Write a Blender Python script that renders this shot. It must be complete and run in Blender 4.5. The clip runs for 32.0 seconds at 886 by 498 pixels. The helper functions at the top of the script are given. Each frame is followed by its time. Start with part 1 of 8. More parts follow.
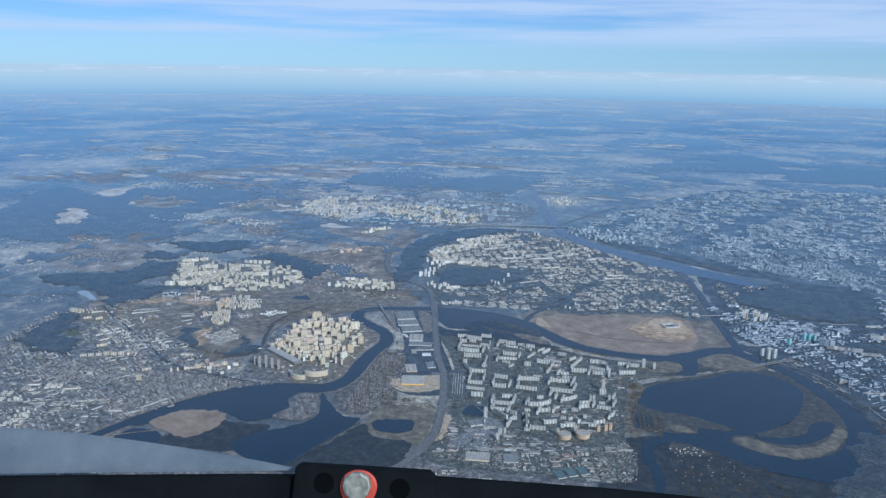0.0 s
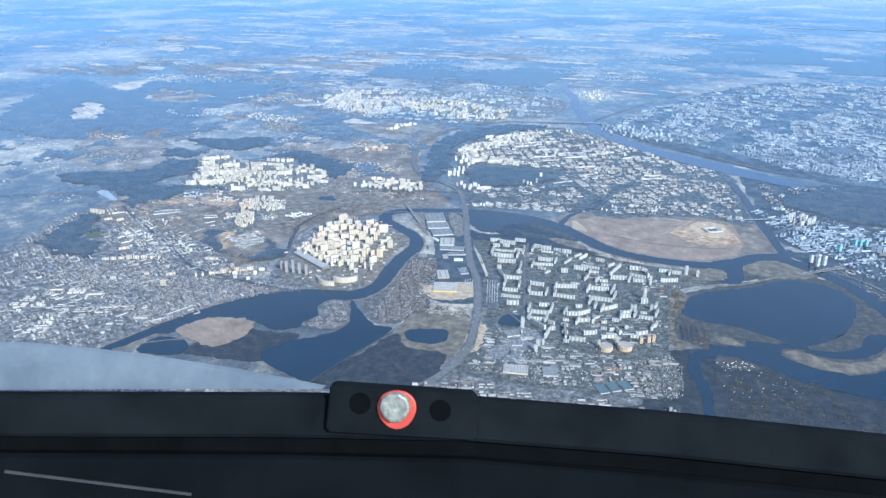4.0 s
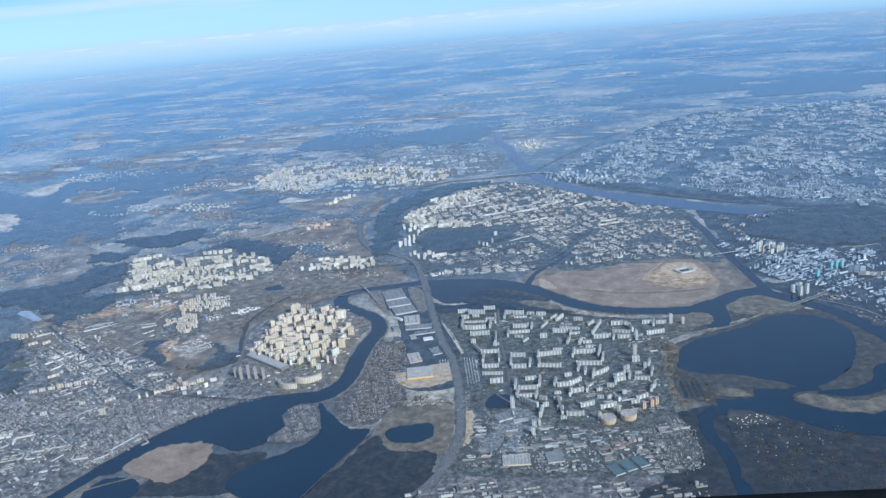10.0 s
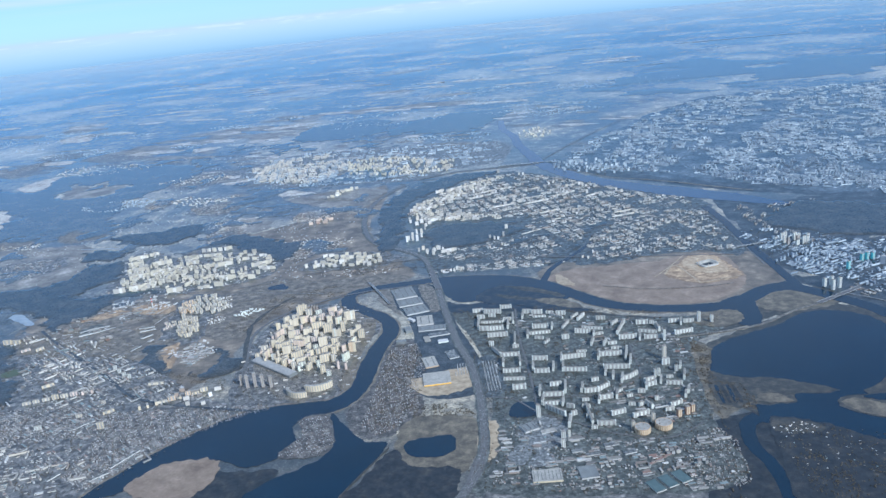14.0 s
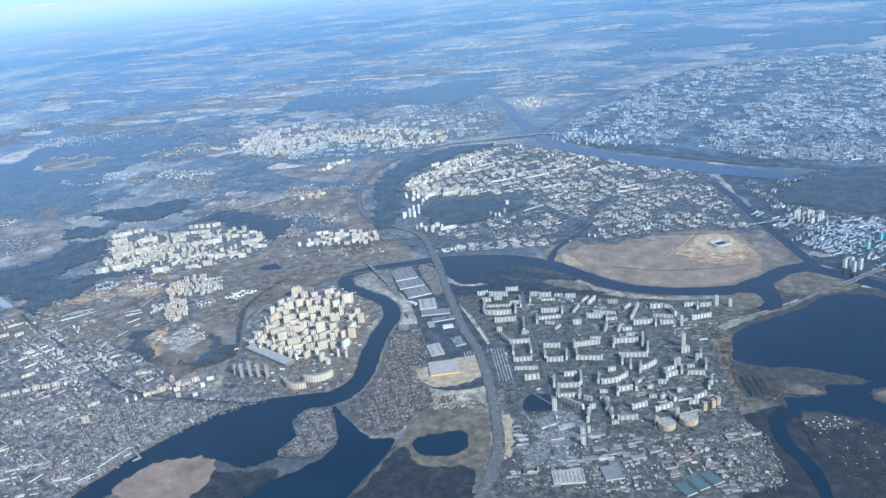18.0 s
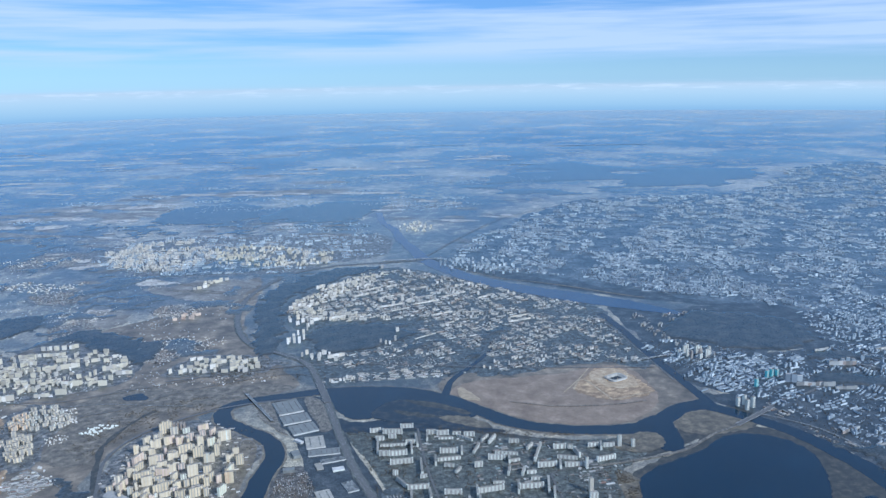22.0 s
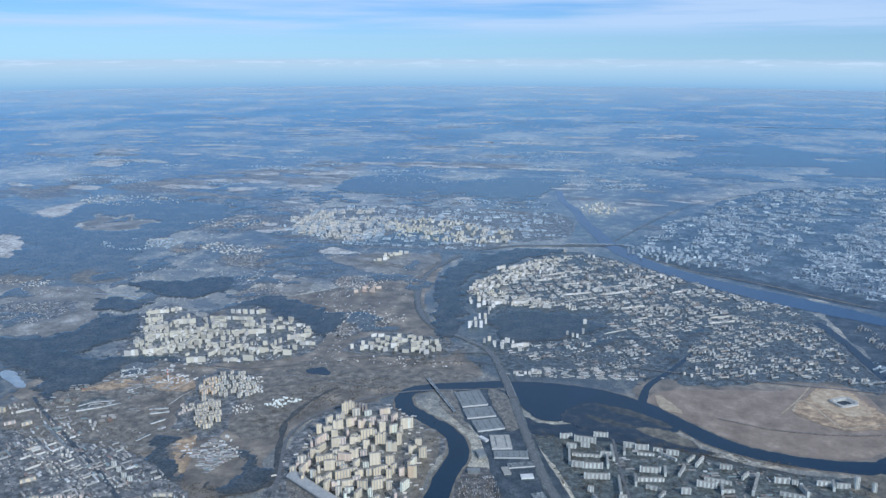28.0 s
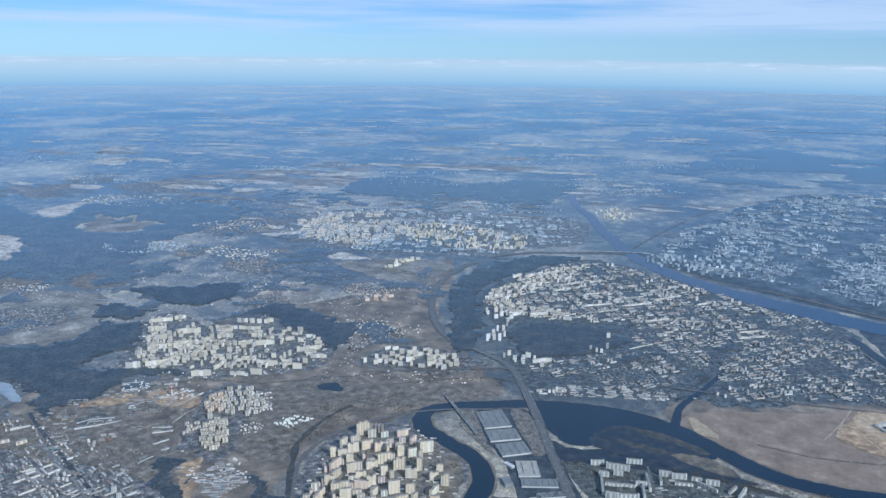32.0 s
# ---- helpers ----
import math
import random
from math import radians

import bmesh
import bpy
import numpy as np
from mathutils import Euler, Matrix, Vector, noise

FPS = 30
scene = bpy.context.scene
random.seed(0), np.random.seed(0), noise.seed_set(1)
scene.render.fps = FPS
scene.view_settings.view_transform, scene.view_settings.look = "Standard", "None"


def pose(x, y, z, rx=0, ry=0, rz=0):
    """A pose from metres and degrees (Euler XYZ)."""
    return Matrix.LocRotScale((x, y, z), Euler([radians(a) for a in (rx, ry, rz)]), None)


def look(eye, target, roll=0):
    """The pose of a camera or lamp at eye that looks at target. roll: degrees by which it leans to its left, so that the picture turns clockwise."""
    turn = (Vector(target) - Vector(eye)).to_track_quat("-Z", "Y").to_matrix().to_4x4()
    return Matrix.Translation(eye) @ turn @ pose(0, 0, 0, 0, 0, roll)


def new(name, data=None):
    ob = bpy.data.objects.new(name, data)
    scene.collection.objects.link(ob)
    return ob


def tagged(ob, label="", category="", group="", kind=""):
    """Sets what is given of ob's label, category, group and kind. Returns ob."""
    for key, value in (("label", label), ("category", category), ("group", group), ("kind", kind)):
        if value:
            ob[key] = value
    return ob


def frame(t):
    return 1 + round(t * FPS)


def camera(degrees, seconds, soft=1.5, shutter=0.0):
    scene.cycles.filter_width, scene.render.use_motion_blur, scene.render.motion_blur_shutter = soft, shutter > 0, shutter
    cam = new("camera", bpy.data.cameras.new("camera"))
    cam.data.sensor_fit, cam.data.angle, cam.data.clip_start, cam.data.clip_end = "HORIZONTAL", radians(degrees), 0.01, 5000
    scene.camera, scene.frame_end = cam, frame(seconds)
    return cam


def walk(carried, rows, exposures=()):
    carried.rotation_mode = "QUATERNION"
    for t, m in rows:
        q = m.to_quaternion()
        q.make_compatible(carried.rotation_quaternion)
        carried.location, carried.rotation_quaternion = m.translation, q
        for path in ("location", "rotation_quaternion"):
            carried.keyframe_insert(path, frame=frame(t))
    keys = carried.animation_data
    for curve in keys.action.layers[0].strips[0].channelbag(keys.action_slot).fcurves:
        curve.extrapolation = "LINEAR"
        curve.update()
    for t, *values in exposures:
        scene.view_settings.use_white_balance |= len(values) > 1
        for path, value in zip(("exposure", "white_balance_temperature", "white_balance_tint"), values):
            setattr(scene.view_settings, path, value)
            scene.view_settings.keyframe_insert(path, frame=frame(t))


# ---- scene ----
# The place is built at one twentieth of its true size (1 m here is 20 m of the real valley),
# so that the land reaches its horizon within the lens's range.
PATH = [
    (0.0, 118.86, -514.06, 171.46, 12.465, -13.655, 0.949),
    (0.5, 117.33, -511.47, 171.21, 12.765, -19.020, 0.024),
    (1.0, 115.79, -508.86, 170.97, 14.192, -17.496, -0.553),
    (1.5, 114.26, -506.26, 170.73, 12.641, -18.737, 1.197),
    (2.0, 112.72, -503.66, 170.50, 12.820, -19.862, 1.382),
    (2.5, 111.18, -501.05, 170.28, 12.969, -20.867, 1.074),
    (3.0, 109.64, -498.44, 170.07, 13.408, -21.213, 1.018),
    (3.5, 108.10, -495.83, 169.86, 13.527, -21.448, 1.085),
    (5.5, 101.92, -485.37, 169.08, 15.237, -20.951, -1.515),
    (6.0, 100.38, -482.75, 168.90, 11.757, -17.305, -2.559),
    (6.5, 98.83, -480.13, 168.73, 8.733, -16.641, -2.944),
    (7.0, 97.28, -477.50, 168.56, 8.054, -17.267, -3.409),
    (7.5, 95.72, -474.88, 168.39, 8.325, -16.974, -3.993),
    (8.0, 94.17, -472.26, 168.23, 8.498, -16.973, -4.167),
    (8.5, 92.61, -469.63, 168.08, 8.999, -16.933, -4.464),
    (9.0, 91.05, -467.00, 167.93, 8.995, -17.438, -4.662),
    (9.5, 89.49, -464.38, 167.78, 9.058, -17.386, -4.943),
    (10.0, 87.93, -461.75, 167.64, 9.139, -17.323, -5.084),
    (10.5, 86.37, -459.12, 167.51, 9.185, -17.398, -5.207),
    (11.0, 84.80, -456.49, 167.37, 9.136, -17.504, -5.305),
    (11.5, 83.23, -453.86, 167.25, 9.072, -17.621, -5.411),
    (12.0, 81.66, -451.24, 167.12, 9.047, -17.620, -5.501),
    (12.5, 80.09, -448.61, 167.00, 9.033, -17.745, -5.615),
    (13.0, 78.52, -445.98, 166.88, 9.027, -17.828, -5.709),
    (13.5, 76.94, -443.35, 166.77, 9.033, -18.079, -5.682),
    (14.0, 75.36, -440.72, 166.66, 8.879, -18.267, -5.754),
    (14.5, 73.78, -438.09, 166.55, 8.869, -18.207, -5.781),
    (16.5, 67.43, -427.58, 166.14, 8.759, -18.558, -5.666),
    (17.0, 65.84, -424.95, 166.05, 8.653, -18.711, -5.622),
    (17.5, 64.24, -422.33, 165.96, 8.159, -19.651, -5.408),
    (18.0, 62.64, -419.71, 165.86, 7.877, -20.633, -5.399),
    (18.5, 61.04, -417.08, 165.78, 6.344, -22.053, -3.782),
    (19.0, 59.43, -414.46, 165.69, -6.440, -20.107, -3.046),
    (19.5, 57.83, -411.84, 165.60, -13.776, -15.903, -0.631),
    (20.0, 56.22, -409.22, 165.52, -14.472, -16.416, -0.163),
    (20.5, 54.60, -406.60, 165.44, -14.298, -16.873, -0.815),
    (21.0, 52.99, -403.99, 165.36, -13.708, -17.111, -1.416),
    (21.5, 51.37, -401.37, 165.27, -13.108, -16.946, -1.098),
    (22.0, 49.74, -398.76, 165.20, -2.276, -12.505, -0.907),
    (22.5, 48.12, -396.15, 165.12, 8.689, -9.013, -0.167),
    (23.0, 46.49, -393.54, 165.04, 11.281, -11.707, -0.110),
    (23.5, 44.86, -390.94, 164.96, 11.048, -13.432, 0.358),
    (24.0, 43.22, -388.33, 164.88, 10.637, -13.872, 0.232),
    (24.5, 41.58, -385.73, 164.81, 10.096, -14.100, 0.255),
    (25.0, 39.94, -383.13, 164.73, 9.776, -14.253, 0.219),
    (25.5, 38.30, -380.54, 164.65, 9.596, -14.379, 0.148),
    (27.5, 31.68, -370.18, 164.34, 9.819, -14.273, -0.077),
    (28.0, 30.02, -367.59, 164.26, 9.762, -14.350, 0.048),
    (28.5, 28.35, -365.01, 164.17, 9.717, -14.338, 0.110),
    (29.0, 26.68, -362.44, 164.09, 9.763, -14.469, 0.132),
    (29.5, 25.01, -359.87, 164.01, 9.946, -14.284, 0.137),
    (30.0, 23.33, -357.30, 163.92, 9.978, -14.429, 0.608),
    (30.5, 21.65, -354.73, 163.83, 10.350, -14.338, 0.978),
    (31.0, 19.96, -352.17, 163.75, 10.306, -14.562, 0.993),
    (31.5, 18.27, -349.61, 163.66, 10.016, -14.461, 0.764),
    (32.0, 16.58, -347.06, 163.56, 9.827, -14.340, 0.629),
]
cam = camera(58.81, 32.0, soft=1.5)
walk(cam, [(t, pose(x, y, z, 0, 0, yaw) @ pose(0, 0, 0, 90 + pitch) @ pose(0, 0, 0, 0, 0, roll))
           for t, x, y, z, yaw, pitch, roll in PATH],
     [(0.0, 0.30, 5300, 10), (0.5, 0.70, 5300, 10), (3.5, 1.15, 5300, 10), (6.0, 0.95, 5300, 10), (9.0, 0.60, 5300, 10), (14.0, 0.65, 5300, 10), (17.0, 0.68, 5250, 10),
      (18.5, 0.95, 5300, 10), (19.0, 0.98, 5300, 10), (20.0, 0.50, 5100, 10), (21.0, 0.50, 5150, 10), (22.0, 0.46, 5200, 10), (23.0, 0.25, 5300, 10), (24.0, 0.32, 5300, 10), (32.0, 0.38, 5300, 10)])

# ---------------------------------------------------------------- light
SUN_FROM = Vector((0.62, -0.55, 0.56)).normalized()


def nodes_of(mat):
    mat.use_nodes = True
    return mat.node_tree.nodes, mat.node_tree.links


world = bpy.data.worlds.new("sky")
scene.world = world
world.use_nodes = True
wn, wl = world.node_tree.nodes, world.node_tree.links
wn.clear()


def wnode(kind, **values):
    n = wn.new(kind)
    for k, v in values.items():
        n.inputs[k].default_value = v
    return n


def wmath(op, a, b):
    n = wn.new("ShaderNodeMath")
    n.operation = op
    for k, v in enumerate((a, b)):
        if isinstance(v, (int, float)):
            n.inputs[k].default_value = v
        else:
            wl.new(v, n.inputs[k])
    return n.outputs[0]


def wramp(fac, stops):
    n = wn.new("ShaderNodeValToRGB")
    while len(n.color_ramp.elements) < len(stops):
        n.color_ramp.elements.new(0.5)
    for e, (p, c) in zip(n.color_ramp.elements, stops):
        e.position = p
        e.color = (c, c, c, 1) if isinstance(c, (int, float)) else (*c, 1)
    wl.new(fac, n.inputs[0])
    return n.outputs[0]


def wmix(fac, a, b, blend="MIX"):
    n = wn.new("ShaderNodeMix")
    n.data_type, n.blend_type = "RGBA", blend
    for k, v in ((0, fac), (6, a), (7, b)):
        if isinstance(v, (int, float)):
            n.inputs[k].default_value = v
        elif isinstance(v, tuple):
            n.inputs[k].default_value = (*v, 1)
        else:
            wl.new(v, n.inputs[k])
    return n.outputs[2]


coord = wnode("ShaderNodeTexCoord")
split = wnode("ShaderNodeSeparateXYZ")
wl.new(coord.outputs["Generated"], split.inputs[0])
elev = split.outputs[2]
sky = wn.new("ShaderNodeTexSky")
sky.sky_type, sky.sun_disc = "NISHITA", False
sky.sun_elevation = math.asin(SUN_FROM.z)
sky.sun_rotation = math.atan2(SUN_FROM.x, SUN_FROM.y)
sky.altitude, sky.air_density, sky.dust_density, sky.ozone_density = 3400, 1.0, 0.6, 2.0
raised = wnode("ShaderNodeCombineXYZ")
wl.new(split.outputs[0], raised.inputs[0])
wl.new(split.outputs[1], raised.inputs[1])
wl.new(wmath("MAXIMUM", elev, 0.012), raised.inputs[2])
wl.new(raised.outputs[0], sky.inputs[0])
# streaks of high thin cloud, flattened towards the horizon
flat = wnode("ShaderNodeMapping")
flat.inputs["Scale"].default_value = (1.3, 1.3, 26.0)
flat.inputs["Rotation"].default_value = (0.0, 0.012, 0.3)
wl.new(coord.outputs["Generated"], flat.inputs[0])
streak = wnode("ShaderNodeTexNoise", Scale=1.6, Detail=5.0, Roughness=0.55)
wl.new(flat.outputs[0], streak.inputs[0])
high = wramp(elev, [(0.0, 0.0), (0.010, 0.0), (0.028, 0.8), (0.5, 0.9)])
cover = wmath("MULTIPLY", wramp(streak.outputs[0], [(0.38, 0.0), (0.56, 1.0)]), high)
# a low line of far cumulus tops in the haze
puffs = wnode("ShaderNodeMapping")
puffs.inputs["Scale"].default_value = (9.0, 9.0, 90.0)
wl.new(coord.outputs["Generated"], puffs.inputs[0])
puff = wnode("ShaderNodeTexNoise", Scale=3.0, Detail=4.0, Roughness=0.6)
wl.new(puffs.outputs[0], puff.inputs[0])
band = wramp(wmath("ADD", elev, 0.5), [(0.4745, 0.0), (0.4825, 1.0), (0.4870, 1.0), (0.4885, 0.0)])
low = wmath("MULTIPLY", wramp(puff.outputs[0], [(0.52, 0.0), (0.66, 0.4)]), band)
haze = wramp(wmath("ADD", elev, 0.5), [(0.45, 1.0), (0.4868, 1.0), (0.4885, 0.25), (0.52, 0.0)])
tint = wmix(1.0, sky.outputs[0], wramp(elev, [(0.0, (0.43, 0.56, 0.65)), (0.012, (0.42, 0.545, 0.66)), (0.05, (0.41, 0.53, 0.69)), (0.3, (0.5, 0.66, 0.82))]), "MULTIPLY")
tint = wmix(0.4, tint, wramp(elev, [(0.0, (2.75, 4.1, 4.9)), (0.03, (2.4, 3.75, 4.95)), (0.12, (1.7, 3.1, 5.0)), (0.6, (0.9, 2.0, 4.2))]))
tint = wmix(cover, tint, (4.5, 5.1, 5.8))
tint = wmix(haze, tint, wramp(wmath("ADD", elev, 0.5), [(0.4525, (2.05, 3.35, 4.5)), (0.462, (2.85, 4.1, 4.85)), (0.474, (3.6, 4.65, 5.1)), (0.483, (4.1, 4.85, 5.15)), (0.4868, (3.9, 4.5, 4.85))]))
tint = wmix(low, tint, (5.9, 6.3, 6.6))
back = wnode("ShaderNodeBackground", Strength=0.105)
wl.new(tint, back.inputs[0])
wl.new(back.outputs[0], wnode("ShaderNodeOutputWorld").inputs[0])

sun = new("sun", bpy.data.lights.new("sun", "SUN"))
sun.data.energy, sun.data.angle, sun.data.color = 3.1, radians(0.5), (1.0, 0.90, 0.75)
sun.matrix_world = look(SUN_FROM * 300, (0, 0, 0))

# ---------------------------------------------------------------- materials


def haze_glossed(n, l, b, amount, haze_tint=None, haze_share=None):
    """Haze put in as a blue gloss, stronger at low angles, scaled by amount."""
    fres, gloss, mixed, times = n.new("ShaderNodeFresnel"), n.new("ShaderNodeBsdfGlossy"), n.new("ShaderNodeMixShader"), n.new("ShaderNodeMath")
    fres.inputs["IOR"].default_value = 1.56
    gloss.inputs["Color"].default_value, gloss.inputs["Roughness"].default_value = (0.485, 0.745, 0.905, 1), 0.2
    # towards the horizon the gloss turns pale, as far haze would
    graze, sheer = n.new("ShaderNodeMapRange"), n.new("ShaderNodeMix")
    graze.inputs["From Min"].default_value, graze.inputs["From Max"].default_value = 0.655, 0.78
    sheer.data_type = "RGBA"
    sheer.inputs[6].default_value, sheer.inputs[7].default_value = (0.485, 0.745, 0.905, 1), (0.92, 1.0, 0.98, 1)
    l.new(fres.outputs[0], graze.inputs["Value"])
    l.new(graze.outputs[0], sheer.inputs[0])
    if haze_tint is not None:
        l.new(haze_tint, sheer.inputs[6])
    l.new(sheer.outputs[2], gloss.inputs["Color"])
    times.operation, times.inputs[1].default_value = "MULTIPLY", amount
    if haze_share is not None:
        l.new(haze_share, times.inputs[1])
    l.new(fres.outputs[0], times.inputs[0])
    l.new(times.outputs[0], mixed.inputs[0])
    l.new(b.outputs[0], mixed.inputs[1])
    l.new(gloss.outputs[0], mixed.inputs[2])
    l.new(mixed.outputs[0], n["Material Output"].inputs[0])


def surface(name, stops, scale, fine=0.0, rough=0.7, spec=0.5, bump=0.0, per_object=0.0, metal=0.0, detail=6.0, per_island=0.0, island_stops=None, haze_sheen=0.0, grain=(0.45, 1.6), mirror=None):
    """A material whose colour runs through stops with a broad and a fine noise, in the world's metres."""
    mat = bpy.data.materials.new(name)
    n, l = nodes_of(mat)
    b = n["Principled BSDF"]
    b.inputs["Roughness"].default_value, b.inputs["Metallic"].default_value = rough, metal
    b.inputs["Specular IOR Level"].default_value = spec
    geo = n.new("ShaderNodeNewGeometry")
    broad = n.new("ShaderNodeTexNoise")
    broad.inputs["Scale"].default_value, broad.inputs["Detail"].default_value = scale, detail
    broad.inputs["Roughness"].default_value = 0.62
    l.new(geo.outputs["Position"], broad.inputs["Vector"])
    ramp = n.new("ShaderNodeValToRGB")
    while len(ramp.color_ramp.elements) < len(stops):
        ramp.color_ramp.elements.new(0.5)
    for e, (p, c) in zip(ramp.color_ramp.elements, stops):
        e.position, e.color = p, (*c, 1)
    l.new(broad.outputs[0], ramp.inputs[0])
    out = ramp.outputs[0]

    def mix(kind, fac, a, c):
        m = n.new("ShaderNodeMix")
        m.data_type, m.blend_type = "RGBA", kind
        m.inputs[0].default_value = fac
        l.new(a, m.inputs[6])
        l.new(c, m.inputs[7])
        return m.outputs[2]

    def grey(value, low, high):
        r = n.new("ShaderNodeMapRange")
        r.inputs["To Min"].default_value, r.inputs["To Max"].default_value = low, high
        l.new(value, r.inputs["Value"])
        c = n.new("ShaderNodeCombineColor")
        for k in range(3):
            l.new(r.outputs[0], c.inputs[k])
        return c.outputs[0]

    if fine:
        cells = n.new("ShaderNodeTexVoronoi")
        cells.inputs["Scale"].default_value = fine
        l.new(geo.outputs["Position"], cells.inputs["Vector"])
        pick = n.new("ShaderNodeSeparateColor")
        l.new(cells.outputs["Color"], pick.inputs[0])
        out = mix("MULTIPLY", 0.75, out, grey(pick.outputs[0], *grain))
    if per_object:
        info = n.new("ShaderNodeObjectInfo")
        out = mix("MULTIPLY", 1.0, out, grey(info.outputs["Random"], 1 - per_object, 1 + per_object))
    if per_island:
        out = mix("MULTIPLY", 1.0, out, grey(geo.outputs["Random Per Island"], 1 - per_island, 1 + per_island))
    if island_stops:
        hue = n.new("ShaderNodeValToRGB")
        hue.color_ramp.interpolation = "CONSTANT"
        while len(hue.color_ramp.elements) < len(island_stops):
            hue.color_ramp.elements.new(0.5)
        for e, (p, c) in zip(hue.color_ramp.elements, island_stops):
            e.position, e.color = p, (*c, 1)
        l.new(geo.outputs["Random Per Island"], hue.inputs[0])
        out = mix("MULTIPLY", 1.0, out, hue.outputs[0])
    l.new(out, b.inputs["Base Color"])
    if mirror:
        b.inputs["Specular Tint"].default_value = (*mirror, 1)
    if bump:
        nz = n.new("ShaderNodeTexNoise")
        nz.inputs["Scale"].default_value, nz.inputs["Detail"].default_value = bump, 4
        l.new(geo.outputs["Position"], nz.inputs["Vector"])
        bm = n.new("ShaderNodeBump")
        bm.inputs["Strength"].default_value, bm.inputs["Distance"].default_value = 0.12, 0.3
        l.new(nz.outputs[0], bm.inputs["Height"])
        l.new(bm.outputs[0], b.inputs["Normal"])
    # blue gloss laid over the surface's own colour in place of haze
    if haze_sheen:
        haze_glossed(n, l, b, haze_sheen)
    return mat


TOWN = surface("town_ground", [(0.30, (0.02268, 0.02902, 0.03307)), (0.46, (0.04788, 0.05804, 0.06339)), (0.60, (0.09324, 0.1082, 0.1144)), (0.74, (0.2079, 0.2309, 0.237))], 0.32, fine=1.1, rough=0.75, spec=0.4, haze_sheen=0.55)
DARKTOWN = surface("dark_town_ground", [(0.30, (0.016, 0.022, 0.029)), (0.46, (0.032, 0.039, 0.047)), (0.60, (0.06, 0.068, 0.076)), (0.74, (0.13, 0.137, 0.14))], 0.12, fine=2.0, detail=9.0, rough=0.8, spec=0.3, haze_sheen=0.62)
SUBURB = surface("suburb_ground", [(0.30, (0.03606, 0.03847, 0.04028)), (0.45, (0.08114, 0.08164, 0.07955)), (0.57, (0.1443, 0.1408, 0.1329)), (0.70, (0.2705, 0.2628, 0.2467))], 0.28, fine=0.8, rough=0.75, spec=0.4, haze_sheen=0.6)
MEADOW = surface("dry_meadow", [(0.3, (0.06, 0.05561, 0.04752)), (0.45, (0.112, 0.0996, 0.08096)), (0.57, (0.168, 0.1494, 0.1188)), (0.70, (0.272, 0.2407, 0.1936))], 0.25, fine=2.0, detail=8.0, rough=0.8, spec=0.3, haze_sheen=0.5, grain=(0.86, 1.14))
AIRFIELD = surface("airfield_grass", [(0.3, (0.13, 0.098, 0.074)), (0.44, (0.19, 0.148, 0.11)), (0.56, (0.225, 0.178, 0.135)), (0.7, (0.30, 0.245, 0.19))], 0.10, fine=0.9, detail=9.0, rough=0.8, spec=0.3, haze_sheen=0.45, grain=(0.88, 1.12))
SAND = surface("sand", [(0.3, (0.22, 0.17, 0.11)), (0.5, (0.33, 0.27, 0.18)), (0.64, (0.42, 0.35, 0.245)), (0.78, (0.56, 0.49, 0.37))], 0.35, rough=0.85, spec=0.3, haze_sheen=0.6)
REED = surface("dry_reed", [(0.3, (0.0748, 0.0644, 0.04884)), (0.46, (0.1292, 0.1106, 0.0814)), (0.6, (0.1904, 0.1645, 0.1221)), (0.74, (0.2584, 0.224, 0.1702))], 0.28, rough=0.85, spec=0.3, haze_sheen=0.6)
MARSH = surface("dark_marsh", [(0.3, (0.010, 0.015, 0.021)), (0.52, (0.022, 0.026, 0.031)), (0.66, (0.042, 0.042, 0.041)), (0.78, (0.10, 0.09, 0.072))], 0.2, fine=0.7, rough=0.8, spec=0.3, haze_sheen=0.45, grain=(0.72, 1.3))
WOOD = surface("bare_wood", [(0.3, (0.02834, 0.03294, 0.03615)), (0.5, (0.04637, 0.05007, 0.05145)), (0.72, (0.07986, 0.07774, 0.07231))], 0.10, fine=1.2, rough=0.9, spec=0.1, haze_sheen=0.8)
# bare wood again, paler, with distance haze put into its colour
HAZYWOOD = surface("hazed_bare_wood", [(0.3, (0.05292, 0.05819, 0.05862)), (0.5, (0.07812, 0.07969, 0.07646)), (0.72, (0.126, 0.1202, 0.107))], 0.06, fine=0.8, rough=0.9, spec=0.1, haze_sheen=1.0)
COURT = surface("court_ground", [(0.30, (0.02964, 0.0345, 0.03248)), (0.46, (0.057, 0.0644, 0.06032)), (0.60, (0.1003, 0.1104, 0.1021)), (0.74, (0.1938, 0.2047, 0.1914))], 0.32, fine=1.1, rough=0.75, spec=0.4, haze_sheen=0.42)
ROAD = surface("asphalt", [(0.3, (0.0697, 0.0704, 0.07176)), (0.55, (0.1066, 0.1064, 0.1061)), (0.75, (0.164, 0.1624, 0.156))], 0.8, rough=0.7, spec=0.4, haze_sheen=0.45)
YARD = surface("concrete_yard", [(0.3, (0.0558, 0.061, 0.0636)), (0.46, (0.1116, 0.117, 0.1166)), (0.58, (0.1767, 0.185, 0.1802)), (0.72, (0.3348, 0.35, 0.3392))], 0.6, fine=1.4, rough=0.75, spec=0.4, haze_sheen=0.7)
ICE = surface("pale_ice", [(0.3, (0.1572, 0.2013, 0.2399)), (0.5, (0.2359, 0.2842, 0.3283)), (0.7, (0.3089, 0.3552, 0.3978))], 0.16, rough=0.45, haze_sheen=0.55)
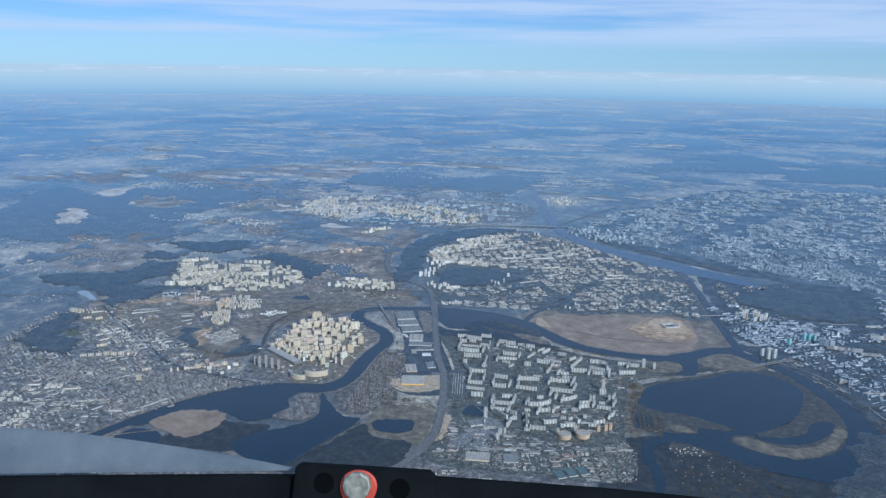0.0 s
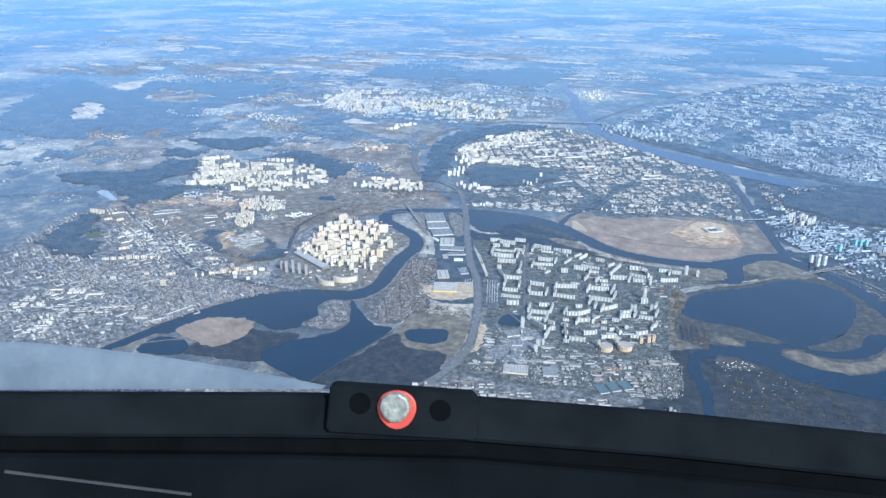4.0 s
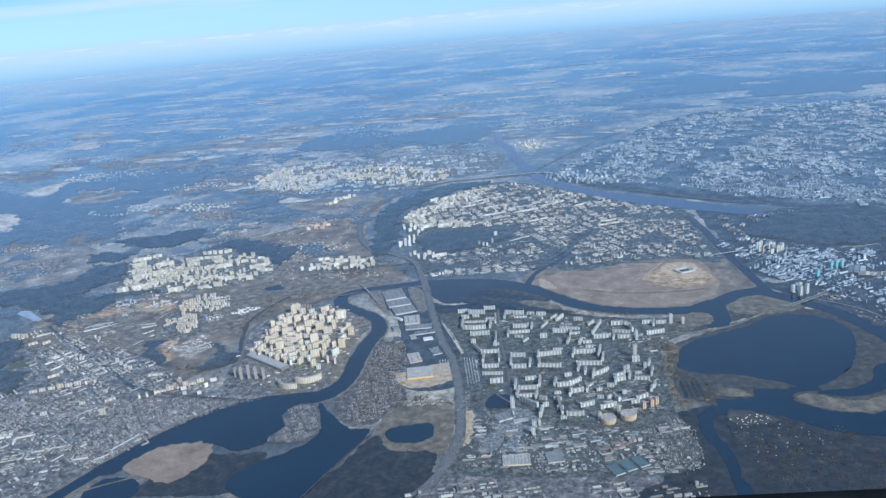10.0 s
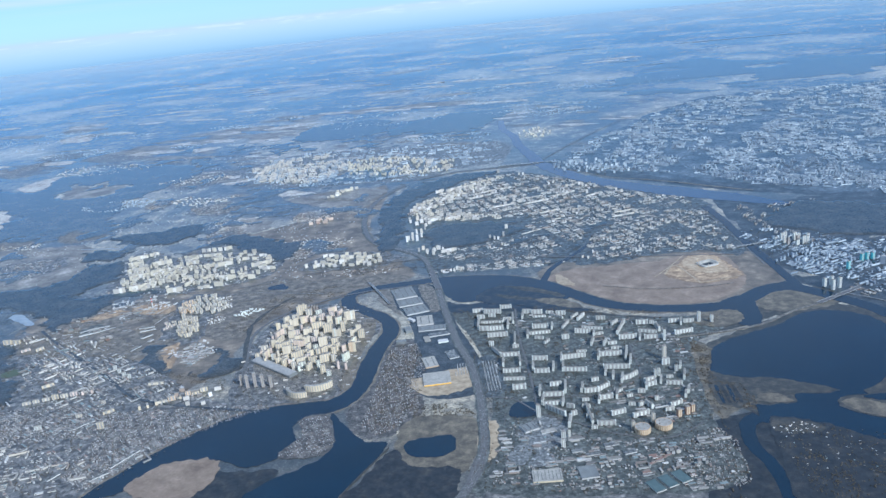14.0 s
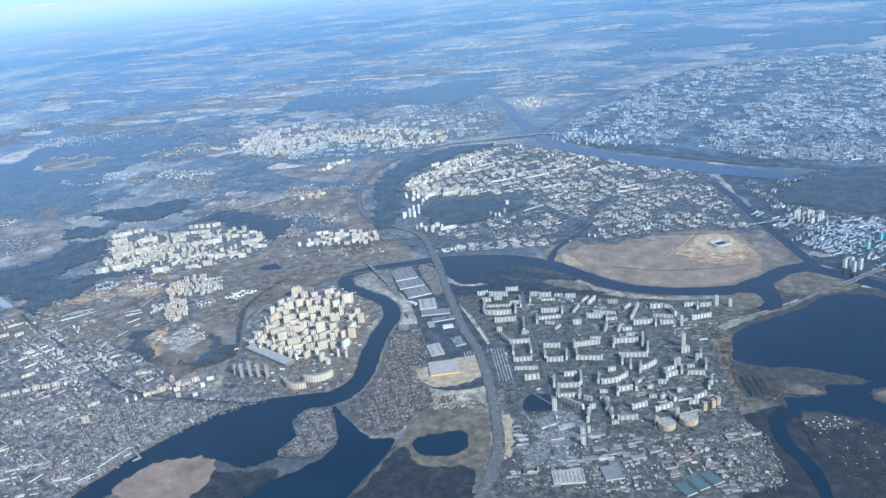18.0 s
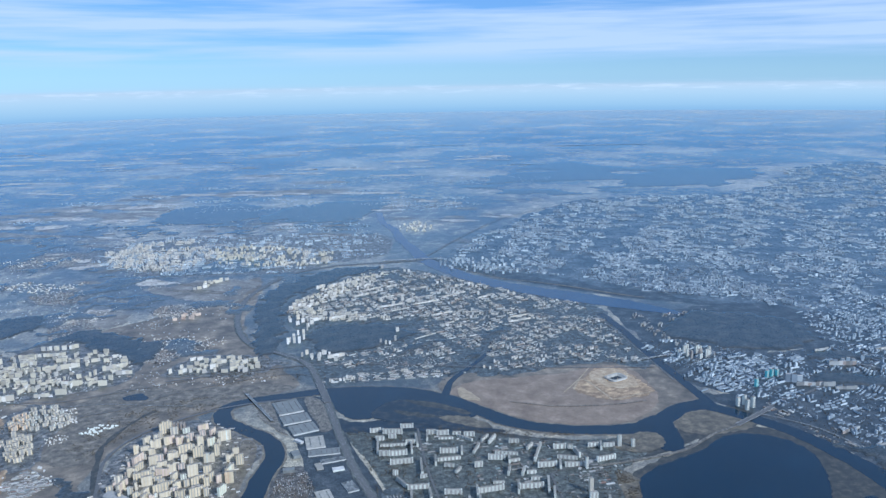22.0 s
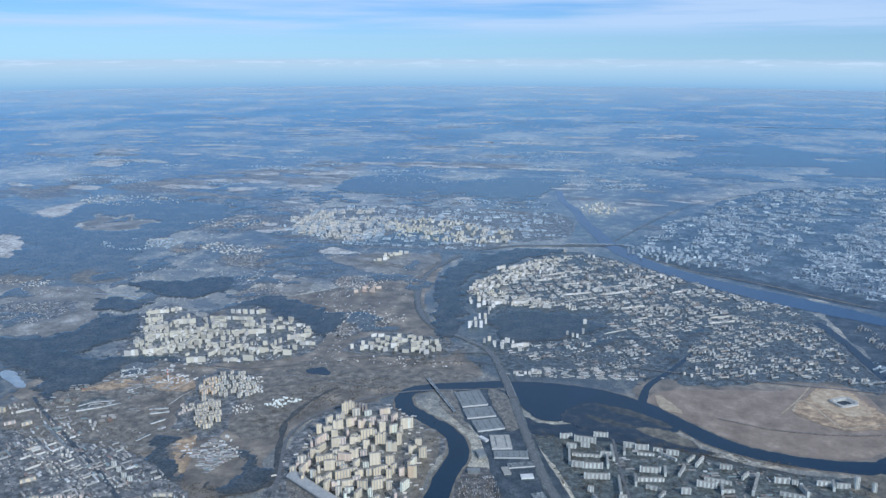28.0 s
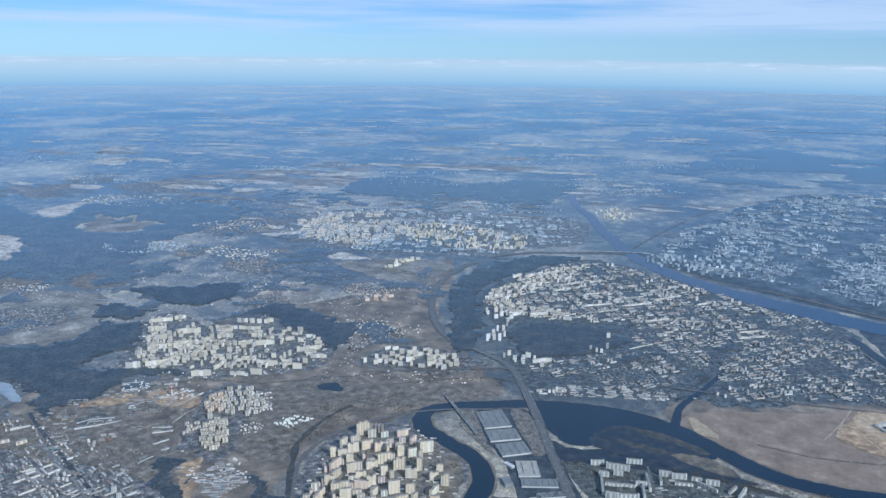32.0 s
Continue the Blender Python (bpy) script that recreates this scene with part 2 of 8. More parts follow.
WATER = surface("river_water", [(0.3, (0.001, 0.011, 0.025)), (0.6, (0.0015, 0.015, 0.034)), (0.75, (0.004, 0.022, 0.045))], 0.04, rough=0.16, spec=0.5, bump=0.9, mirror=(0.5, 0.8, 1.0))

WHITE = surface("white_panels", [(0.3, (0.4934, 0.53, 0.5035)), (0.7, (0.6344, 0.6769, 0.6413))], 0.6, rough=0.7, per_object=0.14)
WARM = surface("warm_white_panels", [(0.3, (0.51, 0.475, 0.385)), (0.7, (0.63, 0.59, 0.49))], 0.6, rough=0.7, per_object=0.13)
CREAM = surface("cream_panels", [(0.3, (0.52, 0.455, 0.325)), (0.7, (0.64, 0.575, 0.43))], 0.6, rough=0.7, per_object=0.12)
PINK = surface("pink_panels", [(0.3, (0.53, 0.44, 0.39)), (0.7, (0.64, 0.55, 0.49))], 0.6, rough=0.7, per_object=0.12)
MINT = surface("mint_panels", [(0.3, (0.55, 0.60, 0.52)), (0.7, (0.68, 0.73, 0.64))], 0.6, rough=0.7, per_object=0.1)
ORANGE = surface("orange_brick", [(0.3, (0.55, 0.42, 0.29)), (0.7, (0.67, 0.53, 0.38))], 0.6, rough=0.75, per_object=0.12)
BROWN = surface("brown_brick", [(0.3, (0.27, 0.17, 0.12)), (0.7, (0.38, 0.26, 0.19))], 0.6, rough=0.75, per_object=0.12)
TAUPE = surface("taupe_panels", [(0.3, (0.23, 0.20, 0.18)), (0.7, (0.33, 0.30, 0.27))], 0.6, rough=0.7, per_object=0.1)
CYAN = surface("turquoise_glass", [(0.3, (0.14, 0.52, 0.56)), (0.7, (0.22, 0.62, 0.65))], 0.6, rough=0.3)
ROOF = surface("bitumen_roof", [(0.3, (0.19, 0.195, 0.185)), (0.7, (0.32, 0.32, 0.295))], 0.8, rough=0.8, per_object=0.25)
LOGGIA = surface("glazed_loggia", [(0.3, (0.25, 0.26, 0.26)), (0.7, (0.37, 0.375, 0.365))], 0.8, rough=0.5, per_object=0.12)
BUSH = surface("bare_bushes", [(0.3, (0.055, 0.052, 0.045)), (0.7, (0.11, 0.098, 0.078))], 0.2, rough=0.9, spec=0.1)
METAL = surface("metal_roof", [(0.3, (0.135, 0.15, 0.155)), (0.55, (0.175, 0.195, 0.2)), (0.75, (0.24, 0.26, 0.265))], 0.4, rough=0.6, metal=0.0)
PALE = surface("pale_cladding", [(0.3, (0.42, 0.435, 0.44)), (0.7, (0.55, 0.56, 0.56))], 0.4, rough=0.5)
YELLOW = surface("yellow_cladding", [(0.3, (0.75, 0.42, 0.04)), (0.7, (0.85, 0.52, 0.08))], 0.5, rough=0.5)
TURF = surface("green_turf", [(0.3, (0.055, 0.085, 0.065)), (0.7, (0.08, 0.11, 0.085))], 0.6, rough=0.8)
MIXED = surface("mixed_walls", [(0.3, (0.85, 0.85, 0.85)), (0.7, (1.0, 1.0, 1.0))], 0.5, rough=0.7,
                island_stops=[(0.0, (0.60, 0.59, 0.55)), (0.30, (0.44, 0.43, 0.40)), (0.52, (0.24, 0.23, 0.22)), (0.70, (0.66, 0.61, 0.52)), (0.86, (0.34, 0.29, 0.25)), (0.95, (0.8, 0.8, 0.8))])
# city walls far off: haze put in as bluer, greyer colours
FARTOWN = surface("hazed_town_walls", [(0.3, (0.83, 0.85, 0.87)), (0.7, (0.97, 0.985, 1.0))], 0.5, rough=0.7,
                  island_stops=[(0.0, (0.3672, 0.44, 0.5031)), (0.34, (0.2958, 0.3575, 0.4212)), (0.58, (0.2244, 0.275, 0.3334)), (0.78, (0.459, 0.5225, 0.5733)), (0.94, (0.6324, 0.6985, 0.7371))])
BRIGHT = surface("pale_walls", [(0.3, (0.85, 0.85, 0.85)), (0.7, (1.0, 1.0, 1.0))], 0.5, rough=0.7,
                 island_stops=[(0.0, (0.57, 0.57, 0.54)), (0.36, (0.48, 0.48, 0.45)), (0.58, (0.33, 0.335, 0.33)), (0.76, (0.58, 0.55, 0.48)), (0.9, (0.66, 0.665, 0.65))])
HILL = surface("cream_hill_walls", [(0.3, (0.9, 0.9, 0.9)), (0.7, (1.0, 1.0, 1.0))], 0.5, rough=0.7,
               island_stops=[(0.0, (0.57, 0.55, 0.46)), (0.25, (0.52, 0.50, 0.42)), (0.45, (0.42, 0.42, 0.40)), (0.62, (0.60, 0.59, 0.53)), (0.8, (0.47, 0.45, 0.39)), (0.92, (0.66, 0.66, 0.62))])
CITY = surface("city_walls", [(0.3, (0.85, 0.85, 0.85)), (0.7, (1.0, 1.0, 1.0))], 0.5, rough=0.7,
               island_stops=[(0.0, (0.40, 0.43, 0.44)), (0.26, (0.325, 0.345, 0.35)), (0.48, (0.235, 0.25, 0.26)), (0.64, (0.48, 0.475, 0.44)), (0.76, (0.19, 0.19, 0.19)), (0.88, (0.33, 0.29, 0.265)), (0.92, (0.58, 0.59, 0.58))])
CITYROOF = surface("city_roofs", [(0.3, (0.85, 0.85, 0.85)), (0.7, (1.0, 1.0, 1.0))], 0.5, rough=0.75,
                   island_stops=[(0.0, (0.17, 0.168, 0.16)), (0.22, (0.27, 0.265, 0.25)), (0.42, (0.12, 0.12, 0.12)), (0.58, (0.36, 0.36, 0.35)), (0.72, (0.22, 0.19, 0.17)), (0.82, (0.20, 0.26, 0.27)), (0.9, (0.48, 0.49, 0.48)), (0.96, (0.22, 0.15, 0.125))])
# city roofs far off: bluer, with haze put in by strong gloss
FARROOF = surface("hazed_roofs", [(0.3, (0.85, 0.87, 0.9)), (0.7, (0.97, 0.985, 1.0))], 0.5, rough=0.75, haze_sheen=0.95,
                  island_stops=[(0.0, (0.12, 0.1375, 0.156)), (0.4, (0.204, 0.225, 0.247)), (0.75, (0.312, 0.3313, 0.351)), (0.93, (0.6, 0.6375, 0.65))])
REEDMARSH = surface("reedy_marsh", [(0.3, (0.026, 0.029, 0.03)), (0.5, (0.045, 0.046, 0.043)), (0.63, (0.075, 0.069, 0.057)), (0.78, (0.125, 0.11, 0.085))], 0.3, fine=2.6, detail=8.0, rough=0.85, spec=0.3, haze_sheen=0.5, grain=(0.8, 1.2))
BAYMARSH = surface("flooded_reeds", [(0.3, (0.005, 0.014, 0.028)), (0.5, (0.014, 0.022, 0.034)), (0.62, (0.034, 0.037, 0.042)), (0.76, (0.085, 0.08, 0.07))], 0.22, fine=1.4, rough=0.7, spec=0.4, haze_sheen=0.5, grain=(0.8, 1.2))
TEAL = surface("teal_metal_roof", [(0.3, (0.06, 0.10, 0.11)), (0.7, (0.09, 0.14, 0.15))], 0.6, rough=0.6)
RUST = surface("reddish_roofing", [(0.3, (0.17, 0.125, 0.115)), (0.7, (0.26, 0.18, 0.155))], 0.7, rough=0.8)
BROWNLAND = surface("brown_open_land", [(0.3, (0.06, 0.055, 0.047)), (0.44, (0.115, 0.10, 0.08)), (0.55, (0.175, 0.15, 0.118)), (0.68, (0.31, 0.265, 0.20))], 0.075, fine=2.0, detail=9.0, rough=0.85, spec=0.3, haze_sheen=0.5, grain=(0.86, 1.14))
# river water again, lighter and bluer: far haze put into its colour
HAZEWATER = surface("hazy_water", [(0.3, (0.008, 0.042, 0.10)), (0.7, (0.016, 0.058, 0.125))], 0.04, rough=0.14, bump=0.5, mirror=(0.6, 0.85, 1.0))
BRIGHTSAND = surface("bright_sand", [(0.3, (0.27, 0.20, 0.125)), (0.5, (0.37, 0.29, 0.19)), (0.62, (0.46, 0.38, 0.26)), (0.75, (0.62, 0.54, 0.40))], 0.3, fine=2.5, rough=0.85, spec=0.3, haze_sheen=0.5, grain=(0.85, 1.15))
TANYARD = surface("sandy_yards", [(0.3, (0.062, 0.06016, 0.05576)), (0.46, (0.1178, 0.1088, 0.0952)), (0.58, (0.1674, 0.1549, 0.1292)), (0.72, (0.248, 0.2272, 0.1904))], 0.4, fine=2.0, rough=0.8, spec=0.3, haze_sheen=0.5)
# dark town ground again, bluer, with haze put into its colour
CITYGROUND = surface("hazy_city_ground", [(0.30, (0.024, 0.03125, 0.039)), (0.46, (0.048, 0.0575, 0.0676)), (0.60, (0.09, 0.1025, 0.1144)), (0.74, (0.192, 0.2063, 0.2145))], 0.05, fine=0.5, rough=0.8, spec=0.3, haze_sheen=0.8)
FIELD = surface("dry_pale_field", [(0.3, (0.1944, 0.1862, 0.1611)), (0.5, (0.3534, 0.3352, 0.3021)), (0.7, (0.5124, 0.5027, 0.4632))], 0.06, fine=0.5, rough=0.85, spec=0.3, haze_sheen=0.45)
# brown earth greyed towards blue: haze put into the colour
TANFIELD = surface("brown_field", [(0.3, (0.07245, 0.0713, 0.06728)), (0.45, (0.15, 0.1403, 0.1238)), (0.57, (0.2173, 0.2047, 0.1816)), (0.70, (0.3519, 0.3392, 0.3095))], 0.05, fine=0.6, detail=9.0, rough=0.85, spec=0.3, haze_sheen=0.5, grain=(0.75, 1.25))
SITE = surface("clay_and_sand", [(0.3, (0.1508, 0.1058, 0.0686)), (0.46, (0.2436, 0.1782, 0.1127)), (0.58, (0.3828, 0.2862, 0.1764)), (0.72, (0.6032, 0.4644, 0.294))], 0.22, fine=1.0, detail=9.0, rough=0.85, spec=0.3, haze_sheen=0.45, grain=(0.8, 1.2))
GARDEN = surface("garden_soil", [(0.3, (0.04, 0.039, 0.037)), (0.48, (0.075, 0.071, 0.066)), (0.6, (0.13, 0.12, 0.11)), (0.74, (0.24, 0.225, 0.2))], 0.3, fine=1.6, rough=0.85, spec=0.3, haze_sheen=0.6)
BRICKTAN = surface("tan_brick", [(0.3, (0.40, 0.29, 0.19)), (0.7, (0.52, 0.39, 0.27))], 0.6, rough=0.75)
TANREED = surface("tan_reed_beds", [(0.3, (0.055, 0.052, 0.044)), (0.48, (0.105, 0.094, 0.072)), (0.6, (0.16, 0.14, 0.103)), (0.75, (0.23, 0.20, 0.15))], 0.22, fine=2.2, detail=8.0, rough=0.85, spec=0.3, haze_sheen=0.5, grain=(0.82, 1.18))
BRICKS = surface("brick_walls", [(0.3, (0.85, 0.85, 0.85)), (0.7, (1.0, 1.0, 1.0))], 0.5, rough=0.7,
                 island_stops=[(0.0, (0.5, 0.38, 0.32)), (0.5, (0.6, 0.5, 0.42))])
RED = surface("red_paint", [(0.3, (0.36, 0.03, 0.015)), (0.7, (0.46, 0.055, 0.025))], 0.3, rough=0.5)
COTTAGE = surface("cottage_roofs", [(0.3, (0.85, 0.85, 0.85)), (0.7, (1.0, 1.0, 1.0))], 0.5, rough=0.7,
                  island_stops=[(0.0, (0.33, 0.33, 0.325)), (0.30, (0.15, 0.13, 0.12)), (0.50, (0.42, 0.42, 0.40)), (0.66, (0.13, 0.14, 0.14)), (0.84, (0.22, 0.17, 0.145)), (0.94, (0.54, 0.54, 0.54))])

# ---------------------------------------------------------------- making meshes


def mesh_of(name, verts, faces, mat):
    m = bpy.data.meshes.new(name)
    m.from_pydata(verts, [], faces)
    m.materials.append(mat)
    m.update()
    return m


def linked(name, data, parent=None, label="", m=None):
    ob = new(name, data)
    if parent:
        ob.parent = parent
    if m is not None:
        ob.matrix_basis = m
    if label:
        ob["label"] = label
    return ob


def smooth_line(pts, steps=6, closed=False):
    """Catmull-Rom through the points of a plan."""
    p = [Vector(q) for q in pts]
    n = len(p)
    out = []
    for i in range(n if closed else n - 1):
        a, b, c, d = (p[(i + k) % n] if closed else p[min(max(i + k, 0), n - 1)] for k in (-1, 0, 1, 2))
        for s in range(steps):
            u = s / steps
            out.append(0.5 * (2 * b + (c - a) * u + (2 * a - 5 * b + 4 * c - d) * u * u + (3 * b - a - 3 * c + d) * u ** 3))
    if not closed:
        out.append(p[-1])
    return out


def ragged(line, amount):
    k = 0.35 / max(1.0, amount * 0.6)
    return [v + Vector((noise.noise((v.x * k, v.y * k, 3.1)) + 0.5 * noise.noise((v.x * k * 2.7, v.y * k * 2.7, 5.1)),
                        noise.noise((v.x * k, v.y * k, 8.7)) + 0.5 * noise.noise((v.x * k * 2.7, v.y * k * 2.7, 1.7)))) * amount for v in line]


LAYER = [0]


def patch(name, pts, z, mat, label, category, rough=1.0, kind="structure", skirt=0.0):
    """A flat piece of land or water with a soft, uneven outline."""
    LAYER[0] += 1
    z += LAYER[0] * 0.0009
    line = ragged(smooth_line([(x, y) for x, y in pts], 12, True), rough)
    bm = bmesh.new()
    face = bm.faces.new([bm.verts.new((v.x, v.y, z)) for v in line])
    bmesh.ops.triangulate(bm, faces=bm.faces[:])
    for face in bm.faces:
        face.normal_update()
        if face.normal.z < 0:
            face.normal_flip()
    m = bpy.data.meshes.new(name)
    bm.to_mesh(m)
    bm.free()
    m.materials.append(mat)
    return tagged(new(name, m), label, category, kind=kind)


def strip(name, pts, widths, z, mat, label, category, thick=0.0, rough=0.0, kind="structure"):
    """A ribbon along a line of the plan: a road, a river, an embankment."""
    LAYER[0] += 1
    z += LAYER[0] * 0.0009
    line = smooth_line([(x, y) for x, y in pts], 7)
    n = len(line)
    ws = widths if isinstance(widths, (list, tuple)) else [widths] * len(pts)
    verts, faces = [], []
    for i, v in enumerate(line):
        d = (line[min(i + 1, n - 1)] - line[max(i - 1, 0)]).normalized()
        u = i / (n - 1) * (len(ws) - 1)
        k = min(int(u), len(ws) - 2)
        w = ws[k] + (ws[k + 1] - ws[k]) * (u - k)
        side = Vector((-d.y, d.x)) * w / 2
        a, b = v + side, v - side
        if rough:
            a, b = ragged([a, b], rough)
        verts += [(a.x, a.y, z), (b.x, b.y, z)]
    faces = [(2 * i, 2 * i + 1, 2 * i + 3, 2 * i + 2) for i in range(n - 1)]  # seen from above, left to right
    if thick:
        base = len(verts)
        verts += [(x, y, zz - thick) for x, y, zz in verts]
        faces += [(2 * i + base, 2 * i, 2 * i + 2, 2 * i + 2 + base) for i in range(n - 1)]
        faces += [(2 * i + 1, 2 * i + 1 + base, 2 * i + 3 + base, 2 * i + 3) for i in range(n - 1)]
    return tagged(new(name, mesh_of(name, verts, faces, mat)), label, category, kind=kind)


def inside(x, y, pts):
    hit, j = False, len(pts) - 1
    for i in range(len(pts)):
        (a, b), (c, d) = pts[i], pts[j]
        if (b > y) != (d > y) and x < (c - a) * (y - b) / (d - b) + a:
            hit = not hit
        j = i
    return hit


def woodland(name, pts, label, cell=1.6, tall=0.8, gaps=None, keep=(), flat=1.0, even=1.0):
    """A wood of bare trees seen from the air: an uneven roof of crowns with gaps, down to the ground at its edge."""
    xs, ys = [p[0] for p in pts], [p[1] for p in pts]
    line = [(v.x, v.y) for v in smooth_line(pts, 4, True)]
    nx, ny = int((max(xs) - min(xs)) / cell) + 1, int((max(ys) - min(ys)) / cell) + 1
    grid, verts, faces = {}, [], []
    for i in range(nx + 1):
        for j in range(ny + 1):
            x, y = min(xs) + i * cell + random.uniform(-.3, .3) * cell, min(ys) + j * cell + random.uniform(-.3, .3) * cell
            wx, wy = x, y
            for s, amp in ((0.14 / cell, 5 * cell), (0.5 / cell, 1.8 * cell)):
                wx, wy = wx + noise.noise((x * s, y * s, 1)) * amp, wy + noise.noise((x * s, y * s, 6)) * amp
            if gaps is not None and noise.noise((x * 0.035 / cell * 2 * flat, y * 0.035 / cell * 2, 4.4)) + 0.6 * noise.noise((x * 0.11 / cell * 2 * flat, y * 0.11 / cell * 2, 8.8)) < gaps:
                continue
            if any(inside(wx, wy, k) for k in keep):
                continue
            if inside(wx, wy, line):
                grid[i, j] = len(verts)
                verts.append((x, y, tall * (0.85 + even * (0.16 * noise.noise((x * 0.3, y * 0.3, 9.0)) + random.uniform(-0.10, 0.10)))))
    for i, j in list(grid):
        q = [grid.get(k) for k in ((i, j), (i + 1, j), (i + 1, j + 1), (i, j + 1))]
        if None not in q:
            faces.append((q[0], q[1], q[2]))
            faces.append((q[0], q[2], q[3]))
    used = set()
    for a, b, c in faces:
        used |= {(a, b), (b, c), (c, a)}
    for a, b in used:
        if (b, a) not in used:
            for k in (a, b):
                verts[k] = (verts[k][0], verts[k][1], 0.05)
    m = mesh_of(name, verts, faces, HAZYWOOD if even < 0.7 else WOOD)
    m.polygons.foreach_set("use_smooth", [True] * len(m.polygons))
    return tagged(new(name, m), label, "woodland", kind="stuff")


def box_into(verts, faces, x, y, z, lx, ly, lz, ang, gable=False):
    c, s = math.cos(ang), math.sin(ang)
    k = len(verts)
    for dz in (0, lz):
        for dx, dy in ((-.5, -.5), (.5, -.5), (.5, .5), (-.5, .5)):
            verts.append((x + dx * lx * c - dy * ly * s, y + dx * lx * s + dy * ly * c, z + dz))
    faces += [(k, k + 1, k + 5, k + 4), (k + 1, k + 2, k + 6, k + 5), (k + 2, k + 3, k + 7, k + 6), (k + 3, k, k + 4, k + 7)]
    if gable:
        verts += [(x - .5 * lx * c, y - .5 * lx * s, z + lz + ly * .35), (x + .5 * lx * c, y + .5 * lx * s, z + lz + ly * .35)]
        faces += [(k + 4, k + 5, k + 9, k + 8), (k + 6, k + 7, k + 8, k + 9), (k + 5, k + 6, k + 9), (k + 7, k + 4, k + 8)]
    else:
        faces.append((k + 4, k + 5, k + 6, k + 7))


def scatter(name, pts, count, label, category, size, height, mat, angles=(0.0,), gable=False, spread=0.15, keep=None, clump=-0.12):
    """Many small buildings of one quarter, past counting."""
    xs, ys = [p[0] for p in pts], [p[1] for p in pts]
    verts, faces, done, tries = [], [], 0, 0
    while done < count and tries < count * 12:
        tries += 1
        x, y = random.uniform(min(xs), max(xs)), random.uniform(min(ys), max(ys))
        if not inside(x, y, pts) or any(inside(x, y, k) for k in (keep or ())):
            continue
        if noise.noise((x * 0.045, y * 0.045, 2.2)) + 0.7 * noise.noise((x * 0.013, y * 0.013, 7.2)) + random.uniform(-.3, .3) < clump:
            continue
        l, d = random.uniform(*size), random.uniform(size[0], size[0] * 1.7)
        box_into(verts, faces, x, y, 0.0, l, d, random.uniform(*height), radians(random.choice(angles)) + random.gauss(0, spread), gable)
        done += 1
    return tagged(new(name, mesh_of(name, verts, faces, mat)), label, category, kind="stuff")


def box_mesh(name, boxes, wall, roof):
    """Many plain houses in one mesh, with roofs of another material than their walls."""
    verts, faces = [], []
    for b in boxes:
        box_into(verts, faces, *b)
    m = mesh_of(name, verts, faces, wall)
    m.materials.append(roof)
    m.polygons.foreach_set("material_index", [int(k % 5 == 4) for k in range(len(faces))])
    return m


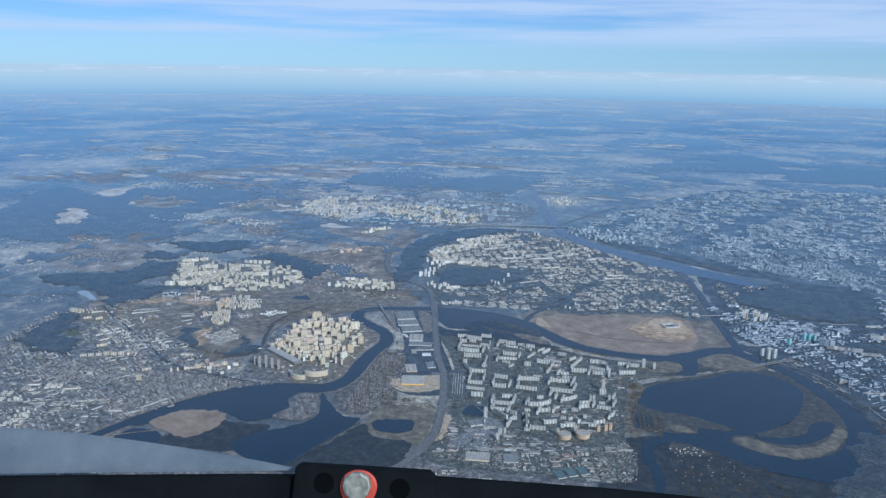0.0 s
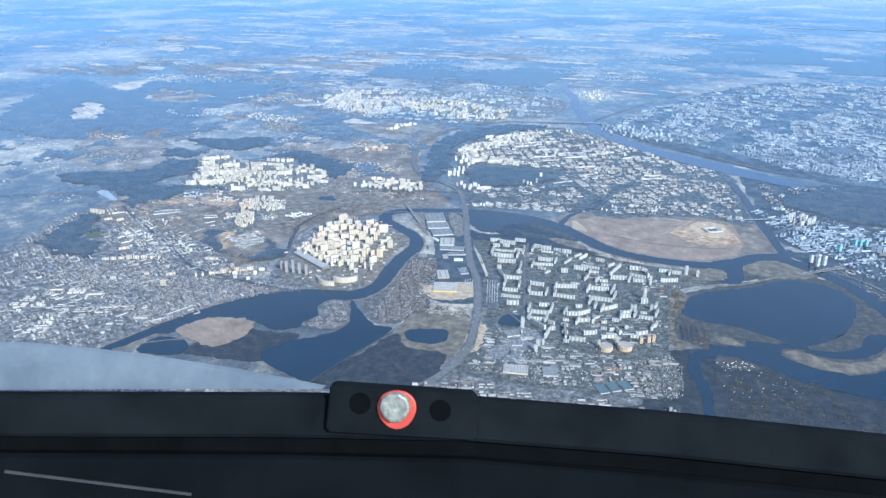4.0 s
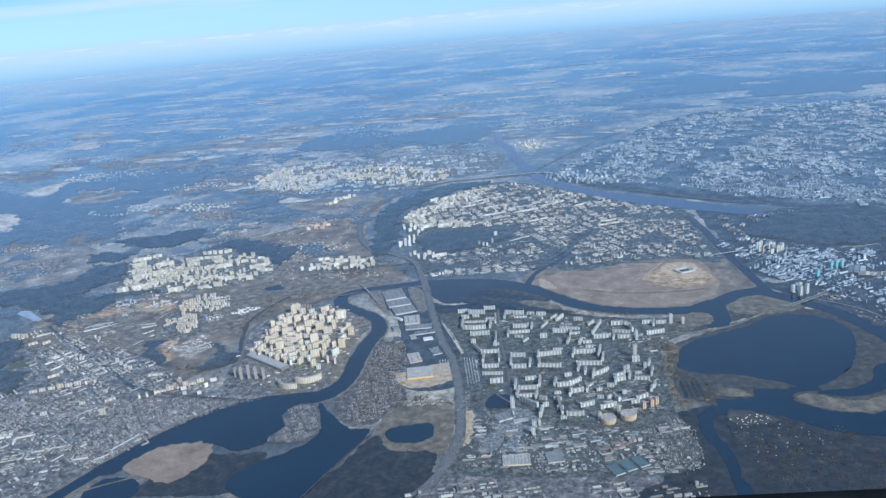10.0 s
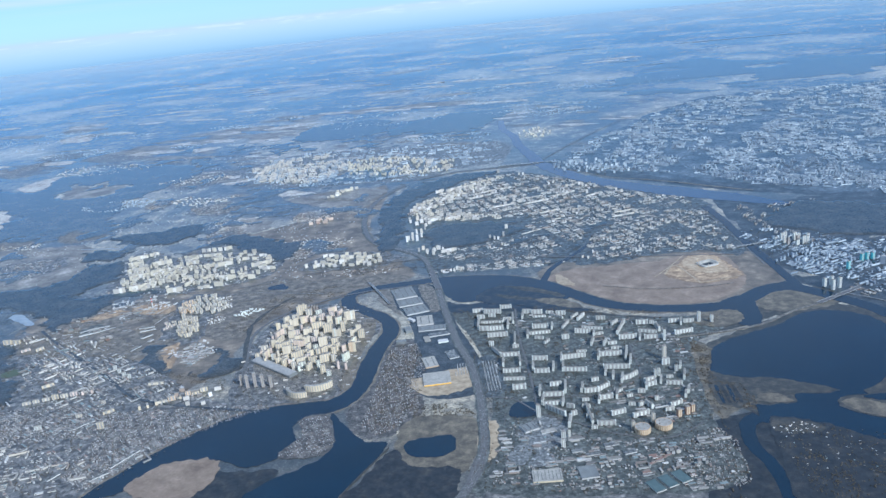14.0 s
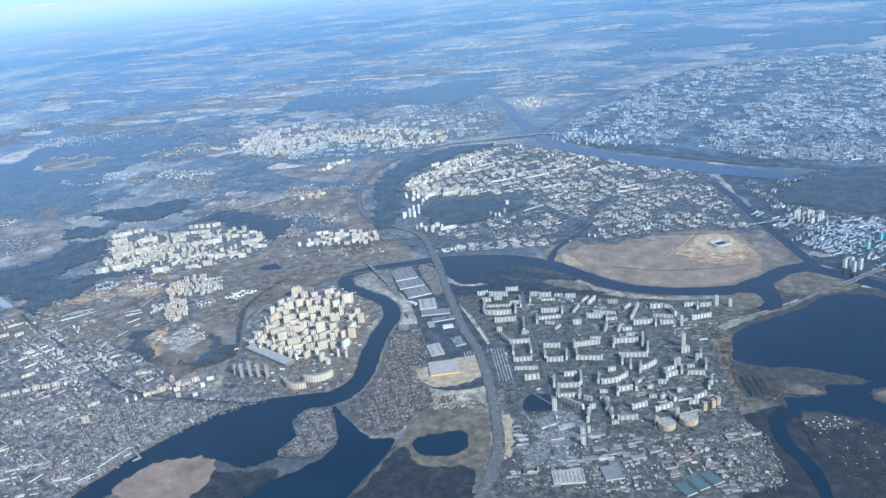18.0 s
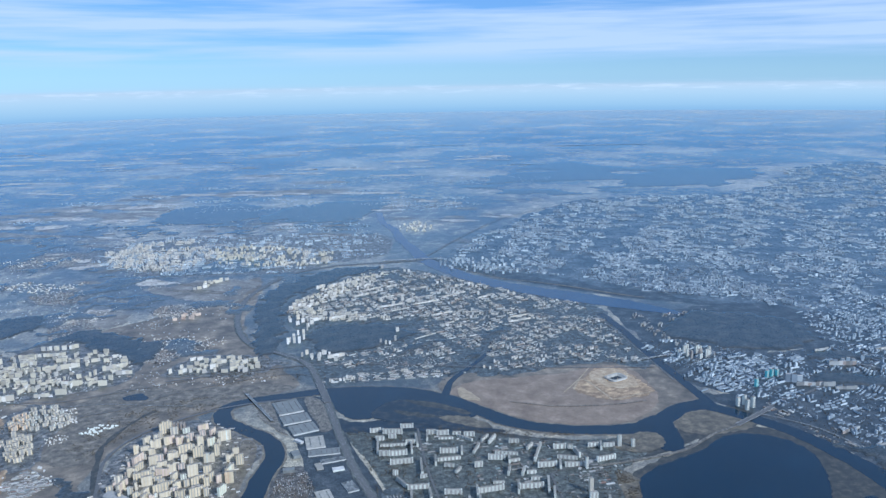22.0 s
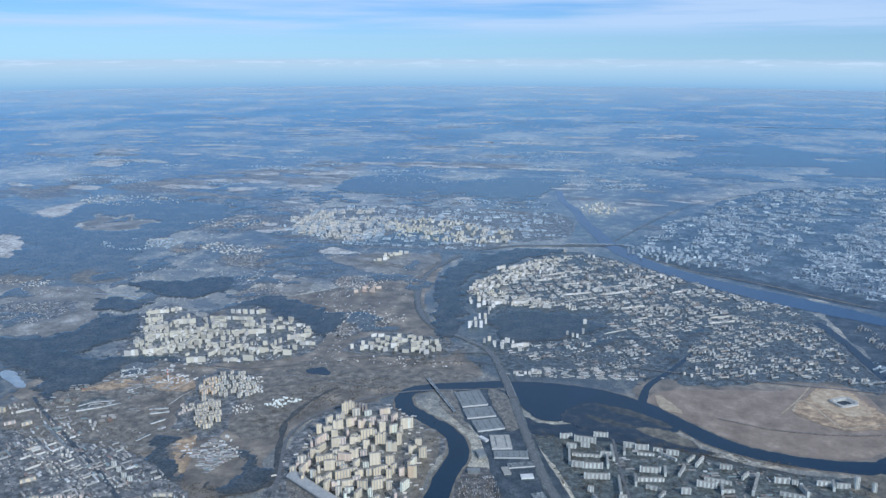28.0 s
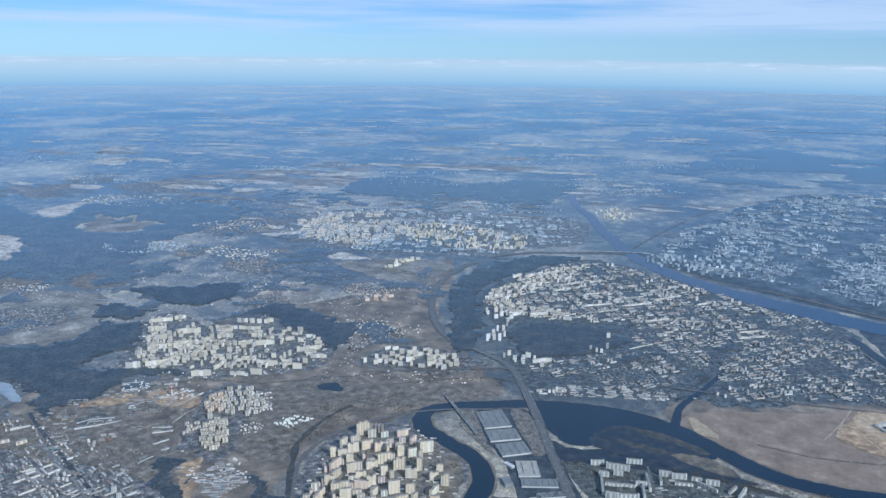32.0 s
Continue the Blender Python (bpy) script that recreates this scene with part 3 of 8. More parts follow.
def street_quarter(pts, turn, label, wall=None, block=(8.5, 6.5), scale=1.0, seed=1, keep=(), mood=(3, 2, 1.2, 2, 1.5, 1.0), bend=2.5, group="city blocks", level=1.0, sparse=-0.34, fray=2.0, avoid=()):
    """A town quarter of street blocks, each with its own order: rows of slabs, closed courts, towers, sheds, small houses or open ground."""
    rnd = random.Random(seed)
    xs, ys = [p[0] for p in pts], [p[1] for p in pts]
    cx, cy, reach = (min(xs) + max(xs)) / 2, (min(ys) + max(ys)) / 2, math.hypot(max(xs) - min(xs), max(ys) - min(ys)) / 2
    c, s = math.cos(radians(turn)), math.sin(radians(turn))
    bu, bv = block[0] * scale, block[1] * scale
    out = []

    def put(u, v, l, d, h, a=0.0):
        x, y = cx + u * c - v * s, cy + u * s + v * c
        x, y = x + noise.noise((x * 0.02, y * 0.02, 1.5)) * bend * 2, y + noise.noise((x * 0.02, y * 0.02, 6.5)) * bend * 2
        q = fray * scale
        if inside(x + noise.noise((x * 0.03, y * 0.03, 4.5)) * q + rnd.gauss(0, q * 0.25), y + noise.noise((x * 0.03, y * 0.03, 9.5)) * q + rnd.gauss(0, q * 0.25), pts) and not any(inside(x, y, k) for k in keep):
            out.append((x, y, 0.0, l, d, h * level, radians(turn) + a + rnd.gauss(0, 0.03) + noise.noise((x * 0.02, y * 0.02, 3.5)) * 0.25))

    for i in range(int(-reach / bu) - 1, int(reach / bu) + 2):
        for j in range(int(-reach / bv) - 1, int(reach / bv) + 2):
            u0, v0 = i * bu + rnd.uniform(-.6, .6) * scale, j * bv + rnd.uniform(-.6, .6) * scale
            x, y = cx + u0 * c - v0 * s, cy + u0 * s + v0 * c
            if not inside(x, y, pts):
                continue
            lean = noise.noise((x * 0.018, y * 0.018, 7.7))
            if noise.noise((x * 0.04 / scale, y * 0.04 / scale, 2.7)) + 0.5 * noise.noise((x * 0.11 / scale, y * 0.11 / scale, 9.7)) < sparse:
                continue
            w = [mood[0] * (1 + 1.5 * max(0, lean)), mood[1], mood[2] * (1 + 2.5 * max(0, lean)), mood[3] * (1 + 3.0 * max(0, -lean)), mood[4] * (1 + 1.5 * max(0, -lean)), mood[5]]
            kind = rnd.choices(range(6), w)[0]
            fu, fv = bu * 0.84, bv * 0.84
            if kind == 0:
                n = max(2, int(fv / (1.75 * scale)))
                h = rnd.choice((0.5, 0.75, 0.75, 1.2)) * rnd.uniform(0.9, 1.15)
                for k in range(n):
                    m = rnd.choice((2, 3, 3, 4))
                    for q in range(m):
                        if rnd.random() < 0.86:
                            put(u0 + ((q + .5) / m - .5) * fu, v0 + ((k + .5) / n - .5) * fv + rnd.uniform(-.2, .2), fu / m * rnd.uniform(0.6, 0.86), 0.6 * scale ** .5, h)
                if rnd.random() < 0.6:
                    put(u0 + fu * 0.47, v0, 0.6 * scale ** .5, fv * rnd.uniform(0.3, 0.7), h)
            elif kind == 1:
                h = rnd.uniform(0.45, 0.95)
                for k in rnd.sample(range(4), rnd.choice((3, 3, 4))):
                    if k < 2:
                        put(u0, v0 + (k - .5) * fv * 0.86, fu * rnd.uniform(.6, .9), 0.62 * scale ** .5, h)
                    else:
                        put(u0 + (k - 2.5) * fu * 0.86, v0, 0.62 * scale ** .5, fv * rnd.uniform(.5, .8), h)
                put(u0 + rnd.uniform(-.15, .15) * fu, v0 + rnd.uniform(-.15, .15) * fv, rnd.uniform(1.0, 2.2), 0.8, 0.3)
            elif kind == 2:
                for k in range(rnd.randint(2, 5)):
                    put(u0 + ((k + .5) / 5 - .5) * fu, v0 + rnd.uniform(-.35, .35) * fv, rnd.uniform(0.7, 1.3) * scale ** .5, rnd.uniform(0.7, 1.0) * scale ** .5, rnd.uniform(1.1, 2.2))
                put(u0, v0 - fv * 0.3, fu * 0.6, 0.6, 0.6)
            elif kind == 3:
                n = rnd.randint(2, 4)
                for k in range(n):
                    for q in range(rnd.randint(1, 3)):
                        put(u0 + rnd.uniform(-.38, .38) * fu, v0 + ((k + .5) / n - .5) * fv, rnd.uniform(0.9, 3.6) * scale ** .5, rnd.uniform(0.5, 1.3) * scale ** .5, rnd.uniform(0.2, 0.5))
            elif kind == 4:
                for k in range(rnd.randint(8, 16)):
                    put(u0 + rnd.uniform(-.48, .48) * fu, v0 + rnd.uniform(-.48, .48) * fv, rnd.uniform(0.35, 0.9), rnd.uniform(0.3, 0.6), rnd.uniform(0.18, 0.4), rnd.choice((0, 1.57)))
            else:
                for k in range(rnd.randint(0, 3)):
                    put(u0 + rnd.uniform(-.4, .4) * fu, v0 + rnd.uniform(-.4, .4) * fv, rnd.uniform(0.5, 1.6), 0.5, 0.3)
    if avoid:
        def clear(b):
            for x, y, l, ang in avoid:
                c1, s1 = math.cos(radians(ang)), math.sin(radians(ang))
                u, v = (b[0] - x) * c1 + (b[1] - y) * s1, -(b[0] - x) * s1 + (b[1] - y) * c1
                if abs(u) < l / 2 + 0.8 and -0.9 < v < 1.7:
                    return False
            return True
        out = [b for b in out if clear(b)]
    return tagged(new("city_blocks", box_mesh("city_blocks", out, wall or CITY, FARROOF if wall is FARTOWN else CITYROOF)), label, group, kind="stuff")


def gardens(pts, turn, label, seed, fill=0.72, step=(0.8, 0.62)):
    """Rows of garden plots, each with a small gabled cottage, past counting."""
    rnd = random.Random(seed)
    xs, ys = [p[0] for p in pts], [p[1] for p in pts]
    cx, cy, reach = (min(xs) + max(xs)) / 2, (min(ys) + max(ys)) / 2, math.hypot(max(xs) - min(xs), max(ys) - min(ys)) / 2
    c, s = math.cos(radians(turn)), math.sin(radians(turn))
    verts, faces = [], []
    for i in range(int(-reach / step[0]), int(reach / step[0]) + 1):
        for j in range(int(-reach / step[1]), int(reach / step[1]) + 1):
            if i % 9 == 0 or j % 5 == 0 or rnd.random() > fill:
                continue
            u, v = i * step[0] + rnd.gauss(0, .12), j * step[1] + rnd.gauss(0, .1)
            x, y = cx + u * c - v * s, cy + u * s + v * c
            x, y = x + noise.noise((x * 0.05, y * 0.05, 1)) * 2.5, y + noise.noise((x * 0.05, y * 0.05, 5)) * 2.5
            if inside(x, y, pts):
                box_into(verts, faces, x, y, 0.0, rnd.uniform(0.26, 0.56), rnd.uniform(0.22, 0.36), rnd.uniform(0.12, 0.24), radians(turn) + rnd.choice((0, 1.57)) + rnd.gauss(0, .08), True)
    return tagged(new("cottages", mesh_of("cottages", verts, faces, COTTAGE)), label, "cottages", kind="stuff")


def trees(name, pts, count, label, tall=0.55, keep=()):
    """Bare trees between the houses: small uneven crowns on the ground, past counting."""
    xs, ys = [p[0] for p in pts], [p[1] for p in pts]
    verts, faces, done = [], [], 0
    for _ in range(count * 6):
        if done >= count:
            break
        x, y = random.uniform(min(xs), max(xs)), random.uniform(min(ys), max(ys))
        if not inside(x, y, pts) or noise.noise((x * 0.16, y * 0.16, 5.0)) + random.uniform(-.3, .3) < -0.05 or any(inside(x, y, k) for k in keep):
            continue
        done += 1
        r, h, k = random.uniform(0.18, 0.42), tall * random.uniform(0.6, 1.2), len(verts)
        a0 = random.uniform(0, 6.28)
        for n in range(5):
            q = r * random.uniform(0.6, 1.2)
            verts.append((x + q * math.cos(a0 + n * 1.2566), y + q * math.sin(a0 + n * 1.2566), h * random.uniform(0.3, 0.6)))
        verts += [(x, y, h), (x, y, 0.0)]
        for n in range(5):
            faces += [(k + n, k + (n + 1) % 5, k + 5), (k + (n + 1) % 5, k + n, k + 6)]
    return tagged(new(name, mesh_of(name, verts, faces, BUSH)), label, "trees", kind="stuff")

# ---------------------------------------------------------------- the land


def open_country(name):
    """Woods, dry fields and pale villages in patches of a kilometre and of a hundred metres."""
    mat = bpy.data.materials.new(name)
    n, l = nodes_of(mat)
    b = n["Principled BSDF"]
    b.inputs["Roughness"].default_value, b.inputs["Specular IOR Level"].default_value = 0.6, 0.5
    geo = n.new("ShaderNodeNewGeometry")

    def grain(scale, detail, rough, stops):
        t = n.new("ShaderNodeTexNoise")
        t.inputs["Scale"].default_value, t.inputs["Detail"].default_value, t.inputs["Roughness"].default_value = scale, detail, rough
        l.new(geo.outputs["Position"], t.inputs["Vector"])
        r = n.new("ShaderNodeValToRGB")
        while len(r.color_ramp.elements) < len(stops):
            r.color_ramp.elements.new(0.5)
        for e, (p, c) in zip(r.color_ramp.elements, stops):
            e.position, e.color = p, (*c, 1)
        l.new(t.outputs[0], r.inputs[0])
        return r.outputs[0]

    def mix(kind, fac, a, c):
        m = n.new("ShaderNodeMix")
        m.data_type, m.blend_type = "RGBA", kind
        if isinstance(fac, float):
            m.inputs[0].default_value = fac
        else:
            l.new(fac, m.inputs[0])
        l.new(a, m.inputs[6])
        l.new(c, m.inputs[7])
        return m.outputs[2]

    cover = grain(0.006, 8.0, 0.55, [(0.43, (0.042, 0.045, 0.043)), (0.495, (0.085, 0.083, 0.073)), (0.535, (0.22, 0.20, 0.155)), (0.63, (0.50, 0.455, 0.34))])
    small = grain(0.06, 8.0, 0.66, [(0.40, (0.046, 0.047, 0.043)), (0.495, (0.11, 0.104, 0.087)), (0.56, (0.24, 0.217, 0.165)), (0.66, (0.52, 0.47, 0.36))])
    where = grain(0.012, 5.0, 0.6, [(0.40, (0.12, 0.12, 0.12)), (0.60, (0.62, 0.62, 0.62))])
    speck = grain(1.1, 6.0, 0.75, [(0.30, (0.45, 0.45, 0.45)), (0.5, (0.95, 0.95, 0.95)), (0.60, (1.45, 1.42, 1.34)), (0.67, (2.7, 2.65, 2.5))])
    cells = n.new("ShaderNodeTexVoronoi")
    cells.inputs["Scale"].default_value = 0.55
    l.new(geo.outputs["Position"], cells.inputs["Vector"])
    tone = n.new("ShaderNodeValToRGB")
    for e, (p, q) in zip(tone.color_ramp.elements, ((0.0, 0.5), (1.0, 1.55))):
        e.position, e.color = p, (q, q, q, 1)
    l.new(cells.outputs["Color"], tone.inputs[0])
    plots = n.new("ShaderNodeTexVoronoi")
    plots.distance = "CHEBYCHEV"
    plots.inputs["Scale"].default_value = 0.085
    l.new(geo.outputs["Position"], plots.inputs["Vector"])
    shade = n.new("ShaderNodeValToRGB")
    for e, (p, q) in zip(shade.color_ramp.elements, ((0.0, (0.55, 0.58, 0.6)), (1.0, (1.6, 1.5, 1.35)))):
        e.position, e.color = p, (*q, 1)
    l.new(plots.outputs["Color"], shade.inputs[0])
    small = mix("MULTIPLY", 0.9, small, shade.outputs[0])
    fine = mix("MULTIPLY", 0.85, mix("MULTIPLY", 1.0, mix("MIX", where, cover, small), speck), tone.outputs[0])
    l.new(fine, b.inputs["Base Color"])
    # haze tint of the gloss, varied in broad patches
    haze_tint = grain(0.004, 5.0, 0.5, [(0.38, (0.42, 0.68, 0.855)), (0.50, (0.475, 0.735, 0.90)), (0.62, (0.53, 0.79, 0.93))])
    # pale fields take a little less of the haze gloss than dark ground
    grey, haze_share = n.new("ShaderNodeRGBToBW"), n.new("ShaderNodeMapRange")
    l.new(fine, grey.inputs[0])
    l.new(grey.outputs[0], haze_share.inputs["Value"])
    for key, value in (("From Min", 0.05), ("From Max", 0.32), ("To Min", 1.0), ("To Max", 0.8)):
        haze_share.inputs[key].default_value = value
    haze_glossed(n, l, b, 1.0, haze_tint, haze_share.outputs[0])
    return mat


COUNTRY = open_country("open_country")
CENTRE = (50.0, -380.0)
rings = [0, 60, 120, 200, 300, 420, 560, 720, 900, 1150, 1500, 2000, 2700, 3600]
verts, faces = [(*CENTRE, 0.0)], []
SEG = 96
for r in rings[1:]:
    verts += [(CENTRE[0] + r * math.cos(2 * math.pi * k / SEG), CENTRE[1] + r * math.sin(2 * math.pi * k / SEG), 0.0) for k in range(SEG)]
faces += [(0, 1 + k, 1 + (k + 1) % SEG) for k in range(SEG)]
for i in range(len(rings) - 2):
    a, b = 1 + i * SEG, 1 + (i + 1) * SEG
    faces += [(a + k, b + k, b + (k + 1) % SEG, a + (k + 1) % SEG) for k in range(SEG)]
tagged(new("ground", mesh_of("ground", verts, faces, COUNTRY)), "brown and grey early spring land reaching the hazy horizon", "ground", kind="structure")

# built-up quarters, meadows and marsh, each sheet a little over the one beneath
PAV = [(-84, -108), (-86, -70), (-78, -43), (-55, -33), (-34, -40), (-23, -55), (-19, -68), (-24, -92), (-22, -118), (-20, -130), (-28, -143), (-46, -150), (-70, -149), (-80, -130)]
STROG = [(24, -52), (50, -48), (92, -62), (121, -68), (151, -66), (150, -84), (136, -98), (134, -129), (131, -165), (134, -205), (90, -212), (44, -208), (50, -168), (48, -139), (40, -108)]
MITINO = [(-216, 2), (-228, 42), (-240, 69), (-229, 88), (-191, 66), (-187, 90), (-169, 95), (-118, 62), (-112, 25), (-133, 8), (-172, -5)]
MIDLEFT = [(-140, -80), (-154, -35), (-152, -8), (-120, -14), (-122, -34), (-124, -52), (-120, -75)]
WHITEROW = [(-95, 30), (-86, 56), (-60, 62), (-30, 46), (-47, 25), (-76, 26)]
TUSHINO = [(-46, 145), (-38, 190), (-9, 234), (26, 274), (59, 258), (104, 214), (142, 180), (178, 150), (186, 110), (186, 24), (154, 30), (94, 14), (74, 20), (20, 12), (-3, 8), (-14, 50), (-26, 100)]
LEFT = [(-245, -76), (-213, -55), (-170, -80), (-128, -108), (-100, -130), (-72, -150), (-82, -176), (-100, -205), (-117, -232), (-165, -236), (-200, -210), (-240, -160)]
EAST = [(205, 66), (258, 39), (319, 47), (420, 20), (520, -60), (480, -190), (300, -195), (262, -128), (245, -60), (226, -28), (196, 0), (186, 60)]
NORTHEAST = [(79, 299), (163, 476), (238, 596), (325, 640), (500, 655), (620, 800), (725, 930), (870, 985), (856, 702), (834, 600), (805, 414), (620, 130), (470, 30), (340, 60), (322, 116), (255, 158), (156, 236), (100, 270)]
NORTH = [(-262, 330), (-245, 405), (-173, 440), (-60, 430), (20, 420), (24, 330), (-24, 296), (-53, 268), (-163, 260), (-204, 285)]
ALLOT = [(-18, -152), (-14, -120), (-16, -90), (2, -84), (12, -112), (11, -128), (15, -155), (8, -170), (-1, -176), (-12, -169)]
DARKFAR = [(120, 690), (150, 790), (272, 1060), (480, 1100), (640, 1060), (640, 900), (500, 720), (400, 690), (277, 672), (198, 670)]
patch("meadow", [(-236, -66), (-232, -20), (-214, 0), (-216, 40), (-180, 96), (-120, 160), (-84, 250), (-70, 200), (-66, 120), (-40, 60), (-14, 10), (-26, -2), (-60, -30), (-88, -60), (-92, -110), (-104, -132), (-130, -112), (-172, -84)], 0.004,
      BROWNLAND, "brown open land with scrub and paths", "meadow", 4.0)
patch("pavement", [(34, -210), (140, -213), (128, -330), (-60, -330), (-124, -250), (-20, -240)], 0.006, SUBURB, "grey southern suburb below the works", "pavement", 2.0)
for pts in ([(190, 140), (194, 66), (206, 20), (258, 39), (330, 60), (340, 130), (262, 136), (225, 128)], [(196, -20), (228, -26), (247, -60), (266, -128), (310, -200), (250, -190), (250, -130), (238, -84), (214, -46)],
            [(296, 40), (304, 64), (308, 112), (345, 156), (430, 160), (500, 130), (640, 140), (700, 60), (610, -80), (516, -70), (420, 0)], [(160, 26), (184, 30), (191, 0), (193, -30), (178, -30), (168, 0)], [(58, 300), (84, 296), (110, 262), (165, 228), (260, 158), (340, 120), (330, 90), (262, 138), (200, 168), (120, 232)]):
    patch("pavement", pts, 0.005, DARKTOWN, "dark ground of yards, tracks and bare trees", "pavement", 3.0)
for pts in ([(62, 0), (80, 20), (150, 34), (184, 30), (196, -30), (178, -54), (140, -62), (110, -60), (88, -44)], [(16, -50), (40, -44), (66, -46), (110, -64), (150, -68), (178, -58), (206, -36), (216, -50), (206, -62), (176, -72), (150, -86), (120, -72), (60, -60), (26, -60)]):
    patch("meadow", pts, 0.004, BROWNLAND if pts[0][0] > 50 else REEDMARSH, "brown grassy river bank with paths", "meadow", 2.0)
patch("meadow", [(140, -162), (262, -165), (330, -240), (330, -330), (100, -330), (120, -215)], 0.004, MARSH, "dark low ground beyond the channel", "meadow", 2.0)
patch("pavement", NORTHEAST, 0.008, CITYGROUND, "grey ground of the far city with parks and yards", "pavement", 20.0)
for pts, word in ((PAV, "flood-plain"), (STROG, "riverside"), (MITINO, "hill"), (MIDLEFT, "village"), (WHITEROW, "small"), (TUSHINO, "peninsula"), (LEFT, "old town"),
                  (EAST, "eastern"), (NORTH, "northern"), (ALLOT, "garden")):
    patch("pavement", pts, 0.02, COURT if pts is STROG else TOWN if pts is TUSHINO else DARKTOWN if pts in (EAST, NORTHEAST) else GARDEN if pts is ALLOT else SUBURB, "grey ground of the " + word + " quarter with yards and bare trees", "pavement", 2.0 if pts in (STROG, PAV, ALLOT) else 4.0)
patch("pavement", [(-24, -12), (-9, -6), (2, -12), (13, -44), (22, -72), (36, -110), (38, -140), (12, -140), (2, -90), (-8, -56), (-20, -36)], 0.03, DARKTOWN,
      "grey concrete yards and car parks by the exhibition halls", "pavement", 0.8)
patch("pavement", [(12, -44), (26, -50), (32, -66), (42, -100), (47, -108), (50, -145), (47, -206), (40, -206), (45, -165), (40, -120), (29, -84), (17, -58)], 0.022, COURT, "dark ground with bare trees beside the motorway", "pavement", 0.8)
patch("pavement", [(35, -108), (44.4, -108.4), (49.3, -137.6), (39.6, -142.6)], 0.032, TOWN, "grey car park beside the ring road", "pavement", 0.3)
patch("pavement", [(55, -172), (67, -160), (76, -175), (63, -186)], 0.032, YARD, "pale paved market square", "pavement", 0.5)
patch("pavement", [(-76, -108), (-80, -70), (-72, -46), (-54, -40), (-38, -48), (-28, -64), (-27, -92), (-25, -114), (-34, -140), (-50, -142), (-66, -124)], 0.031, TANYARD, "sandy yards between the towers", "pavement", 1.0)
patch("meadow", [(-134, -88), (-131, -83), (-123, -94), (-120, -108), (-126, -103)], 0.034, SITE, "bare orange sand among scrub", "meadow", 1.5)
patch("river_bank", [(-31.4, -56.4), (-24.7, -60.0), (-22.4, -75.9), (-23.7, -94.1), (-22.9, -116.8), (-22.4, -134.1), (-27.9, -128.8), (-26.8, -105.8), (-29.5, -74.3)], 0.033, REED, "bare tan bank below the towers", "river bank", 0.6)
patch("pavement", [(-218, -55.7), (-198.5, -34.2), (-199, -21.7), (-185.8, -2), (-157.8, -22.6), (-152, -39), (-157, -54), (-168, -61.5), (-186, -60)], 0.032, MEADOW, "bare tan building site with sheds", "ground", 2.0)
for pts, mat, label in (
    ([(66, -9), (79, 6), (103, 11), (132, 15), (150, 24), (168, 23), (175, 7), (176, -20), (163, -42), (138, -53), (111, -51), (92, -35), (79, -22)], AIRFIELD, "flat brown grass of the old airfield"),
    ([(-130, -14), (-106, 14), (-76, 8), (-40, 12), (-16, 6), (-50, -14), (-80, -22), (-92, -45), (-97, -75), (-118, -70), (-121, -40)], MEADOW, "brown spring meadow with scrub"),
    ([(8, -177), (12, -160), (37, -160), (42, -174), (38, -196), (33, -200), (14, -196)], TANREED, "tan reed bank round a pond"),
    ([(-14, -234), (-2, -206), (7, -184), (17, -194), (34, -196), (36, -206), (32, -226), (16, -232)], MARSH, "dark burnt marsh meadow"),
    ([(10, -36), (20, -40), (40, -40), (66, -46), (92, -56), (60, -54), (27, -52), (16, -52)], BAYMARSH, "dark reedy river meadow"),
    ([(-66, -198), (-46, -197), (-34, -196), (-36, -206), (-38, -222), (-66, -226), (-78, -222)], MARSH, "dark flooded marsh"),
    # the bank's shade is put in by the darkest ground colour
    ([(240, -135), (262, -130), (286, -178), (300, -230), (220, -240), (205, -190), (224, -172)], MARSH, "dark wooded bank with shade put into its colour"),
    ([(136, -104), (165, -82), (192, -63), (212, -60), (232, -80), (241, -110), (241, -136), (229, -156), (200, -168), (170, -160), (146, -160), (134, -130)], REEDMARSH, "dark brown reedy shore round the lake"),
    ([(133, -100), (141, -104), (137, -130), (146, -136), (150, -150), (142, -158), (132, -160)], TANREED, "brown beach strip by the lake"),
    ([(176, -40), (200, -38), (214, -50), (205, -62), (182, -66), (172, -56)], TANREED, "tan spit by the bridge"),
    ([(132, -205), (142, -176), (152, -186), (200, -196), (230, -190), (262, -200), (330, -240), (330, -330), (100, -330), (96, -240)], MARSH, "dark wooded ground with scattered gardens"),
    ([(40, -168), (47, -164), (48, -186), (43, -192)], SAND, "bare orange sand strip"),
    ([(6, -128), (30, -116), (34, -134), (16, -142)], SAND, "sandy building site"),
):
    patch("meadow", pts, 0.04, mat, label, "meadow", 1.6 if pts[0][1] < 30 else 5.0 if pts[0][1] < 300 else 14.0)

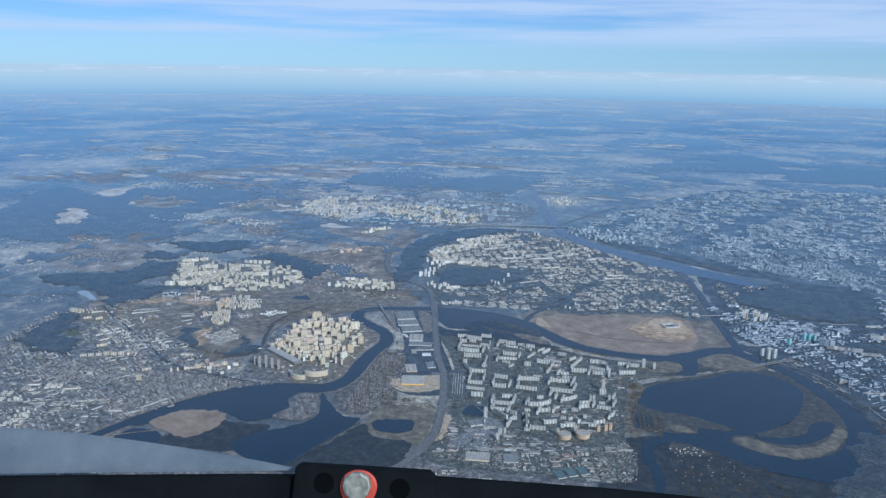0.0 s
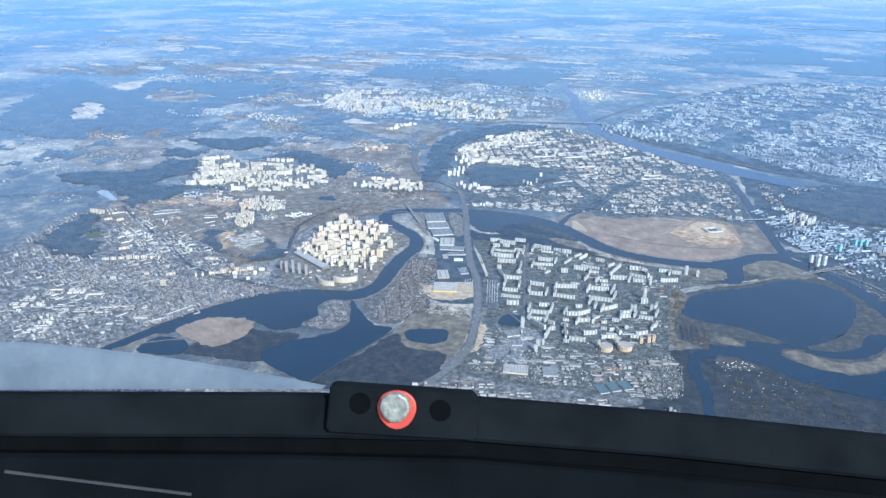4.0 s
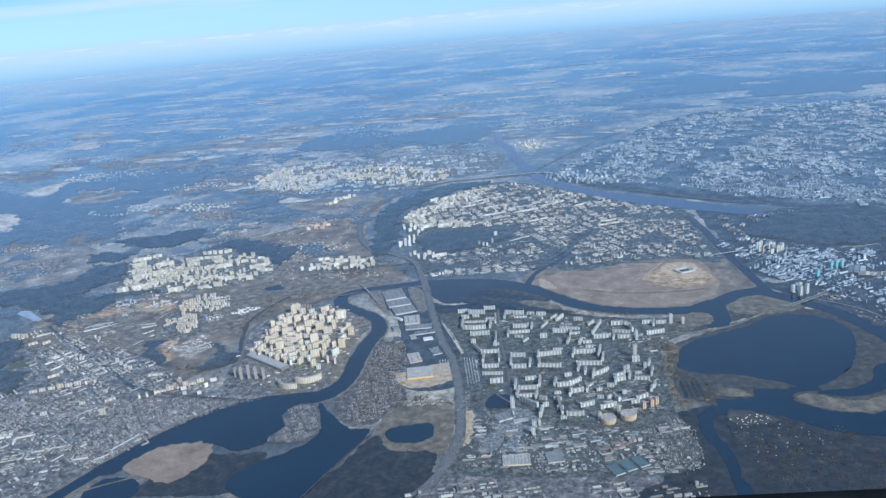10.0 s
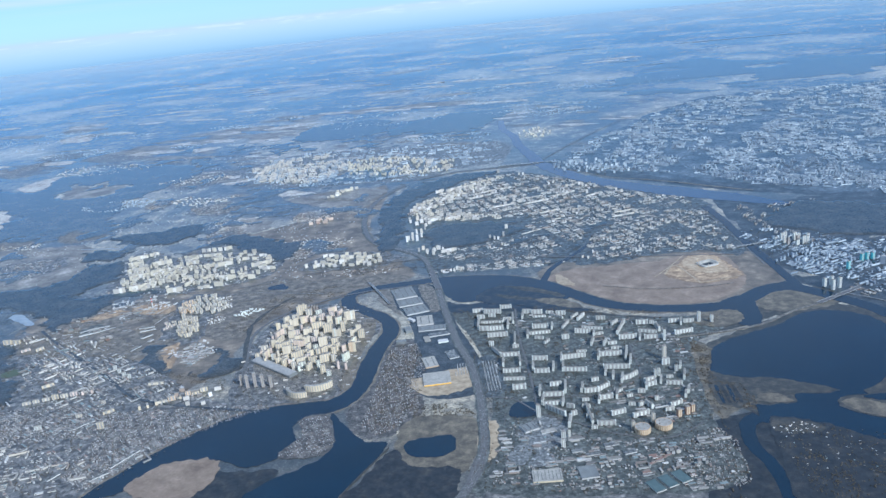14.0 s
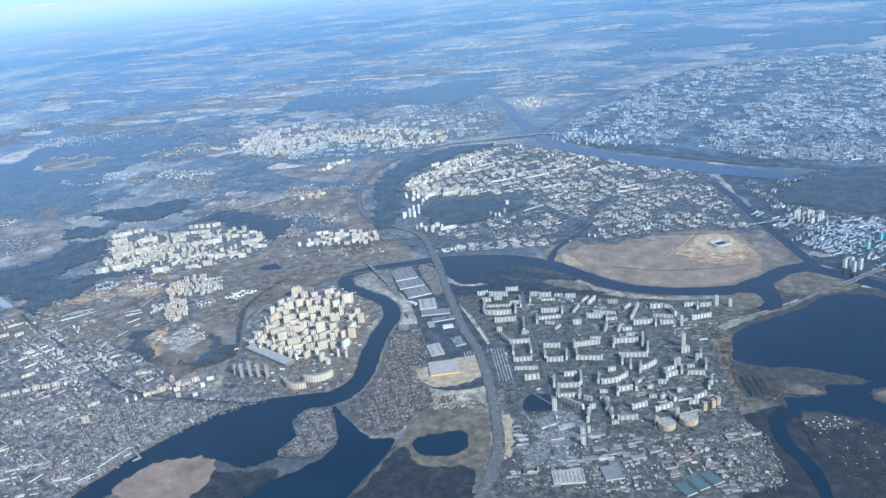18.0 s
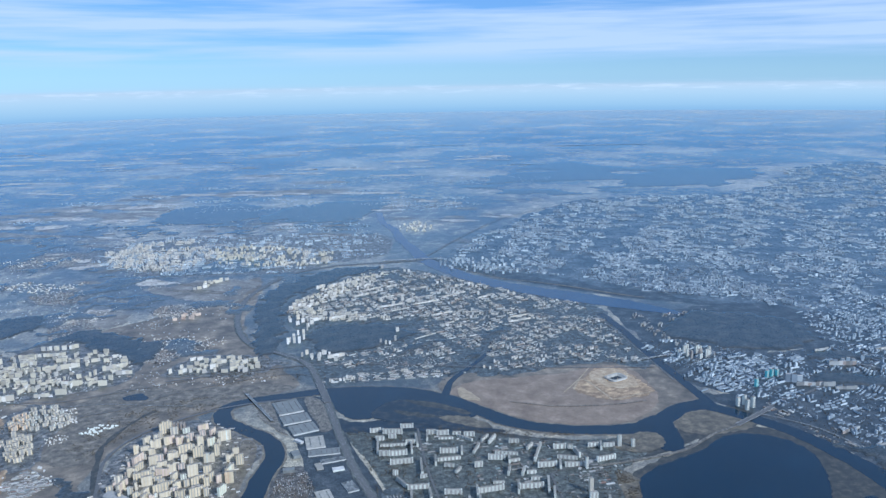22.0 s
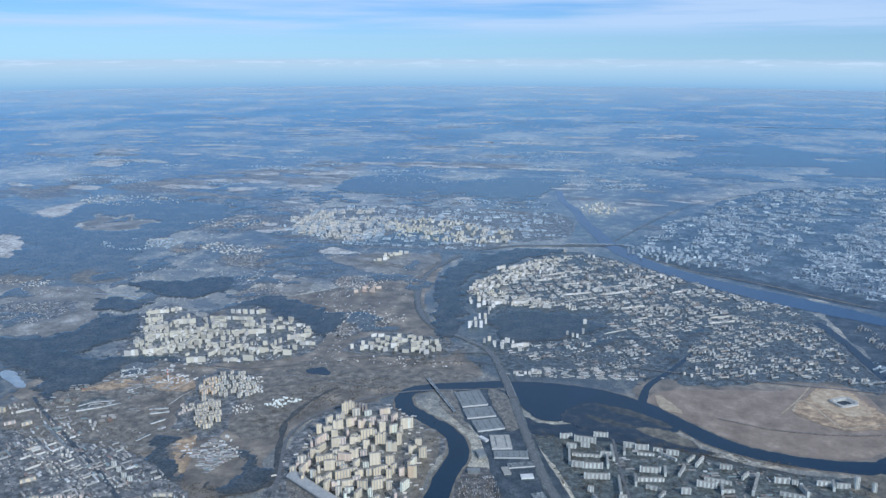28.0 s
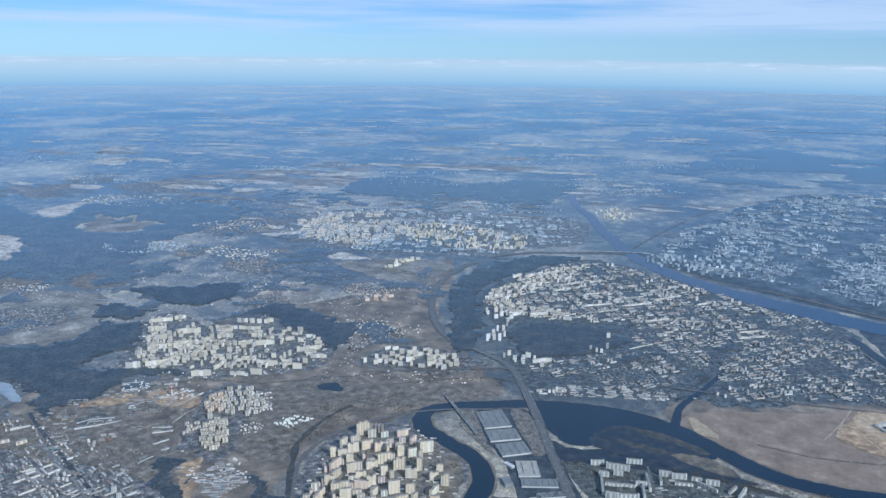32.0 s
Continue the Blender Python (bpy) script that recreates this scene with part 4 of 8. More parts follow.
CLEARINGS = (
    ([(-480, 241), (-456, 246), (-435, 215), (-415, 172), (-418, 163), (-450, 180)], FIELD, "pale field cut into the wood"),
    ([(-385, 122), (-383, 146), (-366, 142), (-352, 127), (-360, 113), (-374, 108)], MEADOW, "tan field beside the wood"),
    ([(-426, 283), (-446, 345), (-420, 330), (-413, 350), (-400, 325), (-376, 325), (-376, 295), (-395, 279)], TANFIELD, "ragged pale clearing in the wood"),
    ([(-334, 133), (-332, 154), (-297, 141), (-299, 127), (-318, 122)], MEADOW, "tan clearing at the wood's edge"),
    ([(-521, 357), (-512, 391), (-495, 395), (-481, 328), (-513, 338)], FIELD, "pale strip of fields in the wood"),
    ([(-371, 104), (-329, 113), (-297, 111), (-277, 86), (-264, 60), (-270, 24), (-304, 21), (-340, 40)], TANFIELD, "tan land with villages between two woods"),
    ([(-206, 147), (-186, 162), (-159, 157), (-150, 131), (-163, 122), (-187, 143)], TANFIELD, "brown ploughed field behind the wood"),
    ([(-167, 223), (-146, 231), (-122, 246), (-78, 237), (-81, 203), (-86, 172), (-111, 181), (-148, 205)], TANFIELD, "tan open ground beside the motorway bend"),
)
for pts, mat, label in CLEARINGS:
    patch("meadow", pts, 0.03, mat, label, "meadow", 5.0)
fields = random.Random(21)
STREAK = [0]


def field_streaks(count, pts_in, sizes, deep, mats, keep=()):
    """Long, ragged fields that lie across the land, with gaps of wood between."""
    xs, ys = [p[0] for p in pts_in], [p[1] for p in pts_in]
    done, first = 0, LAYER[0]
    while done < count:
        x, y = fields.uniform(min(xs), max(xs)), fields.uniform(min(ys), max(ys))
        if not inside(x, y, pts_in) or any(inside(x, y, q) for q in keep):
            count -= 0.2
            continue
        done += 1
        STREAK[0] += 1
        LAYER[0] = first + STREAK[0] * 0.13
        a, b, turn = fields.uniform(*sizes), fields.uniform(*deep), fields.uniform(-.35, .2)
        pts = []
        for q in range(9):
            r, t = fields.uniform(0.6, 1.2), 2 * math.pi * q / 9
            u, v = a * r * math.cos(t), b * r * math.sin(t)
            pts.append((x + u * math.cos(turn) - v * math.sin(turn), y + u * math.sin(turn) + v * math.cos(turn)))
        patch("meadow", pts, 0.02, fields.choice(mats), "pale dry field among dark woods", "meadow", min(3.0, b * 0.25))
    LAYER[0] = first


BIGWOOD = [(-598, 339), (-593, 382), (-505, 330), (-495, 385), (-421, 429), (-348, 413), (-306, 363), (-316, 308), (-329, 260), (-331, 218), (-306, 173), (-283, 123), (-322, 122), (-342, 125), (-364, 97), (-440, 95), (-520, 160)]
FARWOOD = [(-263, 541), (-257, 622), (-190, 658), (-138, 623), (-143, 531), (-184, 503), (-241, 515)]
field_streaks(60, [(-1000, 560), (-900, 1450), (300, 1500), (330, 1100), (100, 700), (0, 640)], (16, 60), (6, 18), (FIELD, FIELD, TANFIELD), (DARKFAR, FARWOOD))
field_streaks(75, [(-495, 536), (-402, 672), (-312, 753), (-60, 800), (-60, 740), (-268, 690), (-269, 561), (-350, 446), (-412, 449)], (16, 50), (6, 16), (TANFIELD, TANFIELD, FIELD), (FARWOOD,))
field_streaks(16, [(-742, 797), (-731, 880), (-631, 768), (-588, 654), (-622, 612)], (16, 44), (8, 20), (TANFIELD, FIELD))
field_streaks(70, [(-420, 440), (-260, 480), (-60, 520), (0, 420), (-60, 280), (-90, 170), (-170, 160), (-250, 230), (-290, 330)], (7, 26), (3, 9), (TANFIELD, SUBURB, FIELD, MEADOW), (BIGWOOD,))
field_streaks(26, [(-700, 400), (-640, 620), (-430, 520), (-430, 450), (-560, 400)], (14, 40), (4, 12), (TANFIELD, FIELD, SUBURB), (BIGWOOD,))
field_streaks(30, [(0, 460), (20, 660), (240, 660), (160, 500), (80, 320), (60, 420)], (8, 30), (4, 10), (TANFIELD, SUBURB, FIELD))
SETTLED = (
    [(-252, 208), (-220, 224), (-205, 210), (-208, 184), (-236, 186)], [(-304, 224), (-297, 250), (-280, 238), (-281, 218), (-290, 212)], [(-199, 121), (-188, 139), (-177, 139), (-163, 122), (-174, 102), (-188, 98)],
    [(-610, 439), (-598, 494), (-577, 507), (-550, 416), (-574, 410)], [(-532, 497), (-509, 533), (-468, 543), (-426, 482), (-479, 470)], [(-340, 70), (-300, 84), (-286, 60), (-300, 38), (-334, 48)],
    [(-336, 330), (-300, 372), (-262, 360), (-262, 310), (-300, 290)], [(-116, 160), (-118, 145), (-130, 143), (-140, 156), (-139, 171), (-126, 173)], [(-93, 63), (-98, 53), (-111, 51), (-120, 58), (-116, 67), (-103, 70)])
for pts in SETTLED:
    patch("pavement", pts, 0.025, SUBURB, "pale ground of a far-off settlement", "pavement", 6.0)

# ---------------------------------------------------------------- water
RIVER = [(-112, -236), (-100, -208), (-83, -180), (-61, -157), (-39, -152), (-24, -147), (-17, -132), (-17, -99), (-14, -75), (-19, -58), (-34, -44), (-46, -33), (-47, -18), (-35, -10),
         (-14, -4), (0, -1), (22, 0), (46, -4), (66, -15), (79, -29), (96, -46), (116, -55), (146, -58), (165, -52), (182, -37), (198, -32)]
strip("river_bank", RIVER, [8.5, 9.5, 11.5, 12.5, 15, 13, 11.2, 11, 11, 10, 10, 11, 10, 9.6, 9.6, 10.6, 10.6, 10.6, 11, 12, 12, 11, 12, 12, 12, 14], 0.048, REED, "tan trodden banks along the river", "river bank", rough=1.6)
strip("water_river", RIVER, [6, 7, 9, 10, 13, 11, 9, 9, 9, 8, 8, 9, 8, 8, 8, 9, 9, 9, 9, 10, 10, 9, 10, 10, 10, 12], 0.06, WATER, "dark blue winding river", "river", rough=0.8)
strip("water_river", [(196, -34), (211, -49), (226, -68), (236, -91), (242, -114), (241, -138), (231, -160), (212, -172), (190, -172), (165, -166), (148, -164)],
      [10, 9, 9, 10, 12, 14, 14, 12, 10, 9, 8], 0.062, WATER, "dark river bending round the lake", "river", rough=0.8)
strip("water_canal", [(180, 124), (186, 88), (190, 40), (195, 0), (199, -34)], 5.5, 0.058, WATER, "straight dark ship canal", "canal")
strip("water_canal", [(148, -164), (142, -170), (141, -184), (145, -200), (146, -235)], [7, 6, 5, 5, 5], 0.058, WATER, "narrow dark channel", "canal", rough=0.5)
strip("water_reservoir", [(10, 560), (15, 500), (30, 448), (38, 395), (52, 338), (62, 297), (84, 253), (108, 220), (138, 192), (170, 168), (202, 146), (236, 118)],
      [8, 9, 10, 11, 13, 14, 17, 17, 21, 25, 22, 6], 0.058, HAZEWATER, "long blue reservoir between city banks", "reservoir", rough=1.5)
strip("water_stream", [(64, -18), (66, -6), (70, 10), (82, 30), (92, 48), (100, 64)], [5, 4, 3.5, 3, 2.5, 2], 0.058, WATER, "narrow dark tributary", "stream", rough=0.4)
for pts, label in (
    ([(138.9, -116.7), (137.1, -128.3), (144.4, -132.5), (161.6, -134.7), (174.5, -140.5), (182.3, -144), (184, -148), (192, -148), (199.3, -140.3), (211.5, -126.3), (219.7, -107.7), (224, -90), (219, -75.4), (206.6, -67.5), (192, -68.5), (177, -80.8), (163, -88.5), (150, -96.5), (142, -105)], "large dark blue lake with bare banks"),
    ([(148.5, -156), (153, -156), (157, -155), (164.1, -154), (166, -147.5), (180, -147), (183, -143), (190.5, -144), (193, -148), (184, -150), (179, -155), (183, -162), (196, -168), (210, -168), (222, -162), (236, -145), (249, -142), (245, -172), (224, -186), (198, -184), (181, -179), (168, -169), (158, -165.5), (150, -167)], "broad dark river reach south of the lake"),
    ([(156, -51), (171, -44), (172, -65), (169, -80), (160, -80), (157, -68)], "dark river inlet"),
    ([(2, -5), (24, 2), (53, -4), (72, -22), (80, -36), (66, -41), (41, -32), (22, -38), (12, -30)], "broad dark river bay"),
    ([(-43, -214), (-36, -203), (-26, -195), (-18, -183), (-24, -156), (-15, -166), (-5, -177), (5, -180), (-3, -204), (-13, -232), (-27, -229), (-40, -222)], "dark blue river backwater"),
    ([(-100, -210), (-88, -190), (-68, -166), (-46, -152), (-26, -148), (-30, -158), (-38, -164), (-33, -178), (-37, -188), (-48, -194), (-60, -190), (-82, -194), (-92, -210)], "wide dark river reach"),
    ([(-97, -229), (-95, -215), (-80, -216), (-78, -227)], "small dark pool beside a sandbank"),
    ([(12, -179), (21, -175), (30, -174), (32, -184), (24, -189), (15, -187)], "small dark pond"),
    ([(54, -150), (62, -150), (62, -160), (52, -160)], "small dark town pond"),
    ([(-106, 0), (-98, 4), (-92, -4), (-102, -5)], "small dark meadow pond"),
):
    patch("water_pool", pts, 0.07, WATER, label, "lake", 0.8)
for pts, mat, label in (
    ([(-91, -208), (-88, -198), (-80, -190), (-62, -189), (-58, -203), (-66, -217), (-78, -214)], AIRFIELD, "tan and brown reedy sandbank in the river"),
    ([(225, -88), (230.5, -96), (233, -108), (236.5, -121), (234.3, -135.6), (228.5, -149.5), (219, -161), (209, -167.5), (196, -167.5), (183, -161.7), (179, -156), (182.4, -150.6), (192.7, -153), (193, -148), (191, -146), (201.4, -139.3), (211.9, -126.4), (219.7, -107.7)], REEDMARSH, "hooked brown spit of reeds round a lagoon"),
    ([(180.5, -154), (188, -152), (199, -157.5), (212, -155.5), (222, -147), (231, -131), (234.6, -134), (228, -149), (218.6, -160.4), (208.6, -166.6), (196, -166.6), (184, -160.6)], TANREED, "tan outer bank of the hooked spit"),
    ([(136, -127), (144.4, -131.5), (161.6, -134.2), (174.5, -139.8), (182.6, -144.3), (179.8, -146), (166, -147), (160.5, -146.5), (164.5, -153), (157, -154.6), (148.2, -153), (142, -157), (134, -150)], REEDMARSH, "low brown spit at the lake's south shore"),
    ([(148.6, -151.6), (154.7, -146.4), (160, -147.6), (163.6, -153), (157.3, -153.8)], TANREED, "tan sandy end of the spit"),
    ([(-38, -187), (-32, -172), (-37, -161), (-26, -156), (-17, -178), (-21, -187)], GARDEN, "garden island with cottages"),
    ([(28, -36), (30, -24), (40, -15), (54, -18.6), (72, -30), (78, -45), (86, -52), (69, -53), (53, -46), (37, -41)], BAYMARSH, "broad dark reed flat in the river bay"),
    ([(42.9, -15.8), (60, -20), (76, -32.6), (74.4, -36), (66, -30), (54, -24)], REEDMARSH, "brown reed streak in the river bay"),
    ([(60, -38), (74, -38), (86, -50), (76, -50)], TANREED, "tan reed point in the river bay"),
    ([(38, -29), (50, -31), (62, -38), (48, -36)], REEDMARSH, "brown reeds in the bay"),
    ([(72.4, -2.8), (76.1, -3.1), (83.1, -18.1), (78.7, -18.1), (72.9, -14.2)], SAND, "pale sandy landing at the stream mouth"),
    ([(142, -68), (159, -61), (163, -73), (152, -81), (140, -78)], TANREED, "brown headland with a beach"),
    ([(150.6, -166), (158.9, -165), (168.5, -168.6), (177, -174.4), (184, -180), (200, -188), (230, -190), (236, -215), (180, -235), (150, -225), (149, -185)], MARSH, "dark wooded island below the lake"),
    ([(151.4, -167), (158.5, -166), (166, -169), (170, -173), (160, -176), (151, -174)], REEDMARSH, "brown reeds at the island's tip"),
):
    patch("island", pts, 0.09, mat, label, "island", 1.3)
patch("water_pool", [(219.9, -128.5), (228, -124), (230.5, -128.5), (223.4, -142), (212, -152), (201, -154.6), (192, -152.4), (191, -149.6), (205.4, -147), (215, -140)], 0.1, WATER, "small dark lagoon inside the hooked spit", "lagoon", 0.5)
patch("water_pool", [(-272, -29), (-260, -27), (-238, -43), (-241, -46), (-258, -36)], 0.066, ICE, "pale frozen pond at the wood's edge", "pond", 1.0)
strip("water_stream", [(-295, 102), (-268, 100), (-250, 94)], [1.2, 1.6, 1.0], 0.066, ICE, "pale frozen strip of water", "pond")
for x0, y0, x1, y1, w in ((57, 1490, 206, 1478, 16), (355, 1432, 470, 1420, 30), (450, 1424, 640, 1415, 12), (186, 1146, 244, 1135, 13), (223, 1053, 306, 1051, 9)):
    strip("water_lake", [(x0, y0), ((x0 + x1) / 2, (y0 + y1) / 2 + 6), (x1, y1)], [4, w, 5], 0.42, ICE, "long pale far-off frozen lake", "lake", rough=6)

for k in range(4):
    x = 136.4 + k * 2.3
    patch("water_pool", [(x - 0.6, -140.2), (x + 0.6, -140.2), (x + 1.2, -152.2), (x, -152.4)], 0.14, MARSH if k % 2 else WATER, "long dark rectangular fish pond in a row", "pond", 0.1)

# ---------------------------------------------------------------- woods
for pts, label in (
    ([(-68, 164), (-66, 205), (-43, 250), (-14, 280), (25, 279), (-6, 241), (-34, 204), (-46, 168), (-33, 90), (-42, 55), (-50, 62), (-60, 110)], "dark bare wood between motorway and housing"),
    ([(-22, 94), (-6, 115), (31, 116), (50, 102), (36, 73), (7, 57), (-11, 63)], "round bare park wood"),
    ([(-191, 92), (-179, 113), (-161, 119), (-140, 103), (-114, 91), (-108, 70), (-112, 46), (-122, 52), (-153, 78), (-171, 93)], "dark wood behind the hill housing"),
    ([(-318, 0), (-299, 15), (-269, 23), (-263, 42), (-264, 60), (-241, 69), (-230, 52), (-223, 30), (-230, 14), (-236, 0), (-222, 0), (-210, 3), (-181, 6), (-174, 1), (-184, -4), (-203, -13), (-199, -30), (-209, -43), (-218, -58), (-238, -38), (-268, -24), (-300, -19)], "large dark wood west of the housing"),
    (BIGWOOD, "wide dark wood among fields"),
    ([(-287, 129), (-264, 141), (-250, 140), (-227, 156), (-207, 149), (-204, 133), (-214, 111), (-230, 102), (-258, 108)], "dark wood band above the hill housing"),
    ([(-281, 79), (-288, 97), (-253, 93), (-243, 81), (-245, 75), (-272, 68)], "small dark wood by the frozen strip"),
    (FARWOOD, "large far dark wood behind the northern suburb"),
    ([(-126, 560), (-90, 640), (20, 660), (0, 560), (-30, 500), (-90, 510)], "far dark wood beside the reservoir"),
    ([(211, 69), (212, 88), (234, 116), (253, 126), (285, 113), (306, 97), (304, 66), (289, 49), (270, 41), (242, 47)], "dark park wood beside the canal"),
    ([(-240, -79), (-228, -74), (-214, -98), (-214, -112), (-206, -116), (-194, -116), (-185, -138), (-193, -143), (-232, -132)], "dark park wood in the old town"),
    ([(-115, -85), (-104, -87), (-85, -99), (-87, -114), (-96, -121), (-108, -120), (-98, -101)], "dark three-cornered wood beside the meadow"),
    ([(264, -1), (286, 8), (297, 0), (309, -8), (312, -19), (300, -20), (266, -12)], "small dark city wood"),
    ([(309, -37), (330, -33), (331, -43), (316, -48), (304, -47)], "small dark city park"),
    ([(283, -44), (297, -39), (295, -50), (283, -56), (277, -53)], "small dark round city park"),
    ([(295, 41), (325, 21), (297, 21), (275, 25)], "dark wood strip along the railway"),
    ([(-70, 290), (-90, 330), (-120, 335), (-170, 262), (-110, 266)], "dark wood below the northern housing"),
    ([(422, 230), (459, 227), (503, 187), (530, 153), (535, 99), (482, 113), (428, 150)], "broad dark city wood in the haze"),
    ([(533, 355), (603, 391), (665, 374), (654, 292), (608, 277), (535, 288)], "far dark wood in the haze"),
    ([(82, 52), (89, 57), (95, 92), (114, 106), (112, 92), (97, 76), (90, 46), (67, 10), (62, 12), (78, 30)], "dark wooded stream valley"),
    ([(38.8, 60.9), (57.7, 77.5), (70, 78), (62, 68), (48, 54), (47, 45.1), (37.4, 51.7)], "dark wooded ravine below the park"),
    ([(236, -80), (252, -80), (270, -97), (264, -106), (243, -96)], "dark three-cornered park by the embankment"),
    ([(238, -138), (258, -132), (276, -170), (262, -215), (222, -226), (212, -190), (228, -172)], "dark riverside wood"),
):
    # far woods lie flatter, so more of the haze gloss shows
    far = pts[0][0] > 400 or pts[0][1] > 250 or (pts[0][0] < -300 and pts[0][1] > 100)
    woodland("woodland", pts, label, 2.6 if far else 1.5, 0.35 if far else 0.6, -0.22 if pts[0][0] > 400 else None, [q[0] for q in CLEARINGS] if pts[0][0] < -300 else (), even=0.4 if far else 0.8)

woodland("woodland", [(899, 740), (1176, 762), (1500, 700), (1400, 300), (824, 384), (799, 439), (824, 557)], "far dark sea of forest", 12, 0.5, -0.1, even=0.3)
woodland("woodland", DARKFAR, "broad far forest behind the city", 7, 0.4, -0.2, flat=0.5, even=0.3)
BUILT = (PAV, STROG, MITINO, MIDLEFT, WHITEROW, TUSHINO, LEFT, EAST, NORTH, NORTHEAST, ALLOT)
woodland("copses", [(-470, -60), (-470, 520), (-60, 560), (20, 420), (-20, 280), (-70, 150), (-60, 60), (-90, 10), (-240, -60)], "scattered bare copses and hedges between fields", 2.4, 0.4, 0.2, BUILT, even=0.5)

# ---------------------------------------------------------------- roads and bridges
MKAD = [(30, -250), (35, -222), (42, -199), (43, -180), (41, -161), (38, -141), (32, -114), (22, -86), (11, -45), (0, -1), (-13, 40), (-30, 59), (-53, 78), (-68, 110), (-76, 150), (-76, 196), (-57, 255), (-24, 284), (10, 292), (60, 300)]
strip("road_bank", MKAD, 4.6, 0.1, COURT, "grey grass banks beside the motorway", "road bank", rough=0.8)
strip("road_ring", MKAD, 2.8, 0.12, ROAD, "broad grey ring motorway", "motorway", thick=0.1)
for off in (-1.7, 0.0, 1.7):
    strip("road_verge", [(x + off, y) for x, y in MKAD], 0.14 if off else 0.2, 0.135, YARD, "pale verge line along the motorway", "verge")
strip("road_quay", [(-120, -244), (-93, -236), (-59, -232), (-32, -234), (-6, -237), (22, -232), (37, -212), (41, -190)], 1.8, 0.12, ROAD, "grey road along the southern dam", "road", thick=0.1)
strip("road_causeway", [(128, -92), (142, -89), (168, -81), (188, -66), (204, -57)], 1.6, 0.15, TANYARD, "pale causeway road beside the lake", "road", thick=0.11)
strip("road_avenue", [(217, -47), (236, -31), (255, -22), (279, -5), (304, 10), (340, 34), (366, 44), (447, 66), (560, 110)], 1.6, 0.11, ROAD, "long straight city avenue", "road")
strip("road_avenue", [(50.1, -50), (53.2, -85), (58.1, -116), (61.8, -143), (64, -160)], 1.0, 0.11, ROAD, "tree-lined grey boulevard between slab blocks", "road")
strip("road_avenue", [(62, -146), (77, -145.4), (92, -144), (99.5, -138), (107, -128), (107, -116), (106, -104), (108, -96), (128, -90)], 0.9, 0.112, ROAD, "curved grey avenue round the slab blocks", "road")
strip("road_avenue", [(38, -145), (52, -146), (64, -158), (78, -166), (92, -174), (112, -178), (126, -168)], 0.8, 0.1125, ROAD, "grey street south of the slab blocks", "road")
strip("road_avenue", [(-74, -135), (-82, -101), (-89, -70), (-80, -44), (-57, -23), (-36, -14), (-14, -10)], 1.6, 0.11, ROAD, "grey riverside road curving round the towers", "road")
strip("road_bank", [(-82, -18), (-89, -30), (-95, -59), (-87, -89), (-83, -110), (-98, -122)], [1.4, 2.2, 2.6, 2.6, 2.2, 1.4], 0.09, REEDMARSH, "dark tree-lined belt round the tower quarter", "road bank", rough=1.4)
strip("road_lane", [(-119, -24), (-99, -15), (-81, 2), (-49, 18), (-23, 26), (-7, 22)], 0.7, 0.116, ROAD, "grey road over the river meadows", "road")
strip("road_lane", [(-193, -20), (-164, -5), (-137, -4), (-113, 6), (-91, 15), (-69, 26), (-47, 37)], 0.8, 0.117, ROAD, "grey road below the hill housing", "road")
strip("railway", [(-8, 39), (20, 40), (38, 48), (76, 77), (116, 94)], 1.0, 0.118, SUBURB, "pale railway yard across the peninsula", "railway")
strip("road_avenue", [(-24, 84), (18, 119), (54, 150), (94, 183), (115, 198)], 1.5, 0.119, ROAD, "straight grey avenue through the peninsula", "road")
strip("railway", [(-225, -55), (-203, -74), (-153, -113), (-118, -140), (-60, -152)], 1.7, 0.11, DARKTOWN, "dark railway line through the old town", "railway")
strip("road_quay", [(216, -44), (240, -66), (254, -104), (270, -150), (296, -190)], 1.3, 0.11, YARD, "pale embankment road", "road")
strip("road_avenue", [(-90, 20), (-40, 34), (-10, 40), (30, 38), (78, 30), (130, 24), (186, 20)], 1.4, 0.11, ROAD, "grey road across the peninsula", "road")
strip("road_lane", [(-218, -87.6), (-186, -88), (-151, -90), (-130, -92.4), (-112, -98)], 0.55, 0.113, YARD, "pale lane along the works", "road")
strip("road_lane", [(-245, -55), (-221, -30), (-197, -8), (-179, -0.5), (-160, -5), (-137, -11), (-112, -9), (-90, -12), (-66, -15)], 0.6, 0.114, YARD, "pale road below the hill housing", "road")
strip("road_lane", [(-138, -40), (-128.7, -68), (-109, -85.6), (-93, -101)], 0.5, 0.115, YARD, "pale lane over the meadow", "road")
strip("railway", [(300, 27), (341, 13), (373, -6), (395, -26), (440, -70)], 2.4, 0.111, DARKTOWN, "dark railway line through the eastern city", "railway")
strip("railway", [(396, 10), (386.5, -7), (374.5, -40), (357, -76), (336, -109), (310, -150)], 1.8, 0.1115, DARKTOWN, "dark cutting through the eastern blocks", "railway")
strip("road_avenue", [(64, 318), (110, 420), (170, 520), (300, 640)], 1.6, 0.11, SUBURB, "far northern highway", "road")
strip("track", [(150, 24), (140, 6), (128, -12)], 0.8, 0.1, SAND, "sandy track across the airfield", "track")
strip("dam", [(-14, -236), (-4, -207), (6, -182)], 0.6, 0.14, REEDMARSH, "brown narrow dyke", "dyke", thick=0.14)
strip("dam", [(-108, -231), (-98, -222), (-84, -214)], 0.7, 0.14, REED, "thin sand spit in the river", "dyke", thick=0.14)
